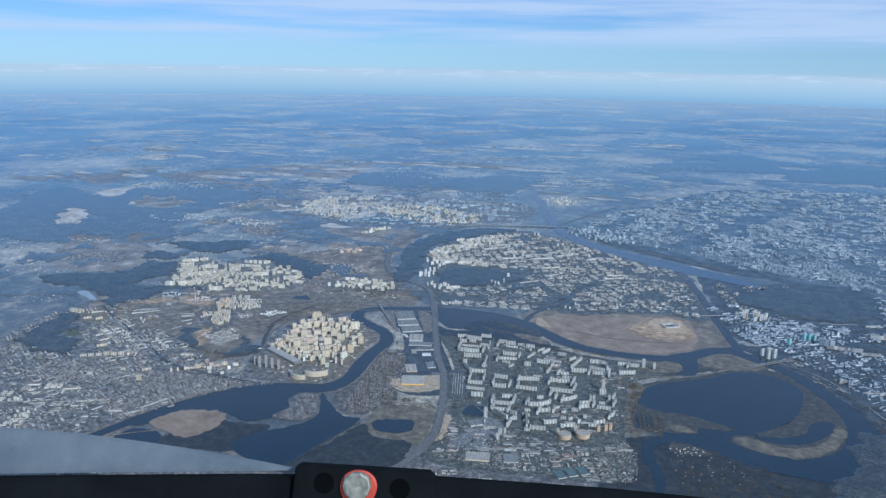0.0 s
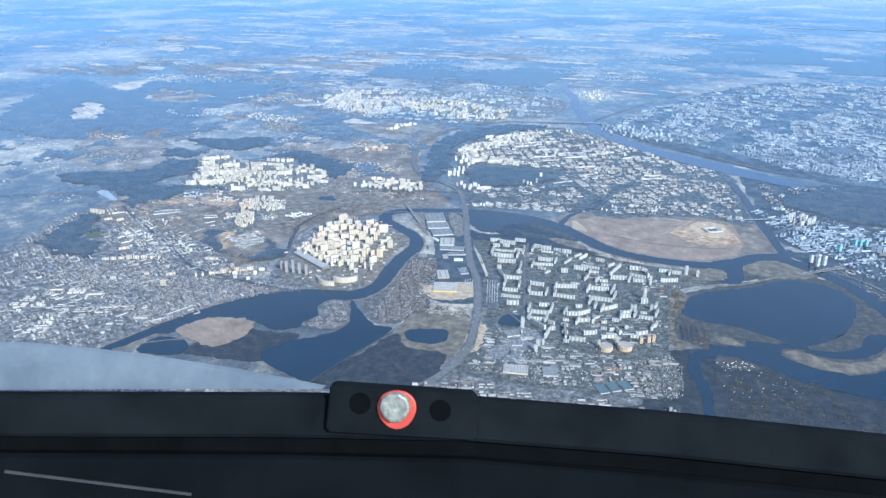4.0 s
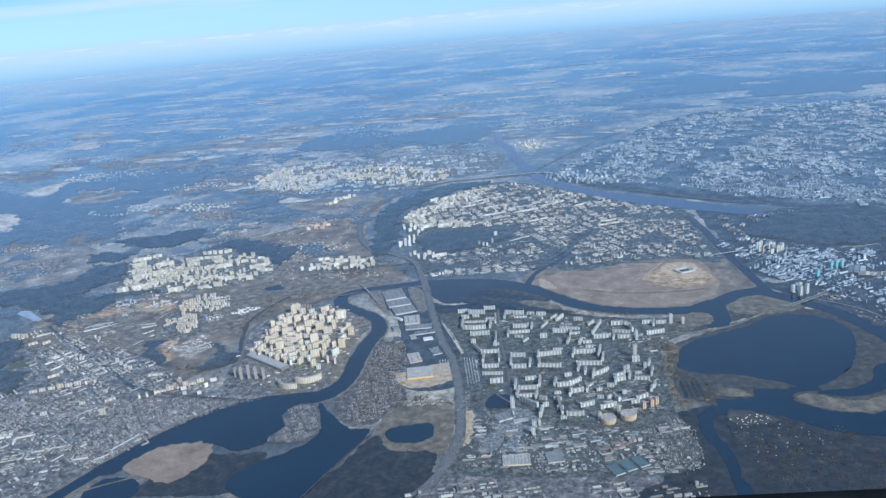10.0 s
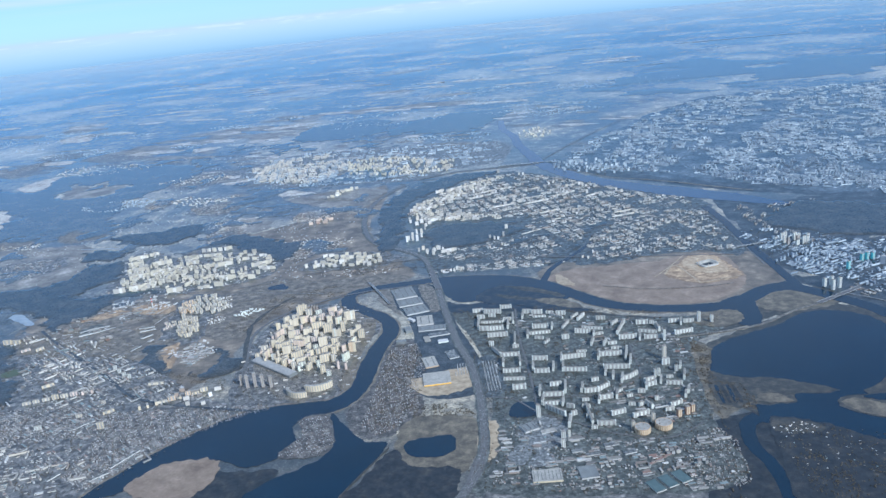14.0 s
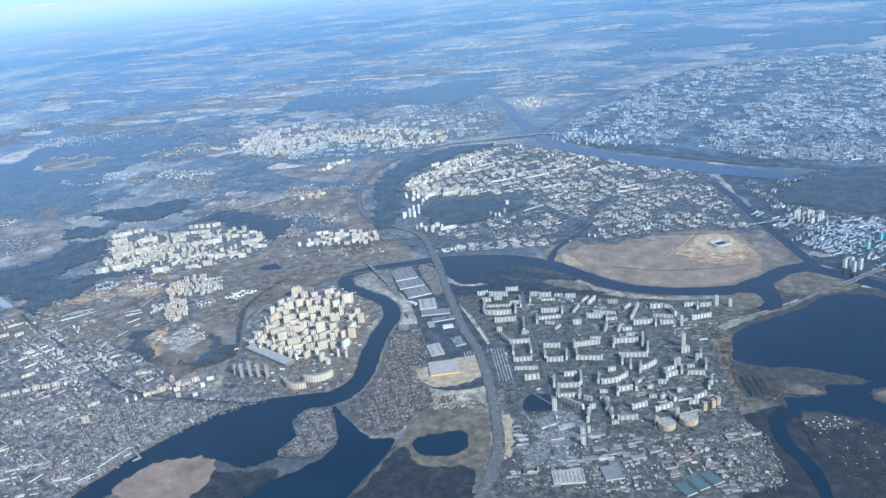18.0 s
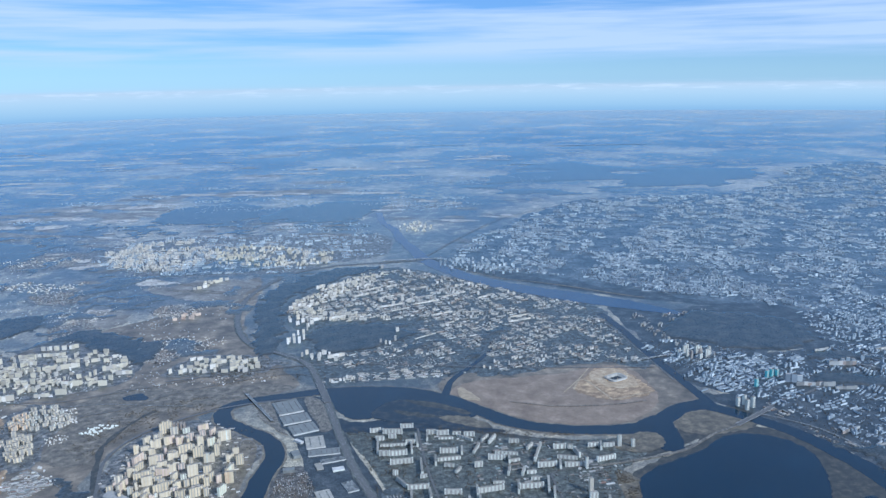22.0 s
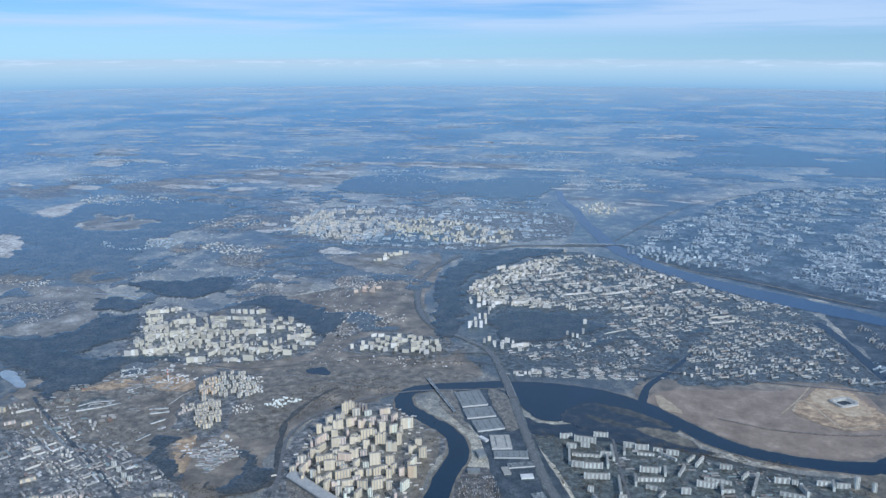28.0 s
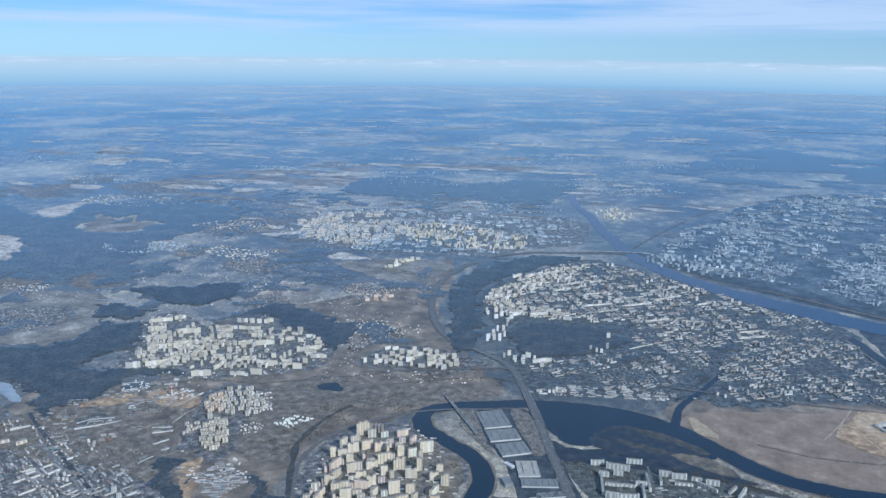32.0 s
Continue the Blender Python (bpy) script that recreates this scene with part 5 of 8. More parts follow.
strip("river_bank", [(74, 283), (101, 252), (122, 228), (148, 214), (172, 198), (196, 179), (222, 160)], [1, 1.6, 1.8, 1.6, 2.2, 2.4, 1.5], 0.1, REED, "pale sandy bank of the reservoir", "river bank", rough=0.8)
strip("canal_bank", [(176, 118), (182, 80), (186.5, 40), (191, 0)], 0.7, 0.12, YARD, "pale canal bank", "bank")


def bridge(pts, width, label, mat=ROAD, piers=4, high=0.45):
    base = tagged(new("bridge"), label, "bridge")
    (x0, y0), (x1, y1) = pts
    d = Vector((x1 - x0, y1 - y0))
    ang = math.atan2(d.y, d.x)
    v, f = [], []
    box_into(v, f, (x0 + x1) / 2, (y0 + y1) / 2, high - 0.12, d.length, width, 0.12, ang)
    deck = linked("deck", mesh_of("deck", v, f, mat), base)
    for s in (-1, 1):
        v, f = [], []
        off = Vector((-d.y, d.x)).normalized() * s * (width / 2 - 0.05)
        box_into(v, f, (x0 + x1) / 2 + off.x, (y0 + y1) / 2 + off.y, high, d.length, 0.06, 0.08, ang)
        linked("parapet", mesh_of("parapet", v, f, PALE), deck)
    for k in range(piers):
        u = (k + 0.5) / piers
        v, f = [], []
        box_into(v, f, x0 + d.x * u, y0 + d.y * u, 0.0, 0.35, width * 0.8, high - 0.12, ang)
        linked("pier", mesh_of("pier", v, f, YARD), base)
    return base


bridge([(4, -16), (-4, 13)], 3.8, "grey concrete motorway bridge over the river")
bridge([(202, -58), (228, -39)], 2.6, "pale road bridge over the river", ROAD)
bridge([(-41, -1), (-21, -37)], 1.5, "long covered metro bridge over the river", YARD, 6, 0.7)
bridge([(-106, -236), (-92, -236)], 2.0, "low grey road bridge at the dam", ROAD, 3)
bridge([(22, 300), (76, 306)], 1.6, "long far highway bridge over the reservoir", YARD, 5)
bridge([(176, 30), (204, 40)], 1.4, "slim road bridge over the canal", YARD, 3)
TOWN_POND = [(51, -149), (63, -149), (63, -161), (51, -161)]

# ---------------------------------------------------------------- buildings
UNIT_WALL = {}
UNIT_ROOF = {}


def unit_wall(mat):
    if mat.name not in UNIT_WALL:
        v = [(x, y, z) for z in (0, 1) for x, y in ((-.5, -.5), (.5, -.5), (.5, .5), (-.5, .5))]
        UNIT_WALL[mat.name] = mesh_of("wall", v, [(0, 1, 5, 4), (1, 2, 6, 5), (2, 3, 7, 6), (3, 0, 4, 7)], mat)
    return UNIT_WALL[mat.name]


def unit_roof(mat):
    """A flat roof with a raised parapet."""
    if mat.name not in UNIT_ROOF:
        v = []
        for e, z in ((0.5, -0.02), (0.5, 1.0), (0.46, 1.0), (0.46, 0.0)):
            v += [(x * e * 2, y * e * 2, z) for x, y in ((-.5, -.5), (.5, -.5), (.5, .5), (-.5, .5))]
        f = [(4 * r + k, 4 * r + (k + 1) % 4, 4 * r + 4 + (k + 1) % 4, 4 * r + 4 + k) for r in range(3) for k in range(4)]
        f.append((12, 13, 14, 15))
        UNIT_ROOF[mat.name] = mesh_of("roof", v, f, mat)
    return UNIT_ROOF[mat.name]


def sized(x, y, z, sx, sy, sz, ang=0.0):
    return Matrix.LocRotScale((x, y, z), Euler((0, 0, ang)), (sx, sy, sz))


def apartment(x, y, l, d, h, ang, mat, label, group, stacks=0, huts=1, stack_mat=None, roof=None, ends=False):
    """An apartment house of panels: walls, flat roof, lift huts and stacks of glazed balconies on its front."""
    base = tagged(new("apartment_building"), label, "apartment building", group)
    base.matrix_basis = pose(x, y, 0, 0, 0, ang)
    wall_m, roof_m = sized(0, 0, 0, l, d, h), sized(0, 0, h, l, d, 0.07)
    wall = linked("wall", unit_wall(mat), base, m=wall_m)
    top = linked("roof", unit_roof(roof or ROOF), base, m=roof_m)
    for k in range(huts):
        linked("lift_hut", UNIT_HUT, top, m=roof_m.inverted() @ sized((k + 0.5) / huts * l - l / 2, d * 0.1, h + 0.01, min(0.5, l * .3), d * 0.4, 0.2))
    for k in (-1, 1) if ends else ():
        linked("end_bay", unit_stack(mat), base, m=sized(k * (l / 2 - 0.2), -0.02, 0.0, 0.42, d + 0.14, h + 0.16))
    for k in range(stacks):
        linked("loggia_bay", unit_stack(stack_mat or LOGGIA), wall, m=wall_m.inverted() @ sized((k + 0.5) / stacks * l - l / 2, -d / 2 - 0.02, h * 0.05, min(l / stacks * 0.5, 1.1), 0.05, h * 0.92))
    return base


UNIT_STACK = {}


def unit_stack(mat):
    if mat.name not in UNIT_STACK:
        v, f = [], []
        box_into(v, f, 0, 0, 0, 1, 1, 1, 0)
        UNIT_STACK[mat.name] = mesh_of("loggia_bay", v, f, mat)
    return UNIT_STACK[mat.name]


v, f = [], []
box_into(v, f, 0, 0, 0, 1, 1, 1, 0)
UNIT_HUT = mesh_of("lift_hut", v, f, TAUPE)

# the riverside quarter of white slabs round their courts: x, y, length, turn, height
SLABS_ROW = [(30.2, -52.6, 5.3, 12, 1.9), (38.2, -54.9, 9.3, -5, 2.4), (45.0, -48.9, 6.2, 2, 2.0), (32.5, -61.2, 4.0, -6, 2.2), (38.2, -59.4, 3.7, -5, 2.2), (46.7, -66.6, 4.4, 4, 2.4), (38.7, -67.6, 11.6, 2, 1.3),
             (34.8, -76.6, 4.1, -4, 2.4), (41.2, -76.4, 8.1, 6, 2.4), (42.8, -84.4, 10.0, 7, 2.4), (40.2, -94.4, 2.2, -5, 2.4), (52.2, -97.4, 3.0, 9, 1.6), (49.8, -106.2, 8.9, 4, 2.0), (51.3, -122.5, 7.8, 4, 1.8),
             (52.7, -129.9, 9.6, 0, 1.4), (56.4, -56.6, 4.5, -5, 2.3), (61.8, -57.5, 5.7, 2, 2.2), (63.1, -62.2, 6.8, 1, 1.1)]
SLABS_SECOND = [(68.4, -57.8, 3.9, -4, 1.4), (74.1, -59.8, 5.0, -5, 2.2), (71.6, -62.5, 8.2, -38, 1.1), (63.8, -75.8, 8.1, 1, 2.4), (63.6, -82.7, 10.2, 7, 1.6), (63.2, -88.6, 4.3, -12, 1.6), (76.0, -89.6, 3.6, 6, 2.4),
                (76.7, -73.4, 8.1, 68, 1.3), (81.4, -63.0, 5.9, 56, 1.3), (84.6, -65.2, 7.9, 62, 1.7), (84.4, -83.4, 7.5, -5, 2.4), (67.3, -92.6, 4.3, 59, 1.3), (63.8, -111.3, 7.1, -3, 2.0), (64.8, -123.6, 6.8, 1, 2.0),
                (79.3, -110.2, 11.0, 12, 2.3), (79.6, -123.0, 10.0, -3, 2.0), (94.0, -68.2, 4.6, -5, 2.2), (89.2, -79.0, 10.2, -12, 1.3)]
SLABS_THIRD = [(92.4, -86.0, 4.0, 14, 1.3), (100.8, -73.4, 5.5, 56, 1.6), (103.5, -79.4, 15.4, 72, 2.1), (113.8, -75.3, 5.8, 2, 2.2), (118.3, -76.0, 2.2, -5, 2.2), (120.0, -81.2, 6.2, -79, 2.1), (115.2, -85.2, 8.8, -13, 1.6),
               (105.4, -91.6, 8.3, 4, 2.4), (117.2, -92.2, 8.5, 0, 2.1), (97.8, -97.0, 4.0, 6, 1.6), (98.5, -102.3, 3.4, -3, 1.5), (96.0, -108.8, 10.1, 3, 2.3), (97.6, -121.6, 11.7, -1, 2.0), (83.1, -104.0, 4.7, 4, 1.0),
               (101.1, -131.8, 4.1, 28, 1.9), (104.6, -129.0, 4.9, 45, 1.9), (87.7, -132.6, 3.1, 17, 1.7), (110.8, -133.8, 5.8, 29, 1.9)]
SLABS_FOURTH = [(119.2, -131.4, 2.9, 8, 1.3), (129.2, -74.6, 5.0, 3, 1.9), (136.2, -75.2, 5.0, 3, 1.9), (132.0, -87.6, 9.0, 16, 2.1), (55.2, -138.1, 5.8, 8, 2.4), (69.8, -144.8, 8.7, 4, 1.9), (70.8, -135.8, 5.0, 9, 1.9),
                (69.0, -152.0, 7.5, 5, 1.7), (70.2, -158.0, 10.3, -41, 2.1), (76.4, -154.6, 3.2, -20, 1.8), (77.9, -160.5, 2.4, 19, 2.1), (76.4, -166.4, 6.5, 83, 2.3), (85.7, -142.3, 6.1, 11, 2.2), (91.1, -139.4, 6.7, 44, 2.2),
                (91.5, -148.2, 5.7, 17, 2.1), (97.4, -142.4, 3.3, 46, 1.2), (101.0, -147.1, 2.3, 23, 1.4), (106.0, -143.6, 3.0, -2, 1.9)]
SLABS_LAST = [(110.6, -138.0, 5.3, 26, 1.9), (120.2, -137.3, 6.5, -4, 1.7), (95.4, -160.3, 6.2, 23, 1.8), (90.0, -168.5, 7.2, 2, 2.0), (85.3, -171.1, 2.4, 0, 1.6), (83.9, -162.8, 2.7, 6, 1.6), (82.8, -154.9, 3.4, -2, 1.6),
              (82.9, -149.4, 2.8, 6, 1.4), (104.0, -161.9, 7.2, 26, 1.8), (101.1, -153.8, 2.7, -2, 1.4), (105.0, -154.2, 2.3, 34, 1.8), (111.5, -150.2, 1.6, 14, 1.8), (118.6, -154.2, 5.7, 31, 1.8), (115.4, -158.4, 3.5, 12, 1.6)]
SLABS = SLABS_ROW + SLABS_SECOND + SLABS_THIRD + SLABS_FOURTH + SLABS_LAST
# wings that close the courts: x, y, length, turn
WINGS = [(31.8, -68.4, 13.1, 92), (47.2, -71.2, 8.6, 91), (49.5, -63.8, 11.1, 94), (51.4, -89.0, 12.5, 92), (47.0, -113.4, 7.6, 92), (54.6, -112.2, 7.7, 94), (43.0, -101.8, 8.2, -60),
         (54.4, -61.0, 5.9, 89), (69.6, -75.3, 5.6, 87), (57.6, -83.8, 6.7, 89), (60.8, -118.8, 5.1, 89), (69.9, -119.1, 6.8, 88), (73.6, -111.3, 7.0, 88), (74.2, -119.0, 7.3, 88),
         (89.8, -85.1, 5.2, 85), (111.1, -91.1, 5.8, 82), (88.5, -94.7, 6.4, 77), (94.4, -96.2, 4.6, 70), (90.6, -109.2, 7.7, 83), (103.1, -108.0, 10.6, 82)]
MORE_WINGS = [(104.4, -114.4, 6.8, 82), (92.6, -125.2, 5.9, 83), (95.6, -129.0, 4.7, 83), (99.2, -131.6, 6.3, 81), (125.0, -121.4, 4.4, 78), (125.4, -129.9, 6.3, 79), (132.5, -75.2, 5.5, 80),
              (64.0, -141.2, 6.5, 89), (74.8, -138.6, 8.1, 88), (65.2, -149.2, 5.3, 85), (73.6, -150.8, 4.7, 84), (81.8, -139.4, 6.0, 83), (88.4, -148.8, 6.1, 84), (95.8, -146.0, 4.8, 83),
              (108.7, -138.2, 6.1, 82), (115.1, -134.0, 5.1, 81), (123.3, -146.7, 3.9, 78), (125.0, -143.0, 4.0, 77), (83.8, -160.7, 14, 98), (107.7, -154.7, 4.7, -62)]
slab_bodies = []
for x, y, l, ang, h in SLABS:
    a = radians(ang)
    d = 0.9
    slab_bodies.append(apartment(x - math.sin(a) * d / 2, y + math.cos(a) * d / 2, l, d, h + random.uniform(-.1, .15), ang, WHITE,
                                 "long white panel slab block with glazed balcony stacks" if h > 1.7 else "low white panel block in a court of the slabs", "riverside slab blocks", max(2, int(l / 1.5)), max(1, int(l / 2.6)), ends=l > 5 and h > 1.7))
for x, y, l, ang in WINGS + MORE_WINGS:
    body = min(slab_bodies, key=lambda b: math.hypot(b.matrix_basis.translation.x - x, b.matrix_basis.translation.y - y))
    back = body.matrix_basis.inverted()
    h = random.uniform(1.95, 2.3)
    linked("wing", unit_wall(WHITE), body, m=back @ sized(x, y, 0, l, 0.9, h, radians(ang)))
    linked("wing_roof", unit_roof(ROOF), body, m=back @ sized(x, y, h, l, 0.9, 0.07, radians(ang)))
    for k in range(int(l / 1.6)):
        linked("loggia_bay", unit_stack(LOGGIA), body, m=back @ sized(x, y, 0.1, l, 0.9, h * 0.92, radians(ang)) @ sized((k + .5) / int(l / 1.6) - .5, -0.5, 0, 0.5 / int(l / 1.6), 0.06, 1.0))
TOWERS = [(122.0, -94.2, 1.1, 5.2, WHITE), (119.2, -114.2, 1.5, 6.4, WARM), (119.2, -119.9, 3.2, 3.0, WHITE), (113.3, -130.3, 1.1, 3.6, WHITE), (114.9, -129.2, 1.2, 3.4, WHITE), (122.8, -125.6, 1.4, 2.8, WHITE), (141.1, -75.0, 1.5, 5.2, WHITE),
          (147.0, -76.2, 1.3, 3.9, WHITE), (63.6, -161.4, 1.7, 5.2, WHITE), (73.2, -177.3, 1.7, 2.8, WHITE), (73.0, -183.6, 1.5, 3.4, WHITE), (75.4, -176.6, 1.0, 3.1, WHITE), (99.8, -172.0, 1.3, 3.7, WARM), (107.8, -167.4, 1.3, 4.2, WARM)]
for x, y, w, h, mat in TOWERS:
    apartment(x, y + w / 2, w, min(w, 1.6), h, random.choice((4, 8, 12)), mat, "white panel tower block among the slabs" if mat is WHITE else "pale yellowish tower block rising over its neighbours", "riverside tower blocks", 2)
for x, y, h in ((118.2, -163.3, 3.2), (121.6, -161.6, 3.4), (123.7, -159.9, 3.4)):
    apartment(x, y + 0.8, 1.6, 1.6, h, 20, BROWN, "tall red-brown brick tower block", "brown towers", 2, stack_mat=CREAM)


def drum_house(x, y, r, h, label):
    """A round apartment house with a ring of balcony stacks and a flat roof behind a parapet."""
    base = tagged(new("round_building"), label, "apartment building", "round houses")
    base.matrix_basis = pose(x, y, 0)
    n = 24
    p = [(math.cos(2 * math.pi * k / n), math.sin(2 * math.pi * k / n)) for k in range(n)]
    rings = ((r, 0.0), (r, h), (r * 0.95, h), (r * 0.95, h - 0.12))
    vv = [(a * q, b * q, z) for q, z in rings for a, b in p]
    ff = [(r0 * n + k, r0 * n + (k + 1) % n, (r0 + 1) * n + (k + 1) % n, (r0 + 1) * n + k) for r0 in range(3) for k in range(n)]
    linked("wall", mesh_of("wall", vv, ff, BRICKTAN), base)
    linked("roof", mesh_of("roof", [(a * r * 0.95, b * r * 0.95, h - 0.1) for a, b in p], [tuple(range(n))], ROOF), base)
    for k in range(5):
        linked("lift_hut", UNIT_HUT, base, m=sized(r * 0.6 * math.cos(k * 1.2566), r * 0.6 * math.sin(k * 1.2566), h - 0.1, 0.5, 0.4, 0.25, k * 1.2566))
    for k in range(n):
        a = 2 * math.pi * (k + .5) / n
        linked("loggia_bay", unit_stack(CREAM), base, m=sized((r + .03) * math.cos(a), (r + .03) * math.sin(a), 0.2, 0.12, 0.32, h - 0.4, a))


drum_house(103.1, -173, 3.0, 2.2, "large round tan brick apartment house with cream balconies")
drum_house(111.3, -170, 3.2, 2.2, "round tan brick apartment house with cream balcony stacks")

# the flood-plain quarter of tall cream towers: x, y, width, height, colour
PALETTE = (CREAM, WARM, PINK, MINT, ORANGE)
HUES = ("cream", "off-white", "pinkish", "pale mint", "orange and cream")
FLOOD_NORTH = [(-70, -46, 6.3, 6.2, 0), (-77, -67, 2.5, 4.6, 1), (-75, -59, 4.1, 4.7, 1), (-73, -67, 4.0, 4.0, 1), (-70, -62, 5.0, 4.6, 1), (-69, -70, 3.0, 4.0, 1), (-65, -58, 5.1, 4.1, 2),
               (-59, -58, 6.1, 4.1, 2), (-53, -44, 5.2, 3.0, 2), (-47, -50, 4.1, 3.5, 2), (-40, -56, 6.0, 5.2, 1), (-50, -61, 3.0, 5.2, 1), (-45, -61, 4.0, 4.0, 3), (-55, -68, 5.9, 4.5, 0),
               (-48, -72, 4.9, 5.6, 0), (-53, -77, 2.9, 4.4, 1), (-59, -73, 4.9, 3.4, 1), (-66, -78, 3.9, 4.5, 1)]
FLOOD_MID = [(-61, -82, 4.3, 3.8, 1), (-73, -77, 7.0, 4.5, 2), (-71, -82, 5.8, 3.3, 0), (-66, -93, 7.4, 4.8, 0), (-59, -88, 5.7, 3.8, 2), (-56, -85, 3.8, 4.3, 1), (-72, -88, 3.8, 4.4, 1),
             (-46, -89, 4.6, 5.4, 1), (-42, -77, 4.8, 4.4, 1), (-40, -71, 2.4, 5.8, 0), (-40, -88, 3.7, 4.3, 0), (-33, -77, 3.8, 3.8, 1), (-28, -80, 3.3, 5.0, 0), (-32, -70, 2.9, 3.3, 1),
             (-31, -87, 5.6, 3.2, 3), (-42, -96, 6.4, 3.7, 0), (-56, -101, 6.4, 3.7, 0)]
FLOOD_SOUTH = [(-63, -96, 4.6, 4.3, 1), (-53, -92, 3.7, 3.2, 1), (-50, -99, 3.6, 3.1, 1), (-46, -108, 4.0, 4.1, 0), (-72, -101, 4.6, 4.8, 2), (-67, -104, 2.3, 4.2, 0), (-63, -108, 3.6, 4.1, 0),
               (-59, -111, 3.6, 4.6, 0), (-56, -110, 3.5, 4.1, 2), (-61, -104, 3.6, 3.1, 1), (-52, -107, 5.4, 3.1, 1), (-40, -106, 6.2, 4.1, 0), (-38, -98, 2.3, 4.2, 0), (-33, -95, 3.6, 3.7, 2),
               (-29, -96, 3.6, 5.2, 4), (-30, -105, 5.3, 4.1, 3), (-37, -94, 3.2, 4.2, 0), (-46, -114, 4.0, 3.6, 0), (-38, -118, 3.0, 4.4, 0)]


def stepped(x, y, w, h, ang, hue):
    """A tall house of joined sections that step up and down, in and out, with balcony stacks between them."""
    base = tagged(new("apartment_building"), "tall " + HUES[hue] + " apartment tower in stepped sections", "apartment building", "flood-plain towers")
    base.matrix_basis = pose(x, y, 0, 0, 0, ang)
    n = max(2, round(w / 1.25))
    step = w / n
    for k in range(n):
        high = h * random.choice((1.0, 1.0, 1.0, 0.94, 0.86)) if n > 2 else h * (1.0, 0.93)[k]
        shift = random.choice((-0.1, 0.0, 0.0, 0.08))
        u = (k + .5) * step - w / 2
        mat = PALETTE[hue] if random.random() < 0.88 else random.choice((WARM, WHITE, CREAM))
        wall_m, roof_m = sized(u, shift, 0, step * 0.985, 1.15, high), sized(u, shift, high, step * 0.985, 1.15, 0.07)
        wall = linked("wall", unit_wall(mat), base, m=wall_m)
        top = linked("roof", unit_roof(ROOF), base, m=roof_m)
        linked("lift_hut", UNIT_HUT, top, m=roof_m.inverted() @ sized(u, shift + 0.15, high + 0.01, 0.4, 0.4, 0.2))
        linked("loggia_bay", unit_stack(LOGGIA if hue < 1 else CREAM), wall, m=wall_m.inverted() @ sized(u + step * 0.22, shift - 0.6, 0.15, step * 0.3, 0.06, high - 0.3))
    return base


for quarter in (FLOOD_NORTH, FLOOD_MID, FLOOD_SOUTH):
    for x, y, w, h, hue in quarter:
        ang = random.choice((8, 22, 26, 30, 34, 70))
        a = radians(ang)
        stepped(x, y + 0.7, w * 0.95, h, ang, hue)
taken = [(q[0], q[1]) for quarter in (FLOOD_NORTH, FLOOD_MID, FLOOD_SOUTH) for q in quarter]
infill = random.Random(5)
for _ in range(1500):
    x, y = infill.uniform(-80, -24), infill.uniform(-126, -42)
    if len(taken) > 98 or not inside(x, y, [(-76, -104), (-80, -70), (-72, -48), (-54, -42), (-38, -50), (-28, -66), (-28, -92), (-26, -112), (-36, -124), (-50, -116)]):
        continue
    if any((x - p) ** 2 + ((y - q) * 0.8) ** 2 < 3.1 ** 2 for p, q in taken):
        continue
    taken.append((x, y))
    w, hue = infill.uniform(2.0, 4.4), infill.choice((0, 0, 1, 1, 2, 2, 3))
    apartment(x, y, w * 0.8, 1.05, infill.uniform(2.4, 4.0), infill.choice((22, 28, 32, -60)), PALETTE[hue], "cream and white infill block between the towers" if hue < 2 else "tall " + HUES[hue] + " apartment tower on the flood plain",
              "flood-plain towers", 2, 1)
for x, y in ((-67, -42), (-65.4, -41.4), (-63.8, -41.6), (-62.2, -42)):
    apartment(x, y, 0.8, 2.2, 3.4, 8, TAUPE, "narrow dark grey apartment tower", "dark flood-plain towers", 0)
for x, y, h in ((-75, -127, 4.4), (-71.2, -129.5, 5.4), (-67.6, -128.8, 6.0), (-63.6, -129.6, 5.4), (-59.6, -129.8, 5.0)):
    apartment(x, y, 1.5, 2.0, h * 1.12, 24, TAUPE, "slim unfinished grey-brown tower block", "slim grey towers", 2, stack_mat=LOGGIA)


def arc_house(cx, cy, r, a0, a1, deep, h, mat, label):
    base = tagged(new("apartment_building"), label, "apartment building", "curved houses")
    base.matrix_basis = pose(cx, cy, 0)
    n = 12
    ring = [[(q * math.cos(radians(a0 + (a1 - a0) * k / n)), q * math.sin(radians(a0 + (a1 - a0) * k / n))) for k in range(n + 1)] for q in (r, r - deep)]
    vv = [(*p, z) for p in ring[0] for z in (0, h)] + [(*p, z) for p in ring[1] for z in (0, h)]
    m = 2 * (n + 1)
    ff = [(2 * k, 2 * k + 2, 2 * k + 3, 2 * k + 1) for k in range(n)] + [(m + 2 * k + 2, m + 2 * k, m + 2 * k + 1, m + 2 * k + 3) for k in range(n)]
    ff += [(0, 1, m + 1, m), (2 * n, m + 2 * n, m + 2 * n + 1, 2 * n + 1)]
    linked("wall", mesh_of("wall", vv, ff, mat), base)
    linked("roof", mesh_of("roof", [(*p, h) for p in ring[0] + ring[1]], [(k, k + 1, n + 2 + k, n + 1 + k) for k in range(n)], ROOF), base)
    for k in range(n):
        a = radians(a0 + (a1 - a0) * (k + .5) / n)
        linked("loggia_bay", unit_stack(LOGGIA), base, m=sized((r + .03) * math.cos(a), (r + .03) * math.sin(a), 0.15, 0.1, 0.35, h - 0.3, a))


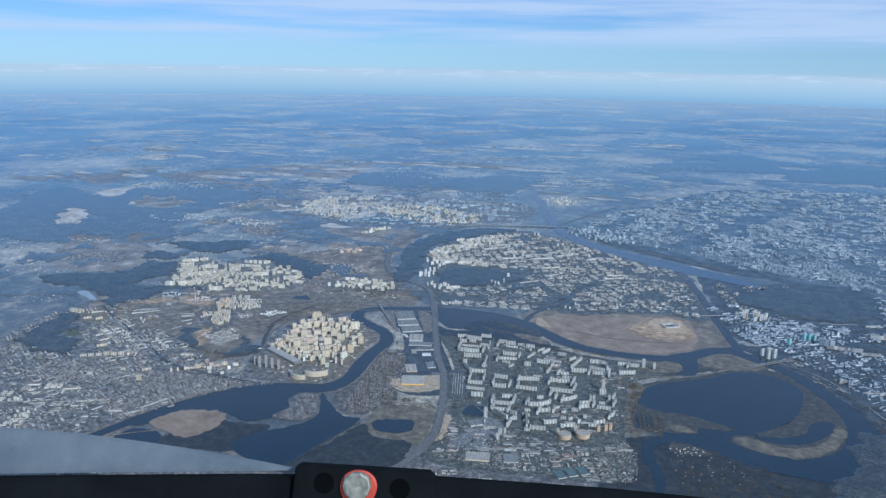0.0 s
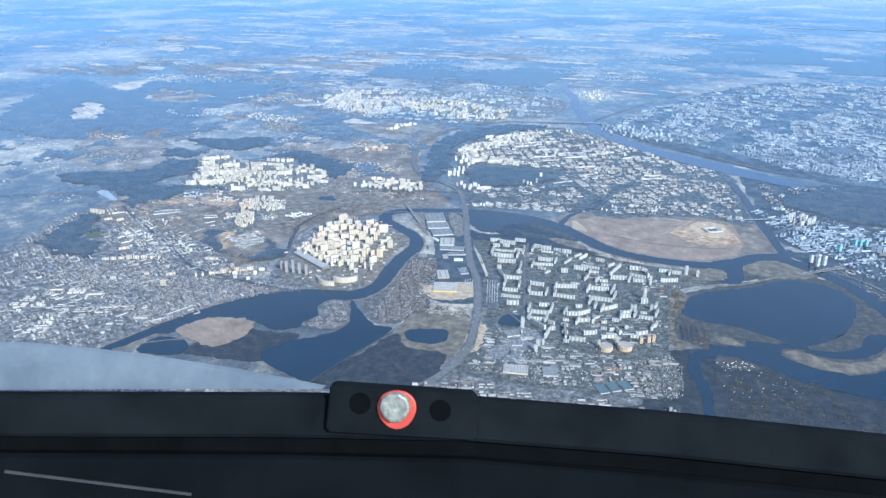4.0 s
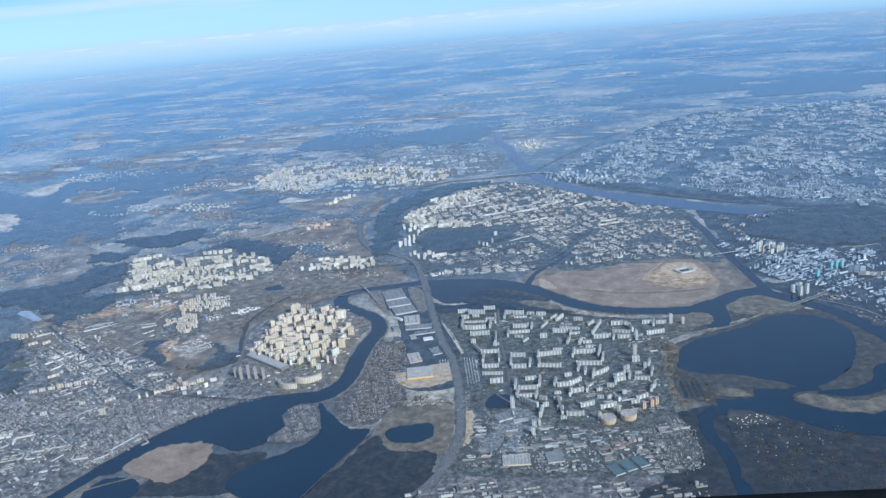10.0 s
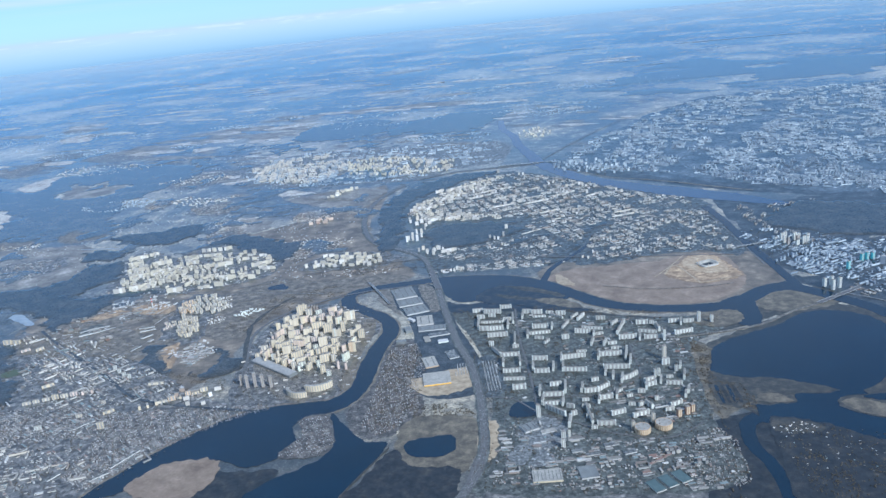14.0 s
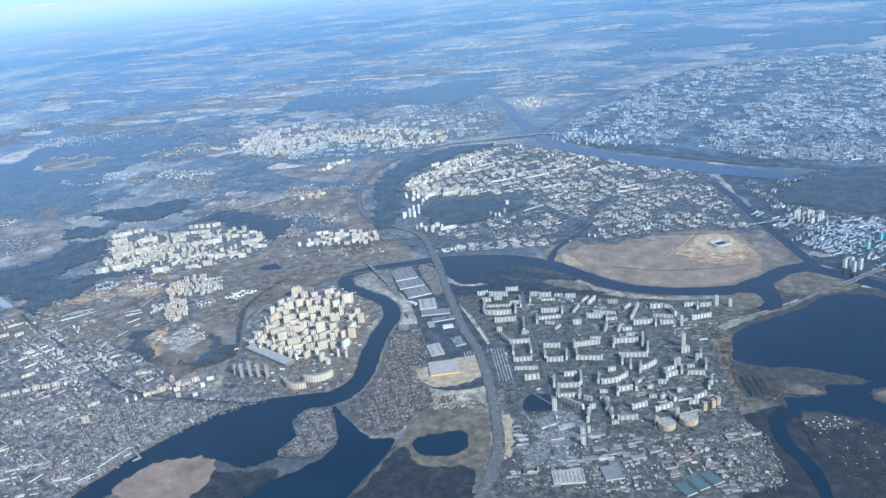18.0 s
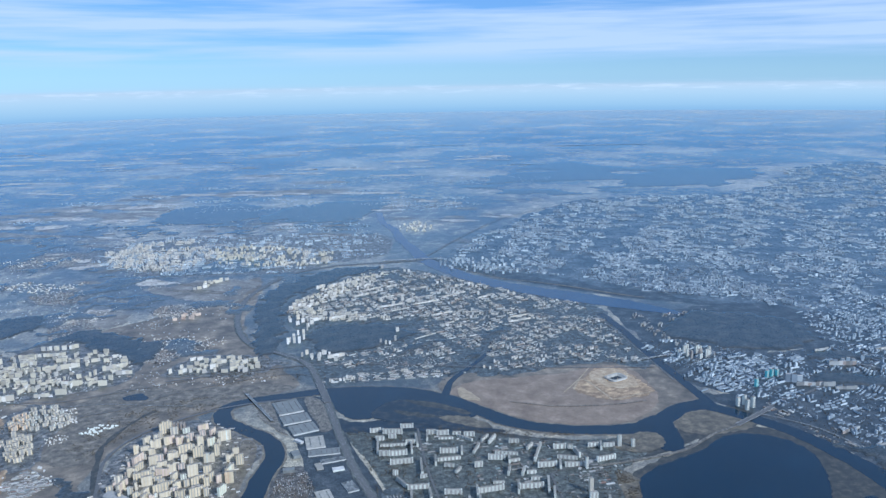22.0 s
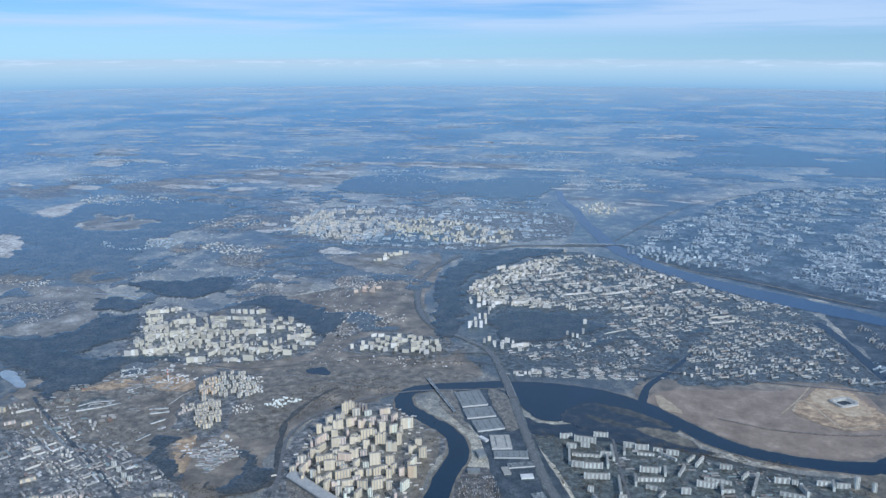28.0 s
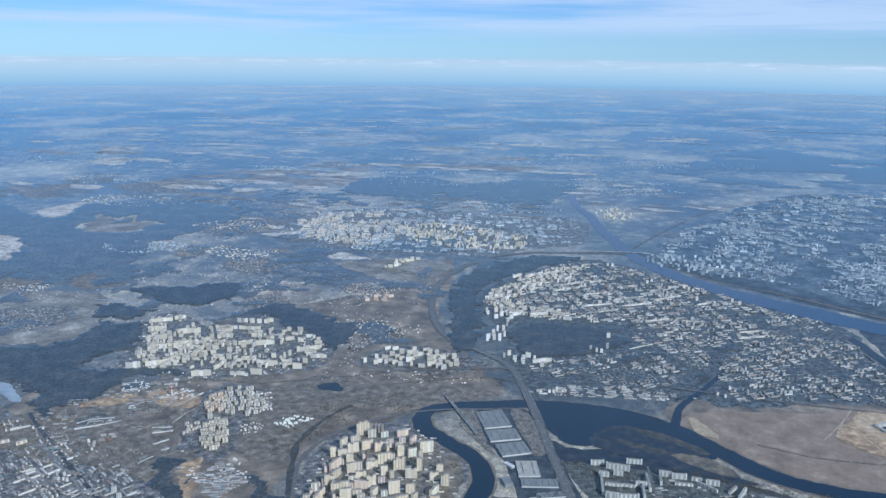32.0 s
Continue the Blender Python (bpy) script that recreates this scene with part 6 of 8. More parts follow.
arc_house(-43, -134, 7.5, 190, 300, 1.3, 2.6, CREAM, "curved cream apartment house by the water")
arc_house(-38, -127, 9.0, 245, 335, 1.3, 3.0, CREAM, "curved cream apartment house behind the quay")


def vaulted_hall():
    """The long hall with an arched white roof."""
    base = tagged(new("sports_hall"), "long hall with a curved pale grey metal roof", "sports hall")
    base.matrix_basis = pose(-64, -111.5, 0, 0, 0, -35)
    l, w, n = 30.0, 5.2, 14
    vv, ff = [], []
    for k in range(n + 1):
        a = math.pi * k / n
        for x in (-l / 2, l / 2):
            vv.append((x, -w / 2 * math.cos(a), 0.9 + 1.2 * math.sin(a)))
    ff = [(2 * k, 2 * k + 1, 2 * k + 3, 2 * k + 2) for k in range(n)]
    linked("roof", mesh_of("roof", vv, ff, LOGGIA), base, "curved pale grey metal roof")
    linked("wall", unit_wall(METAL), base, m=sized(0, 0, 0, l - .3, w - .1, 0.95))
    for x in (-l / 2 + .1, l / 2 - .1):
        e = [(x, -w / 2 * math.cos(math.pi * k / n), 0.9 + 1.2 * math.sin(math.pi * k / n)) for k in range(n + 1)]
        linked("gable", mesh_of("gable", e, [tuple(range(n + 1))], METAL), base)


vaulted_hall()


def hall(pts_centre, l, d, h, ang, label, roof=METAL, wall=PALE, ridges=0, band=None):
    x, y = pts_centre
    base = tagged(new("hall_building"), label, "hall")
    base.matrix_basis = pose(x, y, 0, 0, 0, ang)
    linked("wall", unit_wall(wall), base, m=sized(0, 0, 0, l, d, h))
    roof_m = sized(0, 0, h, l, d, 0.09)
    top = linked("roof", unit_roof(roof), base, m=roof_m)
    for k in range(ridges):
        linked("roof_light", unit_stack(YARD), top, m=roof_m.inverted() @ sized((k + .5) / ridges * l - l / 2, 0, h + 0.01, l / ridges * .12, d * .8, 0.1))
    if band:
        linked("band", unit_stack(band), base, "bright yellow band", m=sized(0, -d / 2 - 0.03, h * .1, l * 0.98, 0.06, h * .75))
    return base


hall((-15.8, -21.0), 12.6, 16.0, 0.8, 22, "large blue-grey exhibition hall with a flat metal roof", ridges=4)
hall((-10.0, -35.2), 13.6, 9.6, 0.75, 21, "blue-grey exhibition hall with a pale front", ridges=4)
hall((-4.6, -46.6), 12.6, 10.0, 0.7, 24, "blue-grey exhibition hall beside the motorway", ridges=4)
hall((2.6, -61.6), 8.6, 11.6, 0.7, 12, "grey concert hall with roof courtyards", roof=ROOF, ridges=2)
hall((-5.0, -60.2), 4.6, 1.8, 0.9, -40, "small white annex beside the concert hall", roof=PALE)
hall((7.8, -71.4), 14.2, 5.6, 0.6, 9, "long grey shopping hall with a white front", roof=METAL, ridges=6)
hall((12.6, -79.2), 10.8, 3.4, 0.6, 18, "long shopping hall with a pale roof", roof=YARD, ridges=5)
hall((7.0, -84.6), 3.0, 5.6, 0.5, 20, "low grey flat-roofed warehouse building", roof=ROOF, wall=LOGGIA)
hall((15.6, -87.6), 5.0, 2.8, 0.7, 16, "white office block beside the road", wall=WHITE, roof=PALE)
hall((21.8, -102.8), 4.8, 8.4, 0.5, 24, "grey shopping shed with a white end", roof=YARD)
hall((12.2, -110.4), 6.2, 10.6, 0.55, 20, "grey-roofed shed with a red brick front", wall=BRICKTAN, roof=ROOF, ridges=2)
hall((17.6, -126.8), 12.4, 11.4, 0.65, 12, "large grey-roofed store with a yellow front", roof=ROOF, wall=PALE, band=YELLOW)
hall((-4.6, -73.4), 3.4, 5.6, 1.3, 24, "dark blue glass office block", wall=METAL)
hall((-5.6, -87.6), 5.0, 2.6, 1.2, 10, "slim block of blue-grey glass", wall=METAL)
patch("pavement", [(-9, -9), (-2, -10), (3, -20), (9.5, -45), (4, -50), (2, -42), (-4, -28)], 0.036, TANYARD, "brown gravel car park beside the exhibition halls", "pavement", 0.4)
patch("meadow", [(-30, -13), (-24, -16), (-19, -34), (-12, -52), (-16, -48), (-24, -38), (-30, -28)], 0.035, TANYARD, "tan trodden ground behind the exhibition halls", "ground", 1.0)
hall((60, -169.5), 6.2, 5.4, 0.7, 30, "pale grey market hall on the square", roof=METAL, wall=PALE, ridges=3)
hall((67.5, -172), 6.0, 2.2, 0.4, 20, "low grey row of shops", roof=ROOF)
hall((67, -201.5), 10.5, 7.0, 0.6, 6, "cream ribbed factory building", roof=ROOF, wall=CREAM, ridges=8)
hall((81.4, -199.5), 6.4, 7.2, 0.6, 12, "grey flat-roofed works hall with a pale front", roof=METAL, wall=PALE)
for x, y in ((103.5, -207.8), (108.0, -205.0), (112.8, -202.4)):
    hall((x, y), 4.0, 6.6, 0.45, 30, "teal-roofed warehouse in a row of three", roof=TEAL, wall=PALE)
for x, y in ((105, -193.5), (107.4, -191.4), (109.8, -189.4)):
    hall((x, y), 4.6, 1.0, 0.3, 36, "long red-roofed garage row", roof=RUST, wall=MIXED)
for x, y in ((84, -188), (91, -191), (97, -187), (90, -182), (78, -186)):
    hall((x, y), random.uniform(3.5, 6), random.uniform(1.6, 2.6), 0.45, random.choice((10, 16, 20)), "low grey industrial shed", roof=random.choice((METAL, ROOF, YARD)))
for pts in ([(52, -191.4), (56.6, -180.6), (61.6, -183.4), (58.6, -194.4)], [(60.2, -194.9), (64.8, -185), (69.8, -189.4), (67.4, -194.8)]):
    patch("sports_ground", pts, 0.06, YARD, "grey sports ground with pale edges", "sports ground", 0.1)


def arena():
    """The stadium bowl being built on the airfield."""
    base = tagged(new("stadium"), "unfinished white stadium bowl with a dark pitch", "stadium")
    base.matrix_basis = pose(160.2, 5.0, 0, 0, 0, 28) @ Matrix.Diagonal((0.92, 0.92, 0.85, 1.0))
    n = 28

    def oval(a, b, z):
        return [(a * math.copysign(abs(math.cos(t)) ** .4, math.cos(t)), b * math.copysign(abs(math.sin(t)) ** .4, math.sin(t)), z) for t in (2 * math.pi * k / n for k in range(n))]
    loops = [oval(6.0, 4.6, 0.1), oval(6.2, 4.8, 1.3), oval(4.9, 3.6, 1.4), oval(3.4, 2.4, 0.25)]
    vv = [p for q in loops for p in q]
    ff = [(r * n + k, r * n + (k + 1) % n, (r + 1) * n + (k + 1) % n, (r + 1) * n + k) for r in range(3) for k in range(n)]
    linked("stand", mesh_of("stand", vv[: 2 * n], ff[:n], PALE), base, "white outer wall")
    linked("terrace", mesh_of("terrace", vv[n:], [tuple(i - n for i in q) for q in ff[n:]], ROOF), base, "grey concrete terraces")
    linked("pitch", mesh_of("pitch", oval(3.6, 2.6, 0.22), [tuple(range(n))], MARSH), base, "dark bare pitch")
    for k in range(6):
        a = 2 * math.pi * k / 6
        linked("crane", unit_stack(ORANGE), base, "orange crane mast", m=sized(7.4 * math.cos(a), 6.2 * math.sin(a), 0, 0.12, 0.12, 3.2))


patch("building_site", [(134, -9), (144, 8), (153, 21), (165, 22), (172.7, 0), (174, -15.7), (151, -23.8)], 0.055, SITE, "trampled sand and clay of the stadium site", "building site", 1.6)
patch("building_site", [(146, 6), (152, 18), (163, 20), (170, 4), (168, -6), (156, -8)], 0.06, BRIGHTSAND, "bright sand round the stadium", "building site", 1.8)
strip("track", [(134, -8), (142, 5), (150, -20), (152, -23), (163, -19), (174, -15)], 1.0, 0.1, SAND, "pale dirt road round the stadium site", "track", rough=0.3)
strip("track", [(98, -22), (120, -29), (146, -30), (168, -26)], 0.8, 0.1, TANYARD, "worn track over the old airfield", "track", rough=0.6)
arena()


def district(pts, count, label, group, mats, sizes, heights, angles, stacks=2, seed=1, min_gap=3.2, joined=False, depth=(0.45, 0.8), courts=0.0):
    """Apartment houses spread over a quarter, each standing free of its neighbours."""
    rnd = random.Random(seed)
    xs, ys = [p[0] for p in pts], [p[1] for p in pts]
    placed, tries = [], 0
    jv, jf, rv, rf = [], [], [], []
    while len(placed) < count and tries < 6000:
        tries += 1
        x, y = rnd.uniform(min(xs), max(xs)), rnd.uniform(min(ys), max(ys))
        if not inside(x, y, pts) or any((x - a) ** 2 + (y - b) ** 2 < min_gap ** 2 for a, b in placed):
            continue
        if courts and noise.noise((x * 0.1, y * 0.07, 3.7)) < courts:
            continue
        placed.append((x, y))
        l = rnd.uniform(*sizes)
        if joined:
            deep, high, turn = rnd.uniform(*depth), rnd.uniform(*heights), radians(rnd.choice(angles) + rnd.gauss(0, 4))
            box_into(jv, jf, x, y, 0.0, l, deep, high, turn)
            box_into(rv, rf, x, y, high, l * 0.97, deep * 0.92, 0.05, turn)
            continue
        apartment(x, y, l, rnd.uniform(0.8, 1.15), rnd.uniform(*heights), rnd.choice(angles) + rnd.gauss(0, 4), rnd.choice(mats), label, group, min(stacks, max(1, int(l / 1.3))), 1)
    if joined:
        tagged(new("city_blocks", mesh_of("city_blocks", jv, jf, mats)), label, "apartment buildings", kind="stuff")
        tagged(new("city_roofs", mesh_of("city_roofs", rv, rf, ROOF)), "flat grey roofs of the " + group, "roofs", kind="stuff")


district([(-212, 8), (-222, 44), (-236, 69), (-226, 84), (-205, 66), (-190, 40), (-186, 8)], 110, "pale cream hillside tower blocks in rows", "hill housing", HILL, (0.8, 2.6), (1.6, 3.7), (-10, 15, 20, 80), 3, 11, 2.3, joined=True, depth=(0.65, 0.9), courts=-0.16)
district([(-186, 6), (-190, 40), (-186, 84), (-169, 90), (-124, 60), (-116, 30), (-133, 16)], 120, "pale cream hillside slab blocks in rows", "hill housing", HILL, (0.8, 3.8), (1.3, 3.2), (-12, 8, 16, 75), 3, 12, 2.5, joined=True, depth=(0.65, 0.9), courts=-0.16)
district([(-198, 2), (-200, 40), (-194, 66), (-178, 72), (-174, 8)], 34, "pale cream blocks in the middle of the hill housing in rows", "hill housing", HILL, (1.0, 3.4), (1.4, 2.8), (-10, 15, 80), 3, 41, 2.2, joined=True, depth=(0.7, 1.0))
district([(-148, -42), (-151, -33), (-151, -20), (-146, -19), (-139, -37)], 18, "orange and cream apartment block by the meadow", "meadow housing", (ORANGE, ORANGE, CREAM), (1.6, 2.8), (1.8, 2.7), (40, 50, 60), 2, 13, 1.9)
district([(-138.5, -37.7), (-146.3, -21.3), (-146.6, -12.6), (-136.8, -10.9), (-125.4, -21.9), (-121, -34), (-127.4, -39)], 40, "white apartment block by the meadow", "meadow housing", (WARM, WHITE, WARM), (1.2, 2.6), (1.5, 2.4), (10, 24, 60), 2, 73, 2.0)
district([(-134.3, -69), (-141.2, -52), (-142, -44), (-133.6, -45.6), (-124.6, -62), (-127.6, -70.5)], 30, "cream-white apartment block near the village", "meadow housing", (WARM, CREAM, WARM), (1.6, 3.4), (1.7, 2.8), (14, 24, 30), 2, 14, 2.1)
district([(-146, -61.5), (-150.5, -51), (-146.4, -46), (-141.4, -55.4)], 7, "low pinkish block beside the village", "meadow housing", (PINK, WARM), (1.4, 2.6), (1.0, 1.8), (24, 60), 1, 74, 2.2)
district([(-92, 33), (-84, 54), (-63, 58), (-36, 44), (-49, 29), (-76, 30)], 46, "white tower blocks above the river meadows in rows", "meadow-edge towers", HILL, (1.4, 3.8), (1.8, 3.3), (0, 15, 30), 3, 15, 3.0, joined=True, depth=(0.8, 1.1))
district([(-40, 124), (-30, 138), (-8, 122), (-20, 108)], 12, "tall white towers at the park's edge", "park towers", BRIGHT, (1.4, 2.6), (2.6, 3.8), (10, 24), 1, 17, 3.4, joined=True, depth=(0.9, 1.2))
district([(-44, 151), (-36, 180), (-25, 175), (-25, 155)], 12, "white tower blocks in a curved row at the wood's edge", "wood-edge towers", BRIGHT, (1.6, 3.4), (2.0, 3.0), (10, 24, 30), 2, 81, 3.6, joined=True, depth=(0.8, 1.0))
district([(-22, 186), (-9, 211), (15, 227), (16, 209), (-11, 181)], 20, "white tower blocks in the peninsula's rows", "wood-edge towers", BRIGHT, (1.2, 3.0), (2.4, 3.8), (10, 24, 30), 2, 82, 3.4, joined=True, depth=(0.8, 1.0))
district([(-25, 119), (-19, 134), (-5, 147), (18, 133), (15, 125), (-7, 128)], 18, "long white blocks along the park wood", "park-edge blocks", BRIGHT, (1.6, 4.2), (1.8, 3.2), (10, 20, -10), 2, 83, 3.2, joined=True, depth=(0.8, 1.0))
district([(-32, 76), (-26, 101), (-22, 108), (-18, 81)], 9, "tall white towers between the park and the wood", "park towers", BRIGHT, (1.0, 1.8), (3.0, 4.8), (10, 24), 1, 84, 3.0, joined=True, depth=(0.8, 1.1))
district([(-24, 52), (-14, 62), (0, 56), (6, 46), (-8, 42)], 8, "white tower blocks at the motorway bend", "motorway towers", BRIGHT, (1.0, 2.2), (2.2, 3.2), (0, 20), 2, 18, 3.0, joined=True, depth=(0.9, 1.2))
district([(-130, 209), (-118, 222), (-115, 231), (-104, 244), (-108, 247), (-122, 236), (-124, 224)], 14, "orange-cream blocks beside the motorway in rows", "motorway blocks", HILL, (2.0, 3.6), (1.8, 2.6), (10, 24), 1, 23, 2.9, joined=True)
district([(-118, 132), (-116, 150), (-104, 152), (-104, 134)], 8, "red brick blocks by the open ground in rows", "brick blocks", BRICKS, (2.0, 4.0), (1.4, 2.4), (0, 20), 1, 24, 4.0, joined=True)
district([(-143, 365), (-96, 384), (-53, 350), (-22, 337), (-21, 300), (-53, 288), (-94, 290), (-128, 305)], 170, "cream blocks of the far northern suburb in rows", "northern suburb", HILL, (1.2, 3.6), (1.6, 3.2), (-15, 8, 20, 80), 1, 27, 3.6, joined=True, depth=(0.8, 1.1), courts=-0.1)
district([(32, 462), (40, 440), (66, 434), (76, 464), (57, 500)], 34, "pale blocks on the far bank in rows", "far bank towers", HILL, (0.9, 2.2), (1.2, 2.4), (0, 12), 0, 25, 3.6, joined=True)
district([(66, 270), (80, 300), (130, 300), (150, 250), (120, 240)], 70, "white blocks behind the reservoir in rows", "reservoir bank blocks", FARTOWN, (1.0, 2.6), (1.4, 2.8), (-20, 10, 24), 1, 26, 4.0, joined=True)
district([(205, 40), (214, 50), (230, 40), (226, 30), (210, 30)], 12, "tall white tower beside the canal", "canal towers", (WHITE, WHITE, TAUPE), (1.6, 3.0), (3.0, 5.0), (20, 35), 1, 27, 4.0)
district([(-112, -146), (-100, -128), (-82, -130), (-86, -146)], 10, "orange and cream blocks by the gardens in rows", "garden blocks", MIXED, (1.6, 4.5), (1.4, 2.2), (18, 24), 2, 33, 4.2, joined=True)
for x, y, h, mat in ((242.4, -0.4, 4.2, CYAN), (245.5, 0.8, 4.4, CYAN), (249, 1.9, 3.8, CYAN), (231.4, -12, 4.4, CYAN), (215.4, -34.4, 5.0, WHITE), (218.2, -38.0, 5.6, WHITE), (214.2, -40.6, 5.4, WHITE), (211.6, -35.6, 4.4, WHITE), (499, 91, 6, LOGGIA)):
    apartment(x, y, 1.7, 1.4, h, 30, mat, ("turquoise glass tower" if mat is CYAN else "tall pale grey tower") + " standing over the city", "landmark towers", 2)

# the quarters of the city, block by block
AIR = [(66, -9), (79, 6), (103, 11), (132, 15), (150, 24), (168, 23), (175, 7), (176, -20), (163, -42), (138, -53), (111, -51), (92, -35), (79, -22)]
PARK = [(-22, 94), (-6, 115), (31, 116), (50, 102), (36, 73), (7, 57), (-11, 63)]
VALLEY = [(80, 50), (89, 57), (95, 92), (114, 106), (112, 92), (99, 76), (92, 46), (69, 8), (60, 12), (76, 30)]
CANAL_WOOD = [(211, 69), (212, 88), (234, 116), (253, 126), (285, 113), (306, 97), (304, 66), (289, 49), (270, 41), (242, 47)]
E_WOODS = [[(264, -1), (286, 8), (297, 0), (309, -8), (312, -19), (300, -20), (266, -12)], [(309, -37), (330, -33), (331, -43), (316, -48), (304, -47)], [(283, -44), (297, -39), (295, -50), (283, -56), (277, -53)], [(295, 41), (325, 21), (297, 21), (275, 25)], CANAL_WOOD]
N_WOODS = [[(422, 230), (459, 227), (503, 187), (530, 153), (535, 99), (482, 113), (428, 150)], [(533, 355), (603, 391), (665, 374), (654, 292), (608, 277), (535, 288)], CANAL_WOOD]
def placed_rows(rows, deep, label, group, wall):
    """Long blocks set down one by one where they stand, too far off to count: x, y, length, turn, height."""
    boxes = []
    for x, y, l, ang, h in rows:
        a = radians(ang)
        n = max(1, round(l / 1.9))
        for k in range(n):
            u = (k + .5) / n * l - l / 2
            boxes.append((x + u * math.cos(a) - deep / 2 * math.sin(a), y + u * math.sin(a) + deep / 2 * math.cos(a), 0.0, l / n * 0.98, deep * random.uniform(0.9, 1.1), h * random.choice((1.0, 1.0, 0.9, 1.06)), a))
    tagged(new("city_blocks", box_mesh("city_blocks", boxes, wall, CITYROOF)), label, group, kind="stuff")


EAST_ROWS = [(260.0, -13.4, 14.1, -4, 2.0), (269.8, -15.0, 6.2, -6, 2.6), (276.5, -19.8, 11.6, -1, 1.7), (293.0, 14.0, 15.3, -3, 2.4), (307.0, 7.5, 17.7, -44, 1.2), (293.6, 38.3, 10.5, 19, 1.6), (329.9, 36.6, 10.1, 13, 1.6),
             (348.5, 39.2, 23.0, -15, 1.6), (356.2, 30.8, 22.5, 18, 1.4), (323.8, -30.4, 12.2, -1, 1.5), (271.6, -77.8, 20.6, 35, 1.8), (260.2, -82.2, 9.3, 12, 1.0), (284.2, -85.6, 6.7, 24, 2.4), (293.8, -101.0, 15.1, 11, 1.0),
             (311.6, -98.7, 21.0, 4, 1.0), (251.8, -68.2, 11.7, 24, 1.5), (283.1, -61.6, 7.7, 9, 1.3), (292.3, -66.4, 4.4, 6, 1.3)]
EAST_TOWERS = [(250.8, -7.6, 2.6, -16, 4.4), (253.8, -8.4, 2.7, -15, 4.6), (257.5, -7.4, 2.7, -13, 3.6), (321.8, -18.6, 2.0, -15, 3.4), (331.5, -8.8, 2.8, -15, 1.5), (336.0, 0.8, 2.8, -15, 1.3), (309.2, -35.6, 2.6, -16, 1.8),
               (313.2, -29.0, 2.7, -15, 1.8), (339.0, -34.0, 1.4, -17, 5.0), (342.2, -34.8, 1.3, -13, 5.2), (346.6, -31.2, 1.4, -17, 2.6), (286.8, 15.1, 1.4, -17, 2.6), (290.2, 16.4, 1.7, -13, 3.0), (293.8, 15.5, 1.7, -13, 3.8),
               (296.5, 14.8, 1.9, -16, 4.0), (299.8, 15.0, 1.8, -13, 3.4), (309.0, 21.6, 1.8, -16, 2.6), (328, 30, 2.0, -10, 2.0)]

street_quarter([(-44, 147), (-36, 187), (-9, 230), (26, 271), (59, 255), (104, 210), (142, 176), (172, 150), (120, 124), (61, 113), (31, 124), (-7, 123), (-28, 136)], 24, "panel blocks on the peninsula in rows", None, (9, 6), 0.95, 16, (), (4, 2, 1.8, 1.0, 1.6, 1.4), 2.0, sparse=-0.42, level=1.1)
street_quarter([(-44, 147), (-36, 187), (-9, 230), (26, 271), (40, 260), (10, 222), (-12, 180), (-20, 152), (0, 140), (31, 134), (40, 122), (-7, 123), (-28, 136)], 24, "cream tower rows at the peninsula's edge", HILL, (9, 6), 0.9, 46, (), (1.5, 0.5, 4, 0, 0, 0.8), 2.0, level=1.15, sparse=-0.5)
street_quarter([(50, 100), (61, 113), (120, 124), (172, 150), (180, 105), (182, 28), (150, 33), (100, 20), (92, 46), (70, 80)], 27, "peninsula blocks and works between streets", None, (8.5, 5.8), 0.95, 17, (VALLEY, AIR), (3, 2, 1.2, 2.2, 1.8, 1.2), 2.0, sparse=-0.45)
street_quarter([(-10, 44), (8, 56), (36, 72), (60, 80), (80, 50), (62, 22), (20, 30), (0, 34)], 30, "low peninsula houses round the wooded ravine", None, (8, 5.5), 1.0, 18, (PARK, VALLEY), (0.8, 1, 0.5, 2.5, 2.5, 0.8), 2.5, sparse=-0.6)
street_quarter([(-6, 12), (6, 20), (29, 28), (56, 27), (80, 22), (70, 14), (36, 12), (7, 9)], 4, "long pale works along the northern quay", BRIGHT, (8, 3.6), 1.0, 19, (VALLEY,), (0.6, 0.3, 0.5, 4, 0.3, 0.3), 0.5, sparse=-2)
street_quarter([(196, 120), (204, 66), (212, 26), (240, 40), (232, 70), (240, 110), (262, 130), (225, 122)], 60, "blocks along the canal", None, (8, 6), 0.9, 52, E_WOODS, (2, 1, 1.5, 2, 2, 1.5), 2.0)
street_quarter([(214, -46), (228, -30), (247, -60), (264, -128), (300, -190), (258, -190), (252, -130), (240, -84)], -60, "sheds and boat yards along the embankment", CITYROOF, (7, 5), 0.9, 53, (), (0.2, 0.2, 0.0, 1.6, 1, 4), 1.0, sparse=0.0)
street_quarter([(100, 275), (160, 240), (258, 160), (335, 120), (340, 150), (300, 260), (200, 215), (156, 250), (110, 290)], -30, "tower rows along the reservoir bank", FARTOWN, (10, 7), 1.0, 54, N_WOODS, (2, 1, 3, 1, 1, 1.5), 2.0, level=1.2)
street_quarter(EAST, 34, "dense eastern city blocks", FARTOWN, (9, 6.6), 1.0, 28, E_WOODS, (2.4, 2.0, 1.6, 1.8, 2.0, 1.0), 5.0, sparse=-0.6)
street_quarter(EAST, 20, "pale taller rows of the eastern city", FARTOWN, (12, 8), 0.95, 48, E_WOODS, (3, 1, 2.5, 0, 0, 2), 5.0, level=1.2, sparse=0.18)
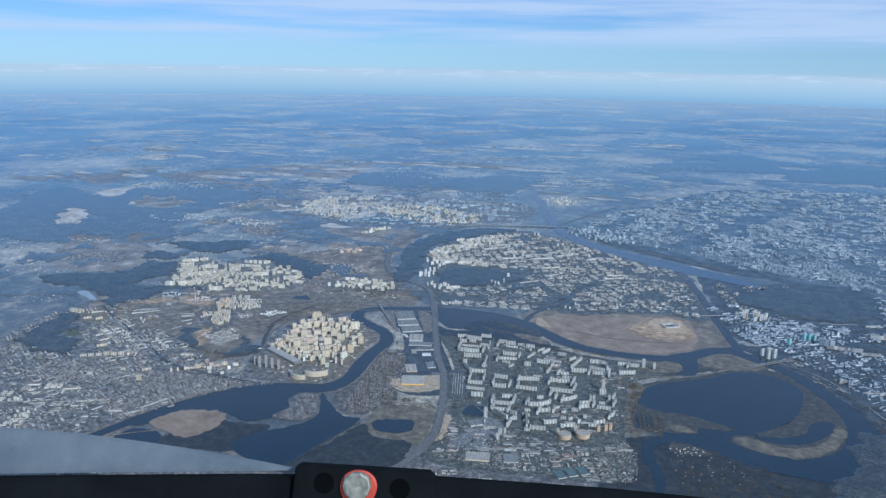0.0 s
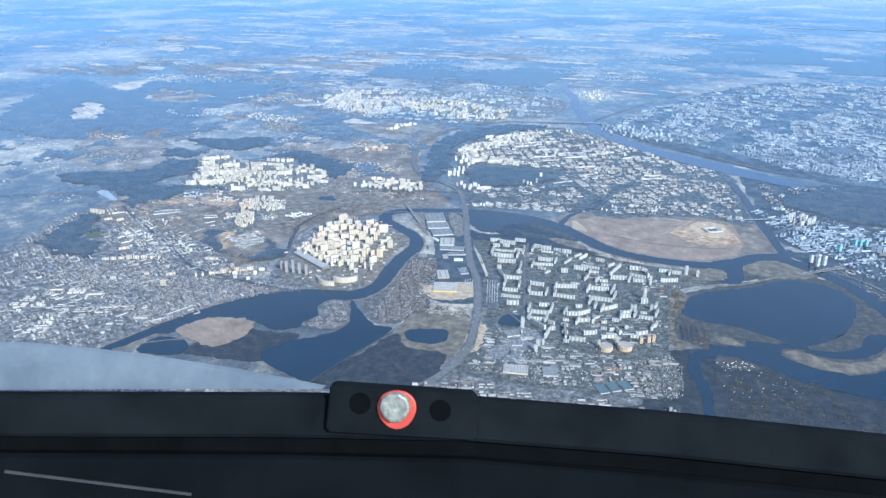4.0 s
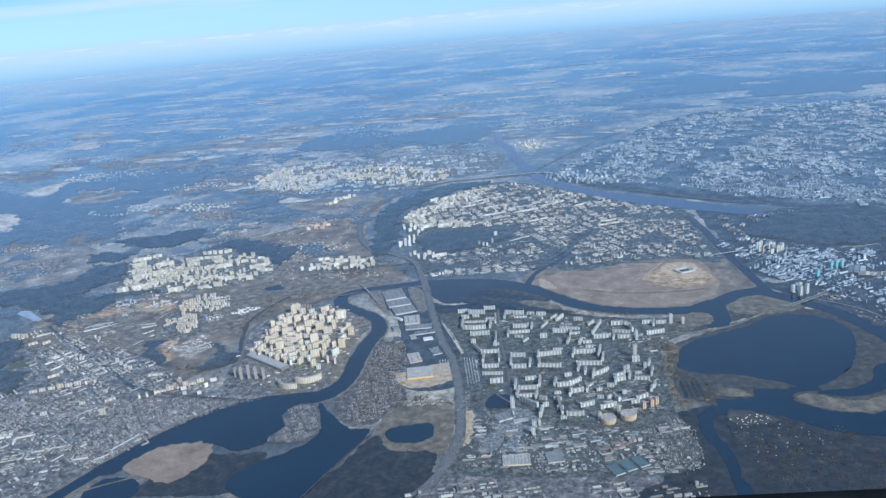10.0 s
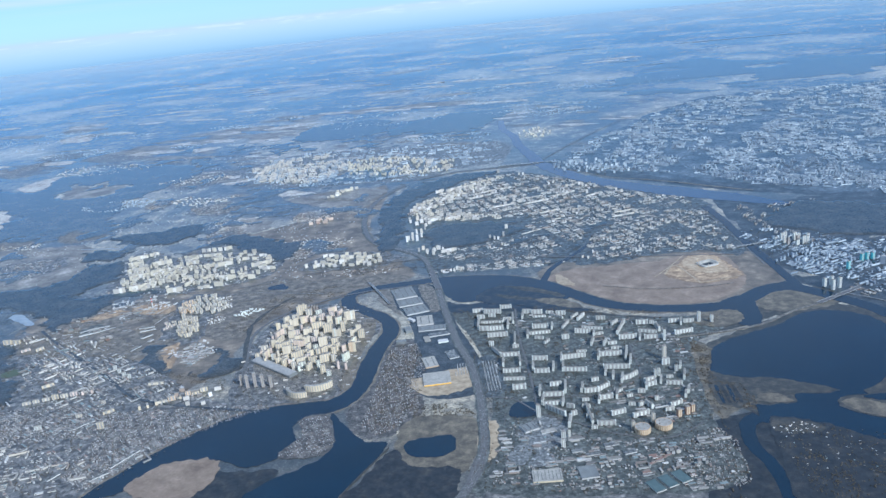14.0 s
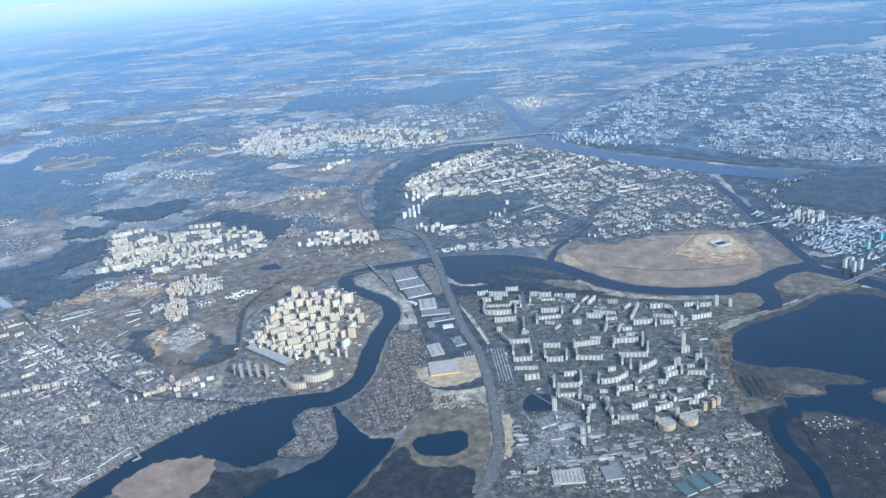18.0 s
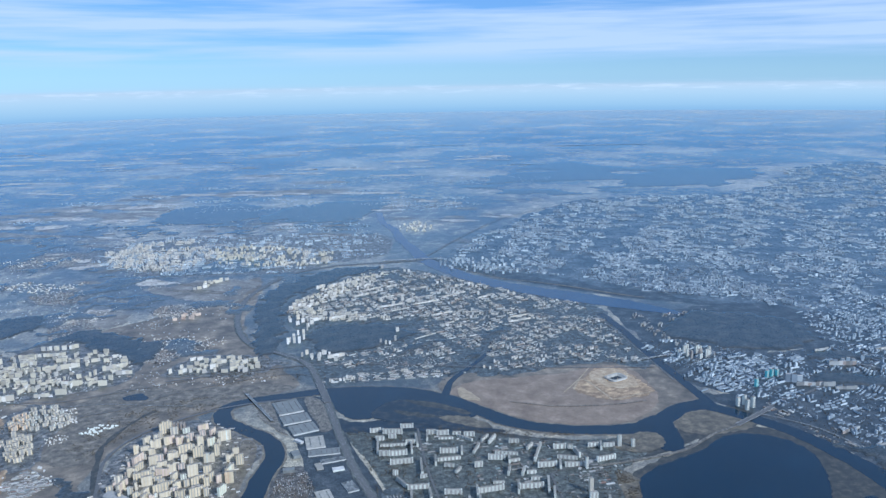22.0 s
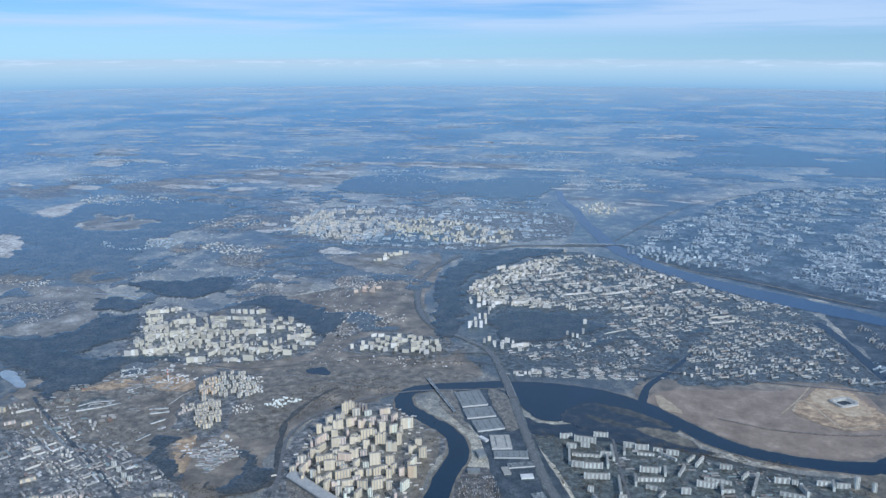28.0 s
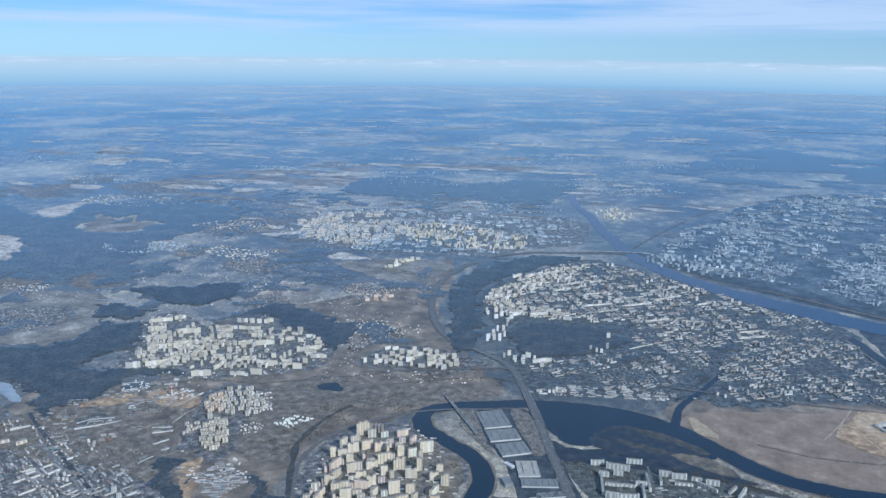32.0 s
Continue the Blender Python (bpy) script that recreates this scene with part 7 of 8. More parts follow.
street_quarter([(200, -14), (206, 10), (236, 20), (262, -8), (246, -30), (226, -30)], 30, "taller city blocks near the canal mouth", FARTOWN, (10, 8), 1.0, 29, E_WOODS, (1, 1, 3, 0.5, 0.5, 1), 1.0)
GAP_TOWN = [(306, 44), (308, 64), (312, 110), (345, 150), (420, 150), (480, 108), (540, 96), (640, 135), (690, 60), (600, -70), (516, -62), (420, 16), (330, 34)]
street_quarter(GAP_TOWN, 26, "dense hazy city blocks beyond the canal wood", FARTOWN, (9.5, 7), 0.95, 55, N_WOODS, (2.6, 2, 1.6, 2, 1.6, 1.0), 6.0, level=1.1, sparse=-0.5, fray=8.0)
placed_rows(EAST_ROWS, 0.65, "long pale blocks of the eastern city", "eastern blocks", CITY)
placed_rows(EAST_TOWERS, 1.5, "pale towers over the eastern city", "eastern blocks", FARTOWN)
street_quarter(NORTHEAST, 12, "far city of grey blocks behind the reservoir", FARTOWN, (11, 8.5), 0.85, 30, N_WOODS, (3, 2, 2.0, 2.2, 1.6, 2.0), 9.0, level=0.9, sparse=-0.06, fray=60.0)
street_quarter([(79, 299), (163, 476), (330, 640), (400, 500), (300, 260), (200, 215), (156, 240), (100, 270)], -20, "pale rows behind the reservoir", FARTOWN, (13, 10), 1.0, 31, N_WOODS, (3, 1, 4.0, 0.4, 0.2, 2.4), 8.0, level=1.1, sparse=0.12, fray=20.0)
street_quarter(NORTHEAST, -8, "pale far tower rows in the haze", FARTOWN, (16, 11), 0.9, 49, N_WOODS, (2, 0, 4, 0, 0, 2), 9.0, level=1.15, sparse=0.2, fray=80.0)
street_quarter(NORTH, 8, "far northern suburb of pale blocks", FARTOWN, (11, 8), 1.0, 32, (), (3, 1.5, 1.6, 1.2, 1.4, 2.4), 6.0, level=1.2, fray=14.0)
street_quarter([(-252, 335), (-242, 396), (-173, 420), (-134, 342), (-163, 268), (-204, 292)], 6, "white far-off tower blocks in rows", BRIGHT, (10, 7), 1.0, 33, (), (2, 0.5, 6, 0.3, 0.2, 1.5), 4.0, level=1.6, fray=10.0)
street_quarter([(-76, 293), (-60, 357), (-31, 345), (-26, 306), (-53, 275)], 6, "cream far-off tower blocks in rows", BRIGHT, (10, 7), 1.0, 34, (), (2, 0.5, 6, 0.3, 0.2, 1.5), 3.0, level=1.6)
HILL_SLABS = [(-207.5, 1.9, 7.4, 22, 3.1), (-196.4, 7.6, 13, 33, 3.1), (-192.6, 16.5, 11.2, 48, 2.2), (-167.9, -1, 9.9, 19, 3.2), (-208.8, 29, 10.1, 20, 3.2), (-216.2, 42.2, 10.4, 21, 2.9), (-223.6, 54.1, 9.3, 23, 3.2), (-229.3, 70.4, 12.9, 30, 2.5), (-195.5, 36.5, 13, 21, 3.2), (-203.4, 55, 13, 22, 3.2), (-220.6, 77.1, 6.7, 40, 2.2), (-185.6, 66.6, 13, 6, 2.2), (-171.4, 68, 13, 6, 2.2), (-180.4, 53.4, 9.4, -2, 2.9), (-163.7, 44.5, 8.1, 23, 2.7), (-153.6, 46.2, 9.7, 21, 3), (-141.8, 56.2, 5.1, 32, 2.3), (-126, 43, 13, 27, 2.9)]
HILL_SLABS_MORE = [(-117.5, 34, 8.9, 10, 2.2), (-141.2, 18.1, 9.6, 5, 3.2), (-130.8, 22.5, 5.3, 19, 3), (-141.5, 6.4, 5.8, 2, 3), (-163.4, 12.1, 9.1, 74, 2.6), (-150.4, 3.6, 7.6, 10, 2.1), (-153, 24.2, 7.8, 23, 2.2), (-183.4, 25.8, 13, 87, 3.2)]
HILL_TOWERS = [(-182.8, 78.6, 2.5, 11, 2.7), (-179.2, 79.2, 2.9, 10, 2.9), (-174.6, 78.8, 2.9, 10, 2.9), (-170.3, 79.6, 2.8, 10, 2.9), (-166, 80.4, 2.9, 10, 2.9), (-164, 83, 2.5, 11, 2.6), (-124.4, 17.2, 2.7, 10, 3.4), (-122.2, 17.6, 2.2, 10, 3.1), (-181.7, 35.6, 3, 9, 3.3), (-177.2, 33.6, 2.6, 9, 3.4), (-123, 50.6, 4.1, 10, 3.4), (-135.2, 55.3, 3.1, 11, 2.5), (-167.9, 32.4, 2.6, 11, 3.3), (-206.4, 28.5, 2.5, 9, 3.4)]
LONG_ROWS = [(33, 156.6, 22, 25, 1.2), (59, 162.5, 22, 28, 1.2), (80.8, 181.8, 22, 37, 1.2), (32.8, 181.7, 18.1, 28, 1.2), (54.6, 176.4, 22, 27, 0.9), (67.6, 190.6, 12, 38, 0.9), (12.4, 188.2, 22, 34, 1.4), (16, 201.6, 19.5, 33, 1.5), (32.6, 210.6, 10.4, 37, 1.5), (55.4, 203.8, 14.2, 28, 1.2), (36.8, 144.6, 22, 29, 0.9), (69.6, 133.5, 17.1, 29, 1.1), (89.3, 135.8, 17.8, -1, 0.9), (103.4, 173.6, 12.5, 35, 1.2), (-2.2, 225.6, 22, 48, 1.5), (121.9, 113.4, 17.6, 23, 1.1), (124, 123.8, 16.4, 21, 1.1), (56.8, 85.9, 17, 37, 0.6)]
PARK_EDGE = [(-23.7, 126.1, 4.5, 10, 2), (-17.6, 126, 6.2, 32, 2.2), (-3.7, 128.4, 11.6, 22, 2.6), (6.9, 127.8, 4.9, 11, 2.2), (14.2, 123.8, 5.5, -2, 2), (2.4, 51.8, 10.8, 24, 2.2), (-24.2, 212.6, 9.5, 52, 2.5), (-12.6, 216.2, 17, 45, 2.5)]
PENINSULA_TOWERS = [(22.8, 273.4, 2.3, 10, 3.1), (42.5, 258.4, 1.8, 9, 2.7), (46.1, 257.2, 1.8, 9, 2.7), (69.2, 213.2, 1.7, 10, 2.9), (72.9, 220, 1.7, 10, 2.6), (83.8, 203.6, 2.1, 8, 2.9), (94.3, 208.4, 1.6, 11, 2.9), (97.1, 204.5, 1.6, 7, 2.5), (99.5, 200.6, 1.6, 11, 2.5), (99.4, 180.8, 1.5, 11, 3.1), (122.6, 182.2, 1.5, 8, 2.8), (126.4, 177.6, 2, 9, 2.4), (34.8, 160.2, 2.3, 10, 2.6), (41.4, 169.4, 2.3, 10, 3), (25, 170.6, 1.9, 9, 2.7), (13.8, 205, 2.1, 11, 2.9), (-11.4, 175.4, 1.6, 11, 3.6), (38.6, 95.7, 2.1, 11, 3.6)]
PENINSULA_TOWERS_MORE = [(37.5, 78.6, 1.4, 8, 3.5)]
PENINSULA_TOWERS_LOW = [(28.3, 75.1, 1.4, 8, 2.5), (31.6, 72.8, 1.3, 9, 2.5), (34.2, 72.4, 1.3, 13, 2.1), (96, 33.3, 0.9, 6, 2.3), (92.6, 24.6, 1.1, 10, 1.7), (89.4, 27, 1.1, 10, 1.7), (8, 13.6, 1.4, 12, 1.7), (10, 13.9, 1.2, 9, 1.7), (-12.4, 52.3, 2, 11, 2.6), (-8, 51.2, 1.9, 9, 2.6), (-6.1, 57, 1.6, 7, 3), (-7.8, 132.5, 1.8, 13, 3.4), (51, 56.3, 1.5, 8, 1.2), (54, 53.4, 1.5, 11, 1.2), (57.2, 51.4, 1.5, 8, 1.2), (62.4, 54.8, 1.5, 11, 1.2), (66.8, 57.4, 1.6, 11, 1.2), (71, 54.6, 1.5, 11, 1.2)]
placed_rows(HILL_SLABS, 0.9, "long cream slab blocks of the hill housing", "hill housing", HILL)
placed_rows(HILL_SLABS_MORE, 0.9, "cream slab blocks along the hill's foot", "hill housing", HILL)
placed_rows(HILL_TOWERS, 1.0, "cream tower blocks of the hill housing", "hill housing", HILL)
placed_rows(LONG_ROWS, 0.65, "long pale rows of blocks on the peninsula", "peninsula blocks", BRIGHT)
placed_rows(PARK_EDGE, 0.9, "white blocks along the park wood", "peninsula blocks", BRIGHT)
placed_rows(PENINSULA_TOWERS, 1.0, "white towers over the peninsula's blocks", "peninsula blocks", BRIGHT)
placed_rows(PENINSULA_TOWERS_MORE, 1.0, "white tower at the park's end", "peninsula blocks", BRIGHT)
placed_rows(PENINSULA_TOWERS_LOW, 0.9, "white tower blocks round the park and the ravine", "peninsula blocks", BRIGHT)
L_WOOD = [(-240, -79), (-228, -74), (-208, -98), (-200, -112), (-194, -116), (-185, -138), (-193, -143), (-232, -132)]
street_quarter(LEFT, -38, "low old-town houses and sheds between streets", None, (8, 6), 1.0, 35, (L_WOOD,), (1.4, 1.2, 0.15, 4.0, 2.4, 1.0), 3.0, level=0.9)
street_quarter([(-245, -76), (-213, -55), (-170, -80), (-128, -108), (-112, -140), (-150, -150), (-200, -110)], -38, "pale works and blocks along the railway", BRIGHT, (12, 8), 1.2, 51, (L_WOOD,), (1.5, 1, 0.6, 4, 0.3, 2.0), 2.0, sparse=-0.1)
street_quarter([(-200, -98), (-196, -86), (-150, -110), (-120, -128), (-128, -140), (-160, -128)], -35, "cream old-town blocks beside the railway", BRIGHT, (9, 7), 1.0, 36, (L_WOOD,), (3, 2, 1.0, 2.0, 0.6, 2.0), 1.5)
street_quarter([(-185, -205), (-180, -180), (-150, -172), (-110, -200), (-120, -228), (-160, -230)], 16, "cream factory-town blocks in rows", BRIGHT, (10, 7), 1.1, 37, (), (3, 1, 0.8, 3.0, 0.6, 2.5), 1.5)
street_quarter([(-218, -55.7), (-198.5, -34.2), (-199, -21.7), (-185.8, -2), (-157.8, -22.6), (-152, -39), (-157, -54), (-168, -61.5), (-186, -60)], 28, "pale sheds and yards on the building site", CITY, (8, 5.4), 1.0, 38, (), (0, 0.4, 0.05, 2.4, 0.4, 2.4), 1.0, sparse=-0.1)
street_quarter([(48, -168), (60, -164), (84, -176), (118, -180), (132, -170), (138, -208), (90, -211), (48, -206)], 14, "small works and garages south of the slabs", CITY, (6.5, 4.5), 1.0, 39, ([(51, -192), (57, -179), (70, -188), (60, -196)], [(98, -210), (102, -201), (114, -197), (118, -204), (106, -212)], [(53, -172), (60, -163), (66, -170), (61, -177)]), (0.2, 0.5, 0.05, 3.0, 2.2, 0.6), 0.6)
street_quarter([(-126, -92), (-120, -79), (-104, -90), (-111, -107)], 20, "long pale sheds in a compound by the wood", CITY, (5, 2.6), 0.7, 67, (), (0, 0, 0, 4, 0.5, 0.5), 0.3, sparse=-2, fray=0.2)
for x, y, l, ang, h, mat, word in ((-234.9, -71.9, 4.6, 7, 2.6, CREAM, "cream"), (-229.4, -71.8, 4.4, -2, 2.4, CREAM, "cream"), (-216.6, -82.4, 4.6, 40, 1.6, PINK, "pinkish"), (-208.6, -81.6, 4.2, 50, 1.7, CREAM, "cream"), (-176.3, -124.1, 5.6, 45, 1.5, CREAM, "cream"), (-119.2, -124.5, 7.2, 10, 1.3, WARM, "off-white"), (-129.3, -150.4, 4.8, 40, 1.4, CREAM, "cream"), (-125.5, -163.6, 2.6, 15, 3.2, CREAM, "cream"), (-149.8, -107.6, 1.7, 10, 2.4, WHITE, "white"), (-145.5, -111.2, 1.6, 10, 2.4, WHITE, "white"), (-140.6, -115.4, 1.6, 10, 2.4, WHITE, "white"), (-137.3, -116.8, 1.6, 10, 2.2, WHITE, "white"), (-155.4, -163.6, 2.7, 20, 1.8, WHITE, "white"), (-136.6, -142, 1.9, 20, 1.6, WARM, "off-white"), (-141.8, -153.7, 2.4, 20, 1.6, WARM, "off-white")):
    apartment(x, y, l, 1.0, h, ang, mat, word + " apartment block in the old town", "old-town blocks", 2, 1)
for x, y, l, ang, h in ((-101.4, -187.4, 14, 64, 0.54), (-106, -199.4, 7.4, 48, 0.54), (-125.2, -199.6, 5.6, 65, 0.54), (-136.6, -193.6, 5.7, 38, 0.54), (-186.4, -91.0, 33, -37, 0.9), (-158.7, -56.3, 8.4, 18, 0.5), (-156.3, -60, 8.6, 25, 0.6), (-192.1, -63.6, 7.2, 34, 0.9), (-185.2, -58.4, 9.9, 39, 0.6), (-151.2, -83.6, 7.3, 67, 0.5), (-147.6, -74.1, 3.4, 60, 0.5), (-158.6, -107.4, 8.1, 56, 0.4), (-218.3, -68.5, 6.4, 44, 0.8), (-152.6, -68.5, 6.9, 51, 0.55), (-195.8, -58, 6.1, 53, 0.55), (-189.1, -53.8, 10.5, 21, 0.55), (-197, -15.6, 10.4, 30, 0.55), (-137.6, -163.4, 5.2, 52, 0.45), (-134.2, -159, 5.5, 41, 0.45)):
    hall((x, y), l, 1.3, h, ang, "long pale shed of the old-town works", roof=YARD, wall=PALE)
scatter("cottages", [(-137.7, -13.7), (-125.7, -12.7), (-117.2, -32.0), (-126.7, -37.3)], 110, "white new row houses in the meadow", "cottages", (0.5, 1.2), (0.3, 0.5), BRIGHT, (20, 30, -60), True, clump=-2)
scatter("cottages", [(-122.4, -56.5), (-126.2, -47.0), (-118.1, -41.8), (-113.7, -50.9)], 34, "small white houses in the meadow", "cottages", (0.4, 0.9), (0.25, 0.4), BRIGHT, (20, 30, -60), True, clump=-2)
for region, n in (([(-470, -60), (-470, 520), (-60, 560), (20, 420), (-20, 280), (-70, 150), (-60, 60), (-90, 10), (-240, -60)], 2600),):
    scatter("suburb", region, n, "villages and farm sheds among fields", "suburb", (0.35, 1.3), (0.2, 0.5), CITY, (0, 12, -78), clump=0.24, keep=(BIGWOOD,))


def car_rows(pts, turn, gap, label, fill=0.6, seed=3):
    """Parked cars in rows, past counting."""
    rnd = random.Random(seed)
    xs, ys = [p[0] for p in pts], [p[1] for p in pts]
    cx, cy = sum(xs) / len(xs), sum(ys) / len(ys)
    c, s = math.cos(radians(turn)), math.sin(radians(turn))
    boxes = []
    for i in range(-90, 91):
        for j in range(-40, 41):
            u, v = i * 0.16, j * gap
            x, y = cx + u * c - v * s, cy + u * s + v * c
            if rnd.random() < fill and inside(x, y, pts):
                boxes.append((x, y, 0.05, 0.13, 0.44, 0.09, radians(turn)))
    tagged(new("parked_cars", box_mesh("parked_cars", boxes, CITYROOF, CITY)), label, "cars", kind="stuff")


lane = [(v.x, v.y) for v in smooth_line([(30, -250), (35, -222), (42, -199), (43, -180), (41, -161), (38, -141), (32, -114), (22, -86), (11, -45), (0, -1), (-13, 40), (-30, 59), (-53, 78)], 40)]
traffic = random.Random(9)
boxes = []
for k in range(len(lane) - 1):
    for off in (-1.25, -0.85, -0.45, 0.45, 0.85, 1.25):
        if traffic.random() < 0.3:
            boxes.append((lane[k][0] + off, lane[k][1] + traffic.uniform(-.4, .4), 0.13, 0.1, traffic.choice((0.22, 0.22, 0.5)), 0.09, math.atan2(lane[k + 1][1] - lane[k][1], lane[k + 1][0] - lane[k][0]) - 1.57))
tagged(new("road_traffic", box_mesh("road_traffic", boxes, CITY, CITY)), "cars and lorries standing on the motorway", "cars", kind="stuff")
car_rows([(36.6, -110), (43.0, -110), (47.8, -136.6), (41.4, -140.6)], 100, 1.3, "rows of parked cars beside the ring road", 0.7, 3)
car_rows([(24.3, -112.9), (32.0, -111.6), (33.4, -122.6), (26, -124.4)], 100, 1.3, "rows of parked cars beside the store", 0.7, 4)
car_rows([(-4, -12), (0, -12), (11, -44), (6, -46)], 108, 0.8, "rows of parked cars by the halls", 0.5, 5)
scatter("parked_cars", STROG, 1700, "parked cars between the slab blocks", "cars", (0.12, 0.24), (0.07, 0.1), CITYROOF, (10, 15, -75, 100), keep=(TOWN_POND,), clump=-1)
scatter("parked_cars", PAV, 900, "parked cars between the towers", "cars", (0.12, 0.24), (0.07, 0.1), CITY, (24, -66), clump=-1)

villages = random.Random(31)
for k in range(46):
    x, y = villages.uniform(-700, 700), villages.uniform(520, 1300)
    a, b = villages.uniform(14, 46), villages.uniform(6, 16)
    if inside(x, y, DARKFAR):
        continue
    scatter("suburb", [(x - a, y), (x - a * .4, y + b), (x + a * .5, y + b * .8), (x + a, y), (x + a * .3, y - b), (x - a * .6, y - b * .7)], villages.randint(40, 110), "small pale far-off village", "suburb", (0.6, 2.0), (0.3, 0.6), FARTOWN, (0, 12, -78), clump=-2)
patch("sports_ground", [(-212.6, -110), (-208, -104.5), (-202, -109), (-206.6, -113.5)], 0.07, TURF, "green football pitch in the old town", "sports ground", 0.4)
# countless small houses and low blocks
gardens([(-9, -150), (-10, -120), (-10, -94), (2, -88), (11, -112), (10, -128), (13, -152), (6, -168), (-1, -173), (-9, -165)], 18, "dense garden cottages with grey, brown and white roofs", 61)
gardens([(-38, -187), (-32, -172), (-37, -161), (-26, -156), (-17, -178), (-21, -187)], 30, "cottages on the garden island", 62)
gardens([(-124, -150), (-84, -148), (-60, -146), (-52, -150), (-70, -160), (-94, -186), (-106, -208), (-122, -200)], 40, "dense riverside cottages among bare trees", 63)
gardens([(-190, -150), (-160, -140), (-124, -150), (-122, -170), (-160, -176), (-190, -170)], -35, "old-town cottages between the works", 64, 0.55)
gardens([(116, -181), (131, -170), (136, -180), (136, -206), (116, -210)], 10, "small pale sheds and garages by the channel", 65, 0.6)
street_quarter([(38, -216), (136, -216), (124, -326), (-50, -326), (-110, -254), (0, -244)], 14, "southern suburb of low blocks and sheds", CITY, (8, 6), 1.0, 68, (), (2, 2, 0.4, 2, 2, 1), 1.5)
trees("trees", [(38, -214), (138, -216), (126, -330), (-58, -330), (-118, -252), (0, -242)], 2400, "bare trees in the southern suburb")
scatter("cottages", [(148.5, -172), (160, -167.5), (166, -170), (166, -176), (155, -178)], 34, "small pale huts and boats at the island's tip", "cottages", (0.3, 0.7), (0.15, 0.3), BRIGHT, (20, -60), True, clump=-2)
scatter("cottages", [(150, -178), (170, -176), (186, -184), (180, -200), (152, -200)], 40, "scattered grey huts on the wooded island", "cottages", (0.3, 0.6), (0.15, 0.28), CITYROOF, (20, -60), True, clump=-0.2)
CHANNEL = [(134, -158), (151, -158), (153, -205), (152, -250), (138, -250), (136, -200)]
scatter("cottages", [(-102, -46), (-96, -36), (-108, -34), (-112, -44)], 50, "white row houses in the meadow", "cottages", (0.6, 1.2), (0.3, 0.45), WHITE, (20, 30), True)
scatter("low_buildings", PAV, 120, "low schools and garages between the towers", "low buildings", (0.5, 2.2), (0.2, 0.5), MIXED, (15, 24))
street_quarter([(30, -58), (56, -54), (92, -66), (121, -72), (146, -70), (134, -98), (130, -129), (126, -165), (84, -176), (50, -160), (46, -108)], 12, "low schools, wings and shops in the courts of the slabs", CITYROOF, (8, 6), 1.0, 66, (TOWN_POND,), (0.2, 0.4, 0.0, 1.4, 0.5, 2.4), 0.8, level=0.55,
               sparse=0.02, avoid=[q[:4] for q in SLABS + WINGS + MORE_WINGS])
for (x0, y0), (x1, y1), n, mats in (((-117.3, -148.9), (-90, -131.5), 9, (CREAM, ORANGE, CREAM, WARM)), ((-178, -142), (-147, -129.5), 8, (WARM, WARM, CREAM, PINK))):
    for k in range(n):
        u = (k + 0.5) / n
        apartment(x0 + (x1 - x0) * u, y0 + (y1 - y0) * u + random.uniform(-.4, .4), math.hypot(x1 - x0, y1 - y0) / n * random.uniform(0.6, 0.9), 1.0, random.uniform(1.2, 2.4), math.degrees(math.atan2(y1 - y0, x1 - x0)) + random.choice((0, 0, 90)),
                  random.choice(mats), "cream and orange apartment block above the cottages", "old-town row", 2, 1)
patch("pavement", [(-232, -66), (-218, -36), (-199, -18), (-172, -14), (-158, -30), (-160, -60), (-148, -74), (-136, -72), (-128, -94), (-167, -94), (-209, -88)], 0.063, MEADOW, "grey-brown trodden ground of the works", "pavement", 5.0)
for pts, mat, label in (([(-184, -26.4), (-173.7, -18.8), (-156.7, -24.5), (-155.7, -35.4), (-170, -36.5)], SITE, "orange clay of the building site"), ([(-207, -45), (-195, -28.4), (-183.4, -32), (-192.2, -40.4)], SITE, "bare orange earth at the wood's edge"),
                        ([(-178.3, -45.9), (-164, -42), (-157, -54.8), (-168, -58.5)], BROWNLAND, "red-brown dug ground of the building site"), ([(-199, -57.8), (-193, -48.5), (-186.8, -53.8), (-192.7, -62.8)], COURT, "dark yard between the works"),
                        ([(-132.2, -92.8), (-134.2, -83.2), (-129.6, -78.2), (-125.3, -86.7), (-123.2, -98.3), (-124.4, -103)], SITE, "bare sand beside the scrub hollow")):
    patch("meadow", pts, 0.068, mat, label, "meadow", 1.6)
woodland("woodland", [(-146, -91), (-148, -79.5), (-138, -79), (-131, -90), (-124, -104), (-118, -113), (-126, -114.5), (-137.5, -104)], "dark scrub in a hollow below the village", 1.2, 0.4, even=0.8)
for (x0, y0), (x1, y1) in (((-170.4, -24.8), (-167.6, -15.6)), ((-163, -36), (-158.8, -23.6)), ((-156.4, -52), (-155.2, -42)), ((-155.2, -42), (-152.2, -33.4)), ((-186, -34), (-172, -29)), ((-198, -30), (-188, -22))):
    strip("track", [(x0, y0), ((x0 + x1) / 2 + 0.2, (y0 + y1) / 2), (x1, y1)], 0.6, 0.075, FIELD, "pale track across the building site", "track")
scatter("low_buildings", [(-196.8, -25.8), (-201, -16.9), (-194.5, -10.3), (-188.1, -14.6), (-185.1, -23.7)], 46, "pale depots and sheds at the wood's edge", "low buildings", (0.6, 2.4), (0.25, 0.5), BRIGHT, (30, -60), clump=-2)
scatter("low_buildings", [(-176, -30), (-174, -20), (-162, -14), (-156, -22), (-164, -30)], 26, "pale sheds round the boiler house", "low buildings", (0.6, 2.6), (0.25, 0.6), BRIGHT, (72, -18), clump=-2)


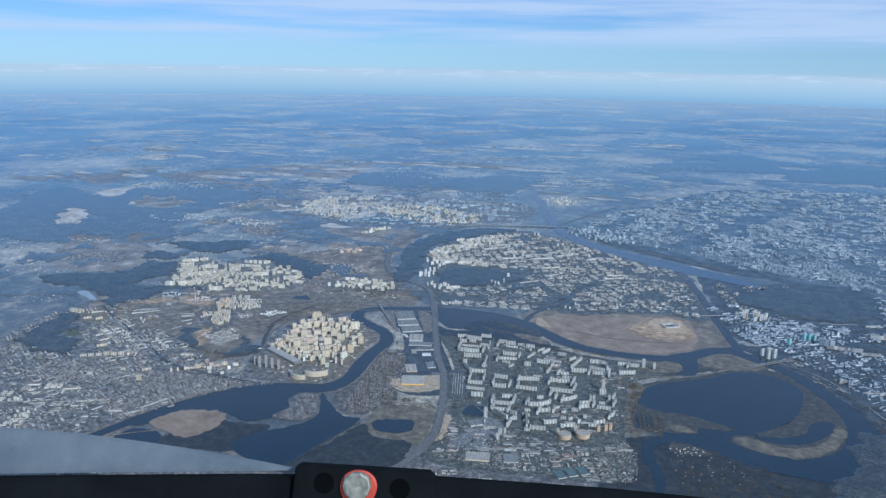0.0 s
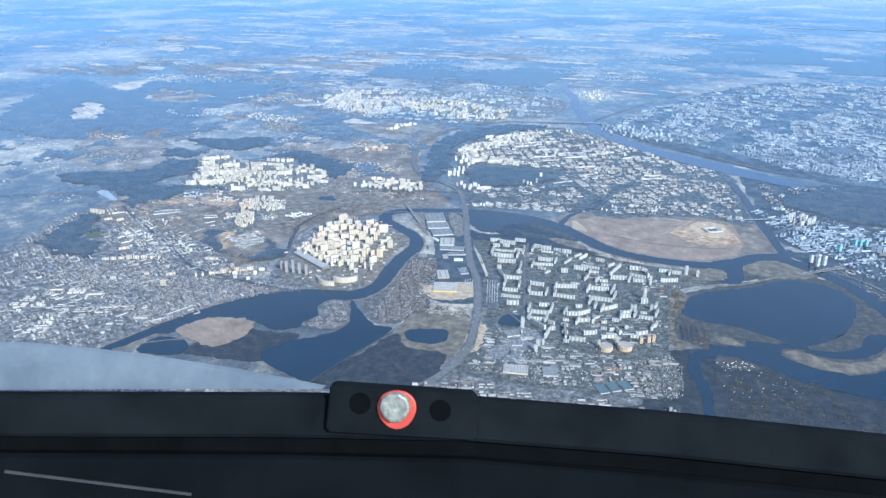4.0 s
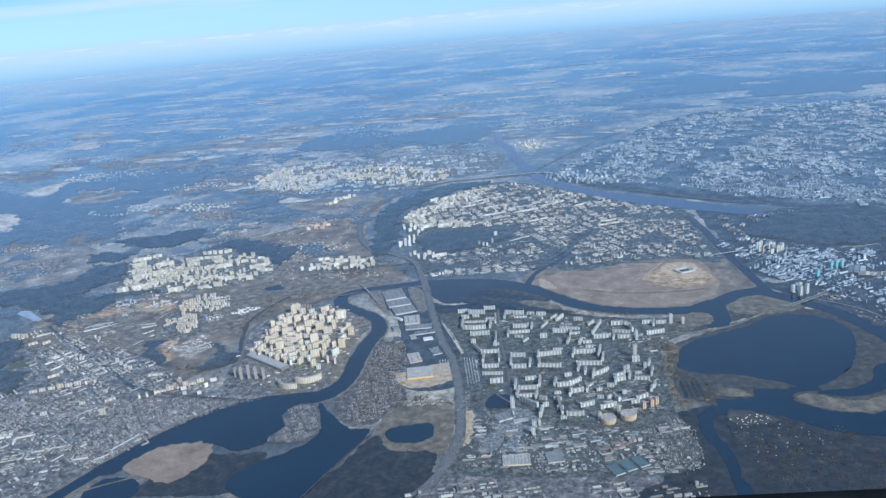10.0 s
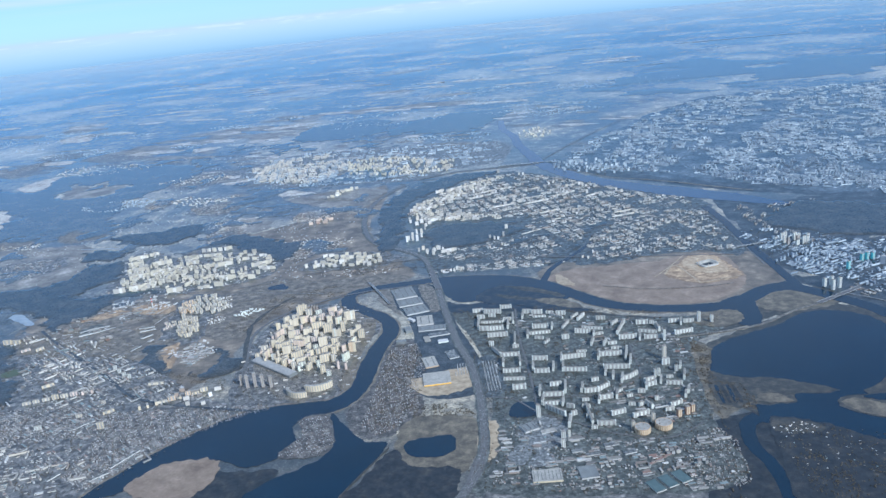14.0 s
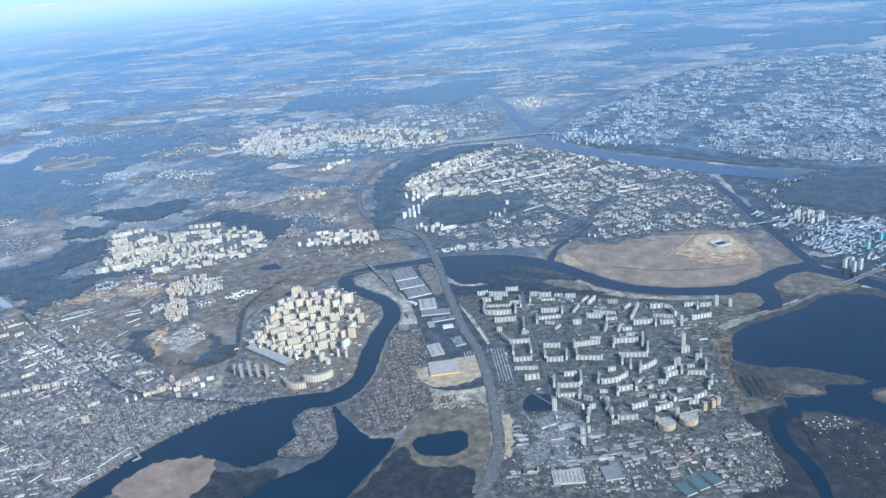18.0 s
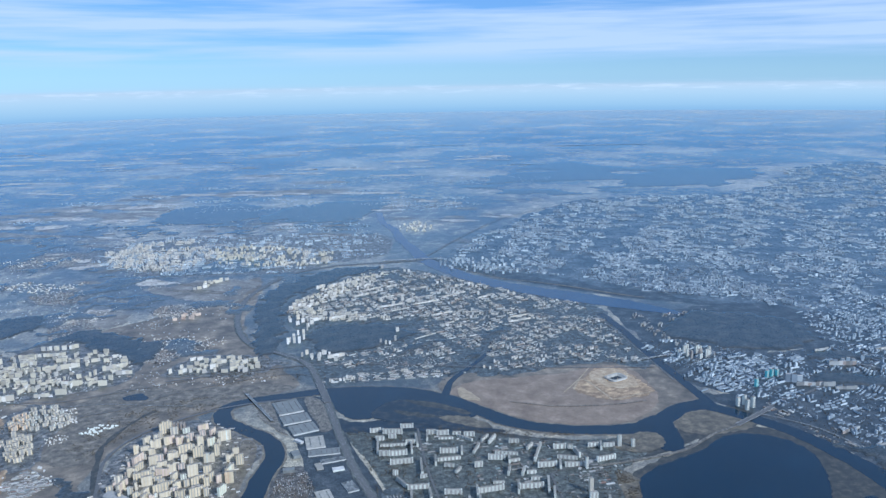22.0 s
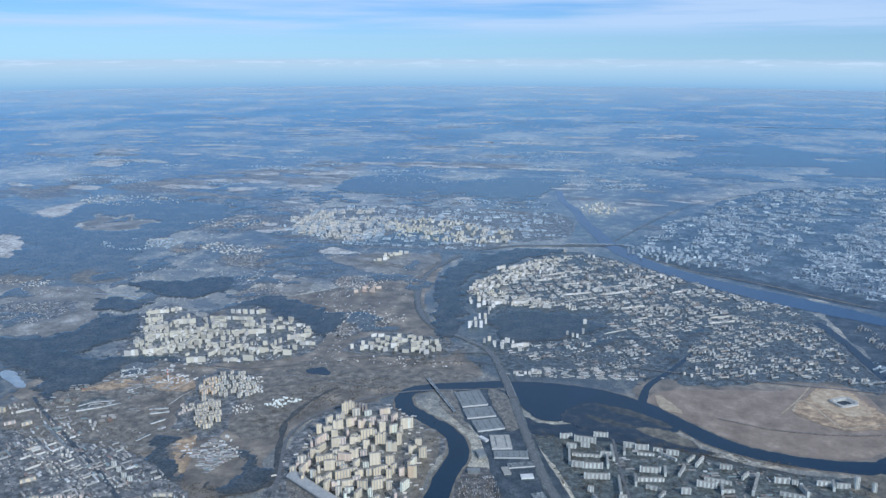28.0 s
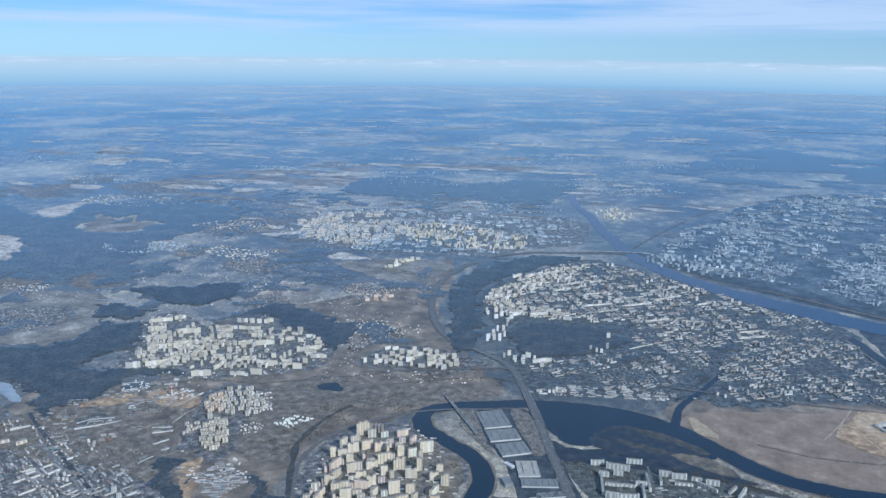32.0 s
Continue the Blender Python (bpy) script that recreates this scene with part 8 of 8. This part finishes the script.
def chimney(x, y, r, h, bands=5):
    """A tall tapering chimney painted in red and white bands."""
    base = tagged(new("chimney"), "tall red and white banded boiler-house chimney", "chimney")
    base.matrix_basis = pose(x, y, 0)
    n = 14
    for k in range(bands):
        z0, z1 = h * (0.4 + 0.6 * k / bands) if k else 0.0, h * (0.4 + 0.6 * (k + 1) / bands)
        r0, r1 = r * (1 - 0.4 * z0 / h), r * (1 - 0.4 * z1 / h)
        vv = [(q * math.cos(2 * math.pi * i / n), q * math.sin(2 * math.pi * i / n), z) for q, z in ((r0, z0), (r1, z1)) for i in range(n)]
        ff = [(i, (i + 1) % n, n + (i + 1) % n, n + i) for i in range(n)] + [tuple(range(n, 2 * n))]
        linked("band" if k else "shaft", mesh_of("band" if k else "shaft", vv, ff, (PALE, RED)[k % 2]), base)


chimney(-170, -26.6, 0.42, 7.6)
street_quarter([(-232, -69), (-218, -38), (-199, -20), (-172, -16), (-186, -54), (-165, -80), (-150, -74), (-138, -72), (-130, -94), (-167, -92), (-209, -88)], 22, "pale works, depots and barracks above the cottages", CITYROOF, (9.5, 7.0), 1.15, 71, (), (0.3, 0.8, 0.05, 2.6, 1.0, 2.0), 1.2, sparse=-0.15)
scatter("low_buildings", [(-131, -87), (-117, -73), (-99, -92), (-116, -100), (-129, -95)], 46, "pale sheds and garages in rows on the meadow", "low buildings", (0.6, 2.2), (0.2, 0.4), BRIGHT, (22, -68), keep=(), clump=-0.5)
trees("trees", [(-232, -69), (-218, -38), (-199, -20), (-172, -16), (-130, -94), (-167, -92), (-209, -88)], 420, "bare brown trees between the works")
scatter("low_buildings", STROG, 170, "low schools, shops and garages between the slabs", "low buildings", (0.5, 2.0), (0.2, 0.45), CITYROOF, (10, 15, -75), keep=(TOWN_POND,))
scatter("low_buildings", MITINO, 160, "low schools and shops on the hill", "low buildings", (0.6, 2.4), (0.2, 0.5), MIXED, (10, 15, -75))
for cx, cy, rx, ry, n in ((-335, 238, 34, 22, 150), (-570, 540, 60, 40, 160), (-180, 640, 120, 60, 200), (60, 610, 90, 40, 220), (-360, 118, 26, 12, 60), (-190, 150, 26, 14, 90), (-100, 85, 26, 20, 120),
                          (-120, 160, 20, 16, 80), (-460, 420, 70, 30, 110), (-700, 700, 120, 60, 160), (60, 860, 220, 80, 260), (-250, 240, 30, 24, 110), (-300, 330, 40, 20, 90), (-60, 18, 30, 8, 30), (-60, 470, 60, 30, 160)):
    far_pts = [(cx + rx * math.cos(k * math.pi / 6) * random.uniform(.7, 1.2), cy + ry * math.sin(k * math.pi / 6) * random.uniform(.7, 1.2)) for k in range(12)]
    scatter("suburb", far_pts, int(n * 1.5), "pale far-off suburb among woods", "suburb", (0.5, 1.7) if cy > 200 else (0.4, 1.2), (0.3, 0.8) if cy > 200 else (0.2, 0.5), MIXED if n < 130 else FARTOWN, (0, 12, -78))

for pts in SETTLED:
    scatter("suburb", pts, 480, "small pale houses of a far-off settlement", "suburb", (0.3, 0.7), (0.15, 0.35), COTTAGE, (0, 12, -78), True, clump=-0.3)
for tree_pts, n in ((STROG, 2600), (PAV, 700), (LEFT, 2600), (MITINO, 900), (TUSHINO, 4200), (EAST, 5200), ([(226, -40), (250, -60), (264, -125), (300, -190), (420, -200), (420, -300), (250, -300), (262, -200), (250, -130)], 2600), ([(-9, -150), (-10, -94), (2, -88), (11, -112), (13, -152), (6, -168), (-1, -173)], 700), (MIDLEFT, 300), (WHITEROW, 300)):
    trees("trees", tree_pts, n, "bare brown trees between the houses", keep=(TOWN_POND,))
trees("trees", [(-130, -14), (-106, 14), (-76, 8), (-40, 12), (-16, 6), (-50, -14), (-80, -22), (-92, -45), (-97, -75), (-118, -70), (-121, -40)], 260, "scrub of bare bushes on the meadow", 0.35)
trees("trees", [(132, -205), (142, -176), (152, -186), (200, -196), (230, -190), (262, -200), (330, -240), (200, -260), (96, -240)], 2600, "dark trees on the southern bank", 0.6, (CHANNEL,))
scatter("cottages", [(132, -205), (142, -180), (152, -190), (230, -196), (262, -206), (200, -250), (110, -240)], 70, "scattered pale garden houses among trees", "cottages", (0.35, 0.8), (0.14, 0.3), CITYROOF, (20, -60), True, keep=[CHANNEL])
for tree_pts, n in (([(24, -50), (42, -58), (50, -140), (46, -205), (38, -200), (44, -160), (30, -95), (14, -46)], 700), ([(-98, -70), (-88, -48), (-70, -30), (-50, -18), (-60, 0), (-100, -20), (-112, -60)], 700),
                    ([(6, -150), (30, -148), (38, -158), (12, -160)], 300), ([(60, -46), (92, -54), (130, -60), (150, -62), (92, -62), (60, -52)], 300), ([(128, -96), (140, -100), (136, -128), (130, -128)], 160),
                    ([(-130, -110), (-86, -118), (-80, -140), (-112, -130)], 300), ([(-60, 10), (-30, 20), (-14, 16), (-14, 40), (-50, 60), (-70, 30)], 500)):
    trees("trees", tree_pts, n, "bare bushes and trees on open ground", 0.4)
trees("trees", [(152, -166), (170, -170), (190, -178), (200, -190), (180, -215), (155, -215), (149, -185)], 500, "bare trees on the dark island", 0.5)
trees("trees", [(132, -98), (141, -104), (137, -130), (146, -136), (150, -150), (142, -200), (134, -205)], 500, "bare trees along the lake shore", 0.5, (CHANNEL,))

# ---------------------------------------------------------------- the aircraft's coaming, as it stands at the start
# rubber, padding and sockets near black: the coaming's shade is put into their colour
RUBBER = surface("black_rubber", [(0.3, (0.003, 0.0042, 0.005)), (0.7, (0.0055, 0.007, 0.008))], 0.05, rough=0.95, spec=0.02)
PAD = surface("dark_padding", [(0.3, (0.005, 0.0065, 0.0075)), (0.7, (0.010, 0.012, 0.0135))], 0.05, rough=0.95, spec=0.03)
HOLE = surface("dark_socket", [(0.3, (0.002, 0.0027, 0.0032)), (0.7, (0.0036, 0.0044, 0.005))], 0.1, rough=0.9, spec=0.02)
STEEL = surface("worn_steel", [(0.3, (0.12, 0.125, 0.10)), (0.5, (0.22, 0.22, 0.18)), (0.7, (0.33, 0.34, 0.29))], 0.5, rough=0.45, metal=0.2)
SILL = surface("dusty_sill", [(0.35, (0.09, 0.115, 0.14)), (0.5, (0.11, 0.137, 0.163)), (0.7, (0.14, 0.17, 0.195))], 0.06, rough=0.8, spec=0.2)
TRIM = surface("pale_trim", [(0.3, (0.018, 0.02, 0.02)), (0.7, (0.04, 0.04, 0.038))], 0.1, rough=0.5)


def prism(outline, back, front, bevel=0.0):
    """An outline in the coaming's plane, drawn out from back to front, its front edge rounded off."""
    vv, ff, n = [], [], len(outline)
    cx, cy = sum(p[0] for p in outline) / n, sum(p[1] for p in outline) / n
    for z, shrink in ((back, 0.0), (front - bevel, 0.0), (front - bevel * 0.3, bevel * 0.3), (front, bevel)):
        for x, y in outline:
            d = math.hypot(x - cx, y - cy) or 1.0
            vv.append((x - (x - cx) / d * shrink, y - (y - cy) / d * shrink, z))
    for r in range(3):
        ff += [(r * n + k, r * n + (k + 1) % n, (r + 1) * n + (k + 1) % n, (r + 1) * n + k) for k in range(n)]
    ff += [tuple(range(3 * n, 4 * n)), tuple(reversed(range(n)))]
    return vv, ff


def disc(cx, cy, r, n=28, wobble=0.0):
    return [(cx + (r + wobble * math.sin(3 * a)) * math.cos(a), cy + (r + wobble * math.sin(3 * a)) * math.sin(a)) for a in (2 * math.pi * k / n for k in range(n))]


def coaming():
    base = tagged(new("cockpit_coaming"), "black padded aircraft coaming with a bolted bracket below the windscreen", "cockpit coaming")
    base.matrix_basis = pose(58.9, -267.1, 84.0, 0, 0, 12.82) @ pose(0, 0, 0, 90 - 19.86) @ pose(0, 0, 0, 0, 0, 1.38)
    edge = [(-215, -49.2), (-145, -50.3), (-60, -50.6), (0, -51.8), (60, -56.6), (145, -65.7), (226, -76.5)]
    # the rolled top edge, the recessed groove and the lower pad, one beneath the other
    vv, ff = [], []
    prof = [(0.0, -6.0), (0.0, -1.5), (-1.2, 0.0), (-12.0, 0.8), (-13.2, 0.0), (-13.4, -1.6)]
    for x, y in edge:
        vv += [(x, y + dy, z) for dy, z in prof]
    m = len(prof)
    ff = [(i * m + k, i * m + k + 1, (i + 1) * m + k + 1, (i + 1) * m + k) for i in range(len(edge) - 1) for k in range(m - 1)]
    linked("rolled_edge", mesh_of("rolled_edge", vv, ff, PAD), base)
    vv, ff = [], []
    prof = [(-12.9, -3.2), (-19.0, -3.4), (-19.4, -1.4)]
    for x, y in edge:
        vv += [(x, y + dy - x * 0.004, z) for dy, z in prof]
    ff = [(i * 3 + k, i * 3 + k + 1, i * 3 + 4 + k, i * 3 + 3 + k) for i in range(len(edge) - 1) for k in range(2)]
    linked("groove", mesh_of("groove", vv, ff, HOLE), base)
    vv, ff = [], []
    for x, y in edge:
        vv += [(x, y - 19.2, -2.4), (x, y - 20.4, -0.6), (x, y - 34, 0.6), (x, y - 52, 0.6), (x, y - 52, -9.0), (x, y - 2.0, -9.0), (x, y - 0.1, -5.9)]
    ff = [(i * 7 + k, i * 7 + k + 1, i * 7 + 8 + k, i * 7 + 7 + k) for i in range(len(edge) - 1) for k in range(6)]
    linked("lower_pad", mesh_of("lower_pad", vv, ff, RUBBER), base)
    vv, ff = [], []
    box_into(vv, ff, -118, -78.2, 0.3, 60, 0.9, 0.7, radians(-7))
    linked("trim_strip", mesh_of("trim_strip", vv, ff, TRIM), base, "thin pale metal trim strip")
    bracket = linked("bracket", mesh_of("bracket", *prism([(-43.5, -47.2), (-42, -46.6), (1, -49.6), (2.6, -51.2), (2.2, -63.2), (1, -64), (-44, -61.4), (-45, -60)], -4, 3.2, 0.7), PAD), base, "black bolted bracket")
    for x, y in ((-34.1, -52.4), (-9.1, -54.6)):
        linked("socket", mesh_of("socket", *prism(disc(x, y, 3.4), 2.0, 3.35, 0.2), HOLE), bracket)
    linked("ring", mesh_of("ring", *prism(disc(-22.6, -54.1, 6.1, 32, 0.2), 2.5, 4.2, 0.5), RED), bracket, "red painted ring")
    linked("bolt", mesh_of("bolt", *prism(disc(-23.0, -53.1, 4.8, 10, 0.2), 3.0, 6.6, 1.0), STEEL), bracket, "worn grey bolt head")
    vv, ff = [], []
    for k in range(13):
        u = k / 12
        x = -215 + u * 172
        top = -34.5 - 4.6 * max(0.0, (x + 145) / 102) - 10.5 * max(0.0, (x + 145) / 102) ** 1.6 if x > -145 else -34.5 + (x + 145) * -0.02
        vv += [(x, top, -7.5), (x, top - 0.8, -6.6), (x, -49.6, -5.2)]
    ff = [(3 * k + j, 3 * k + j + 1, 3 * k + j + 4, 3 * k + j + 3) for k in range(12) for j in range(2)]
    linked("sill", mesh_of("sill", vv, ff, SILL), base, "dusty pale blue-grey windscreen sill")


coaming()
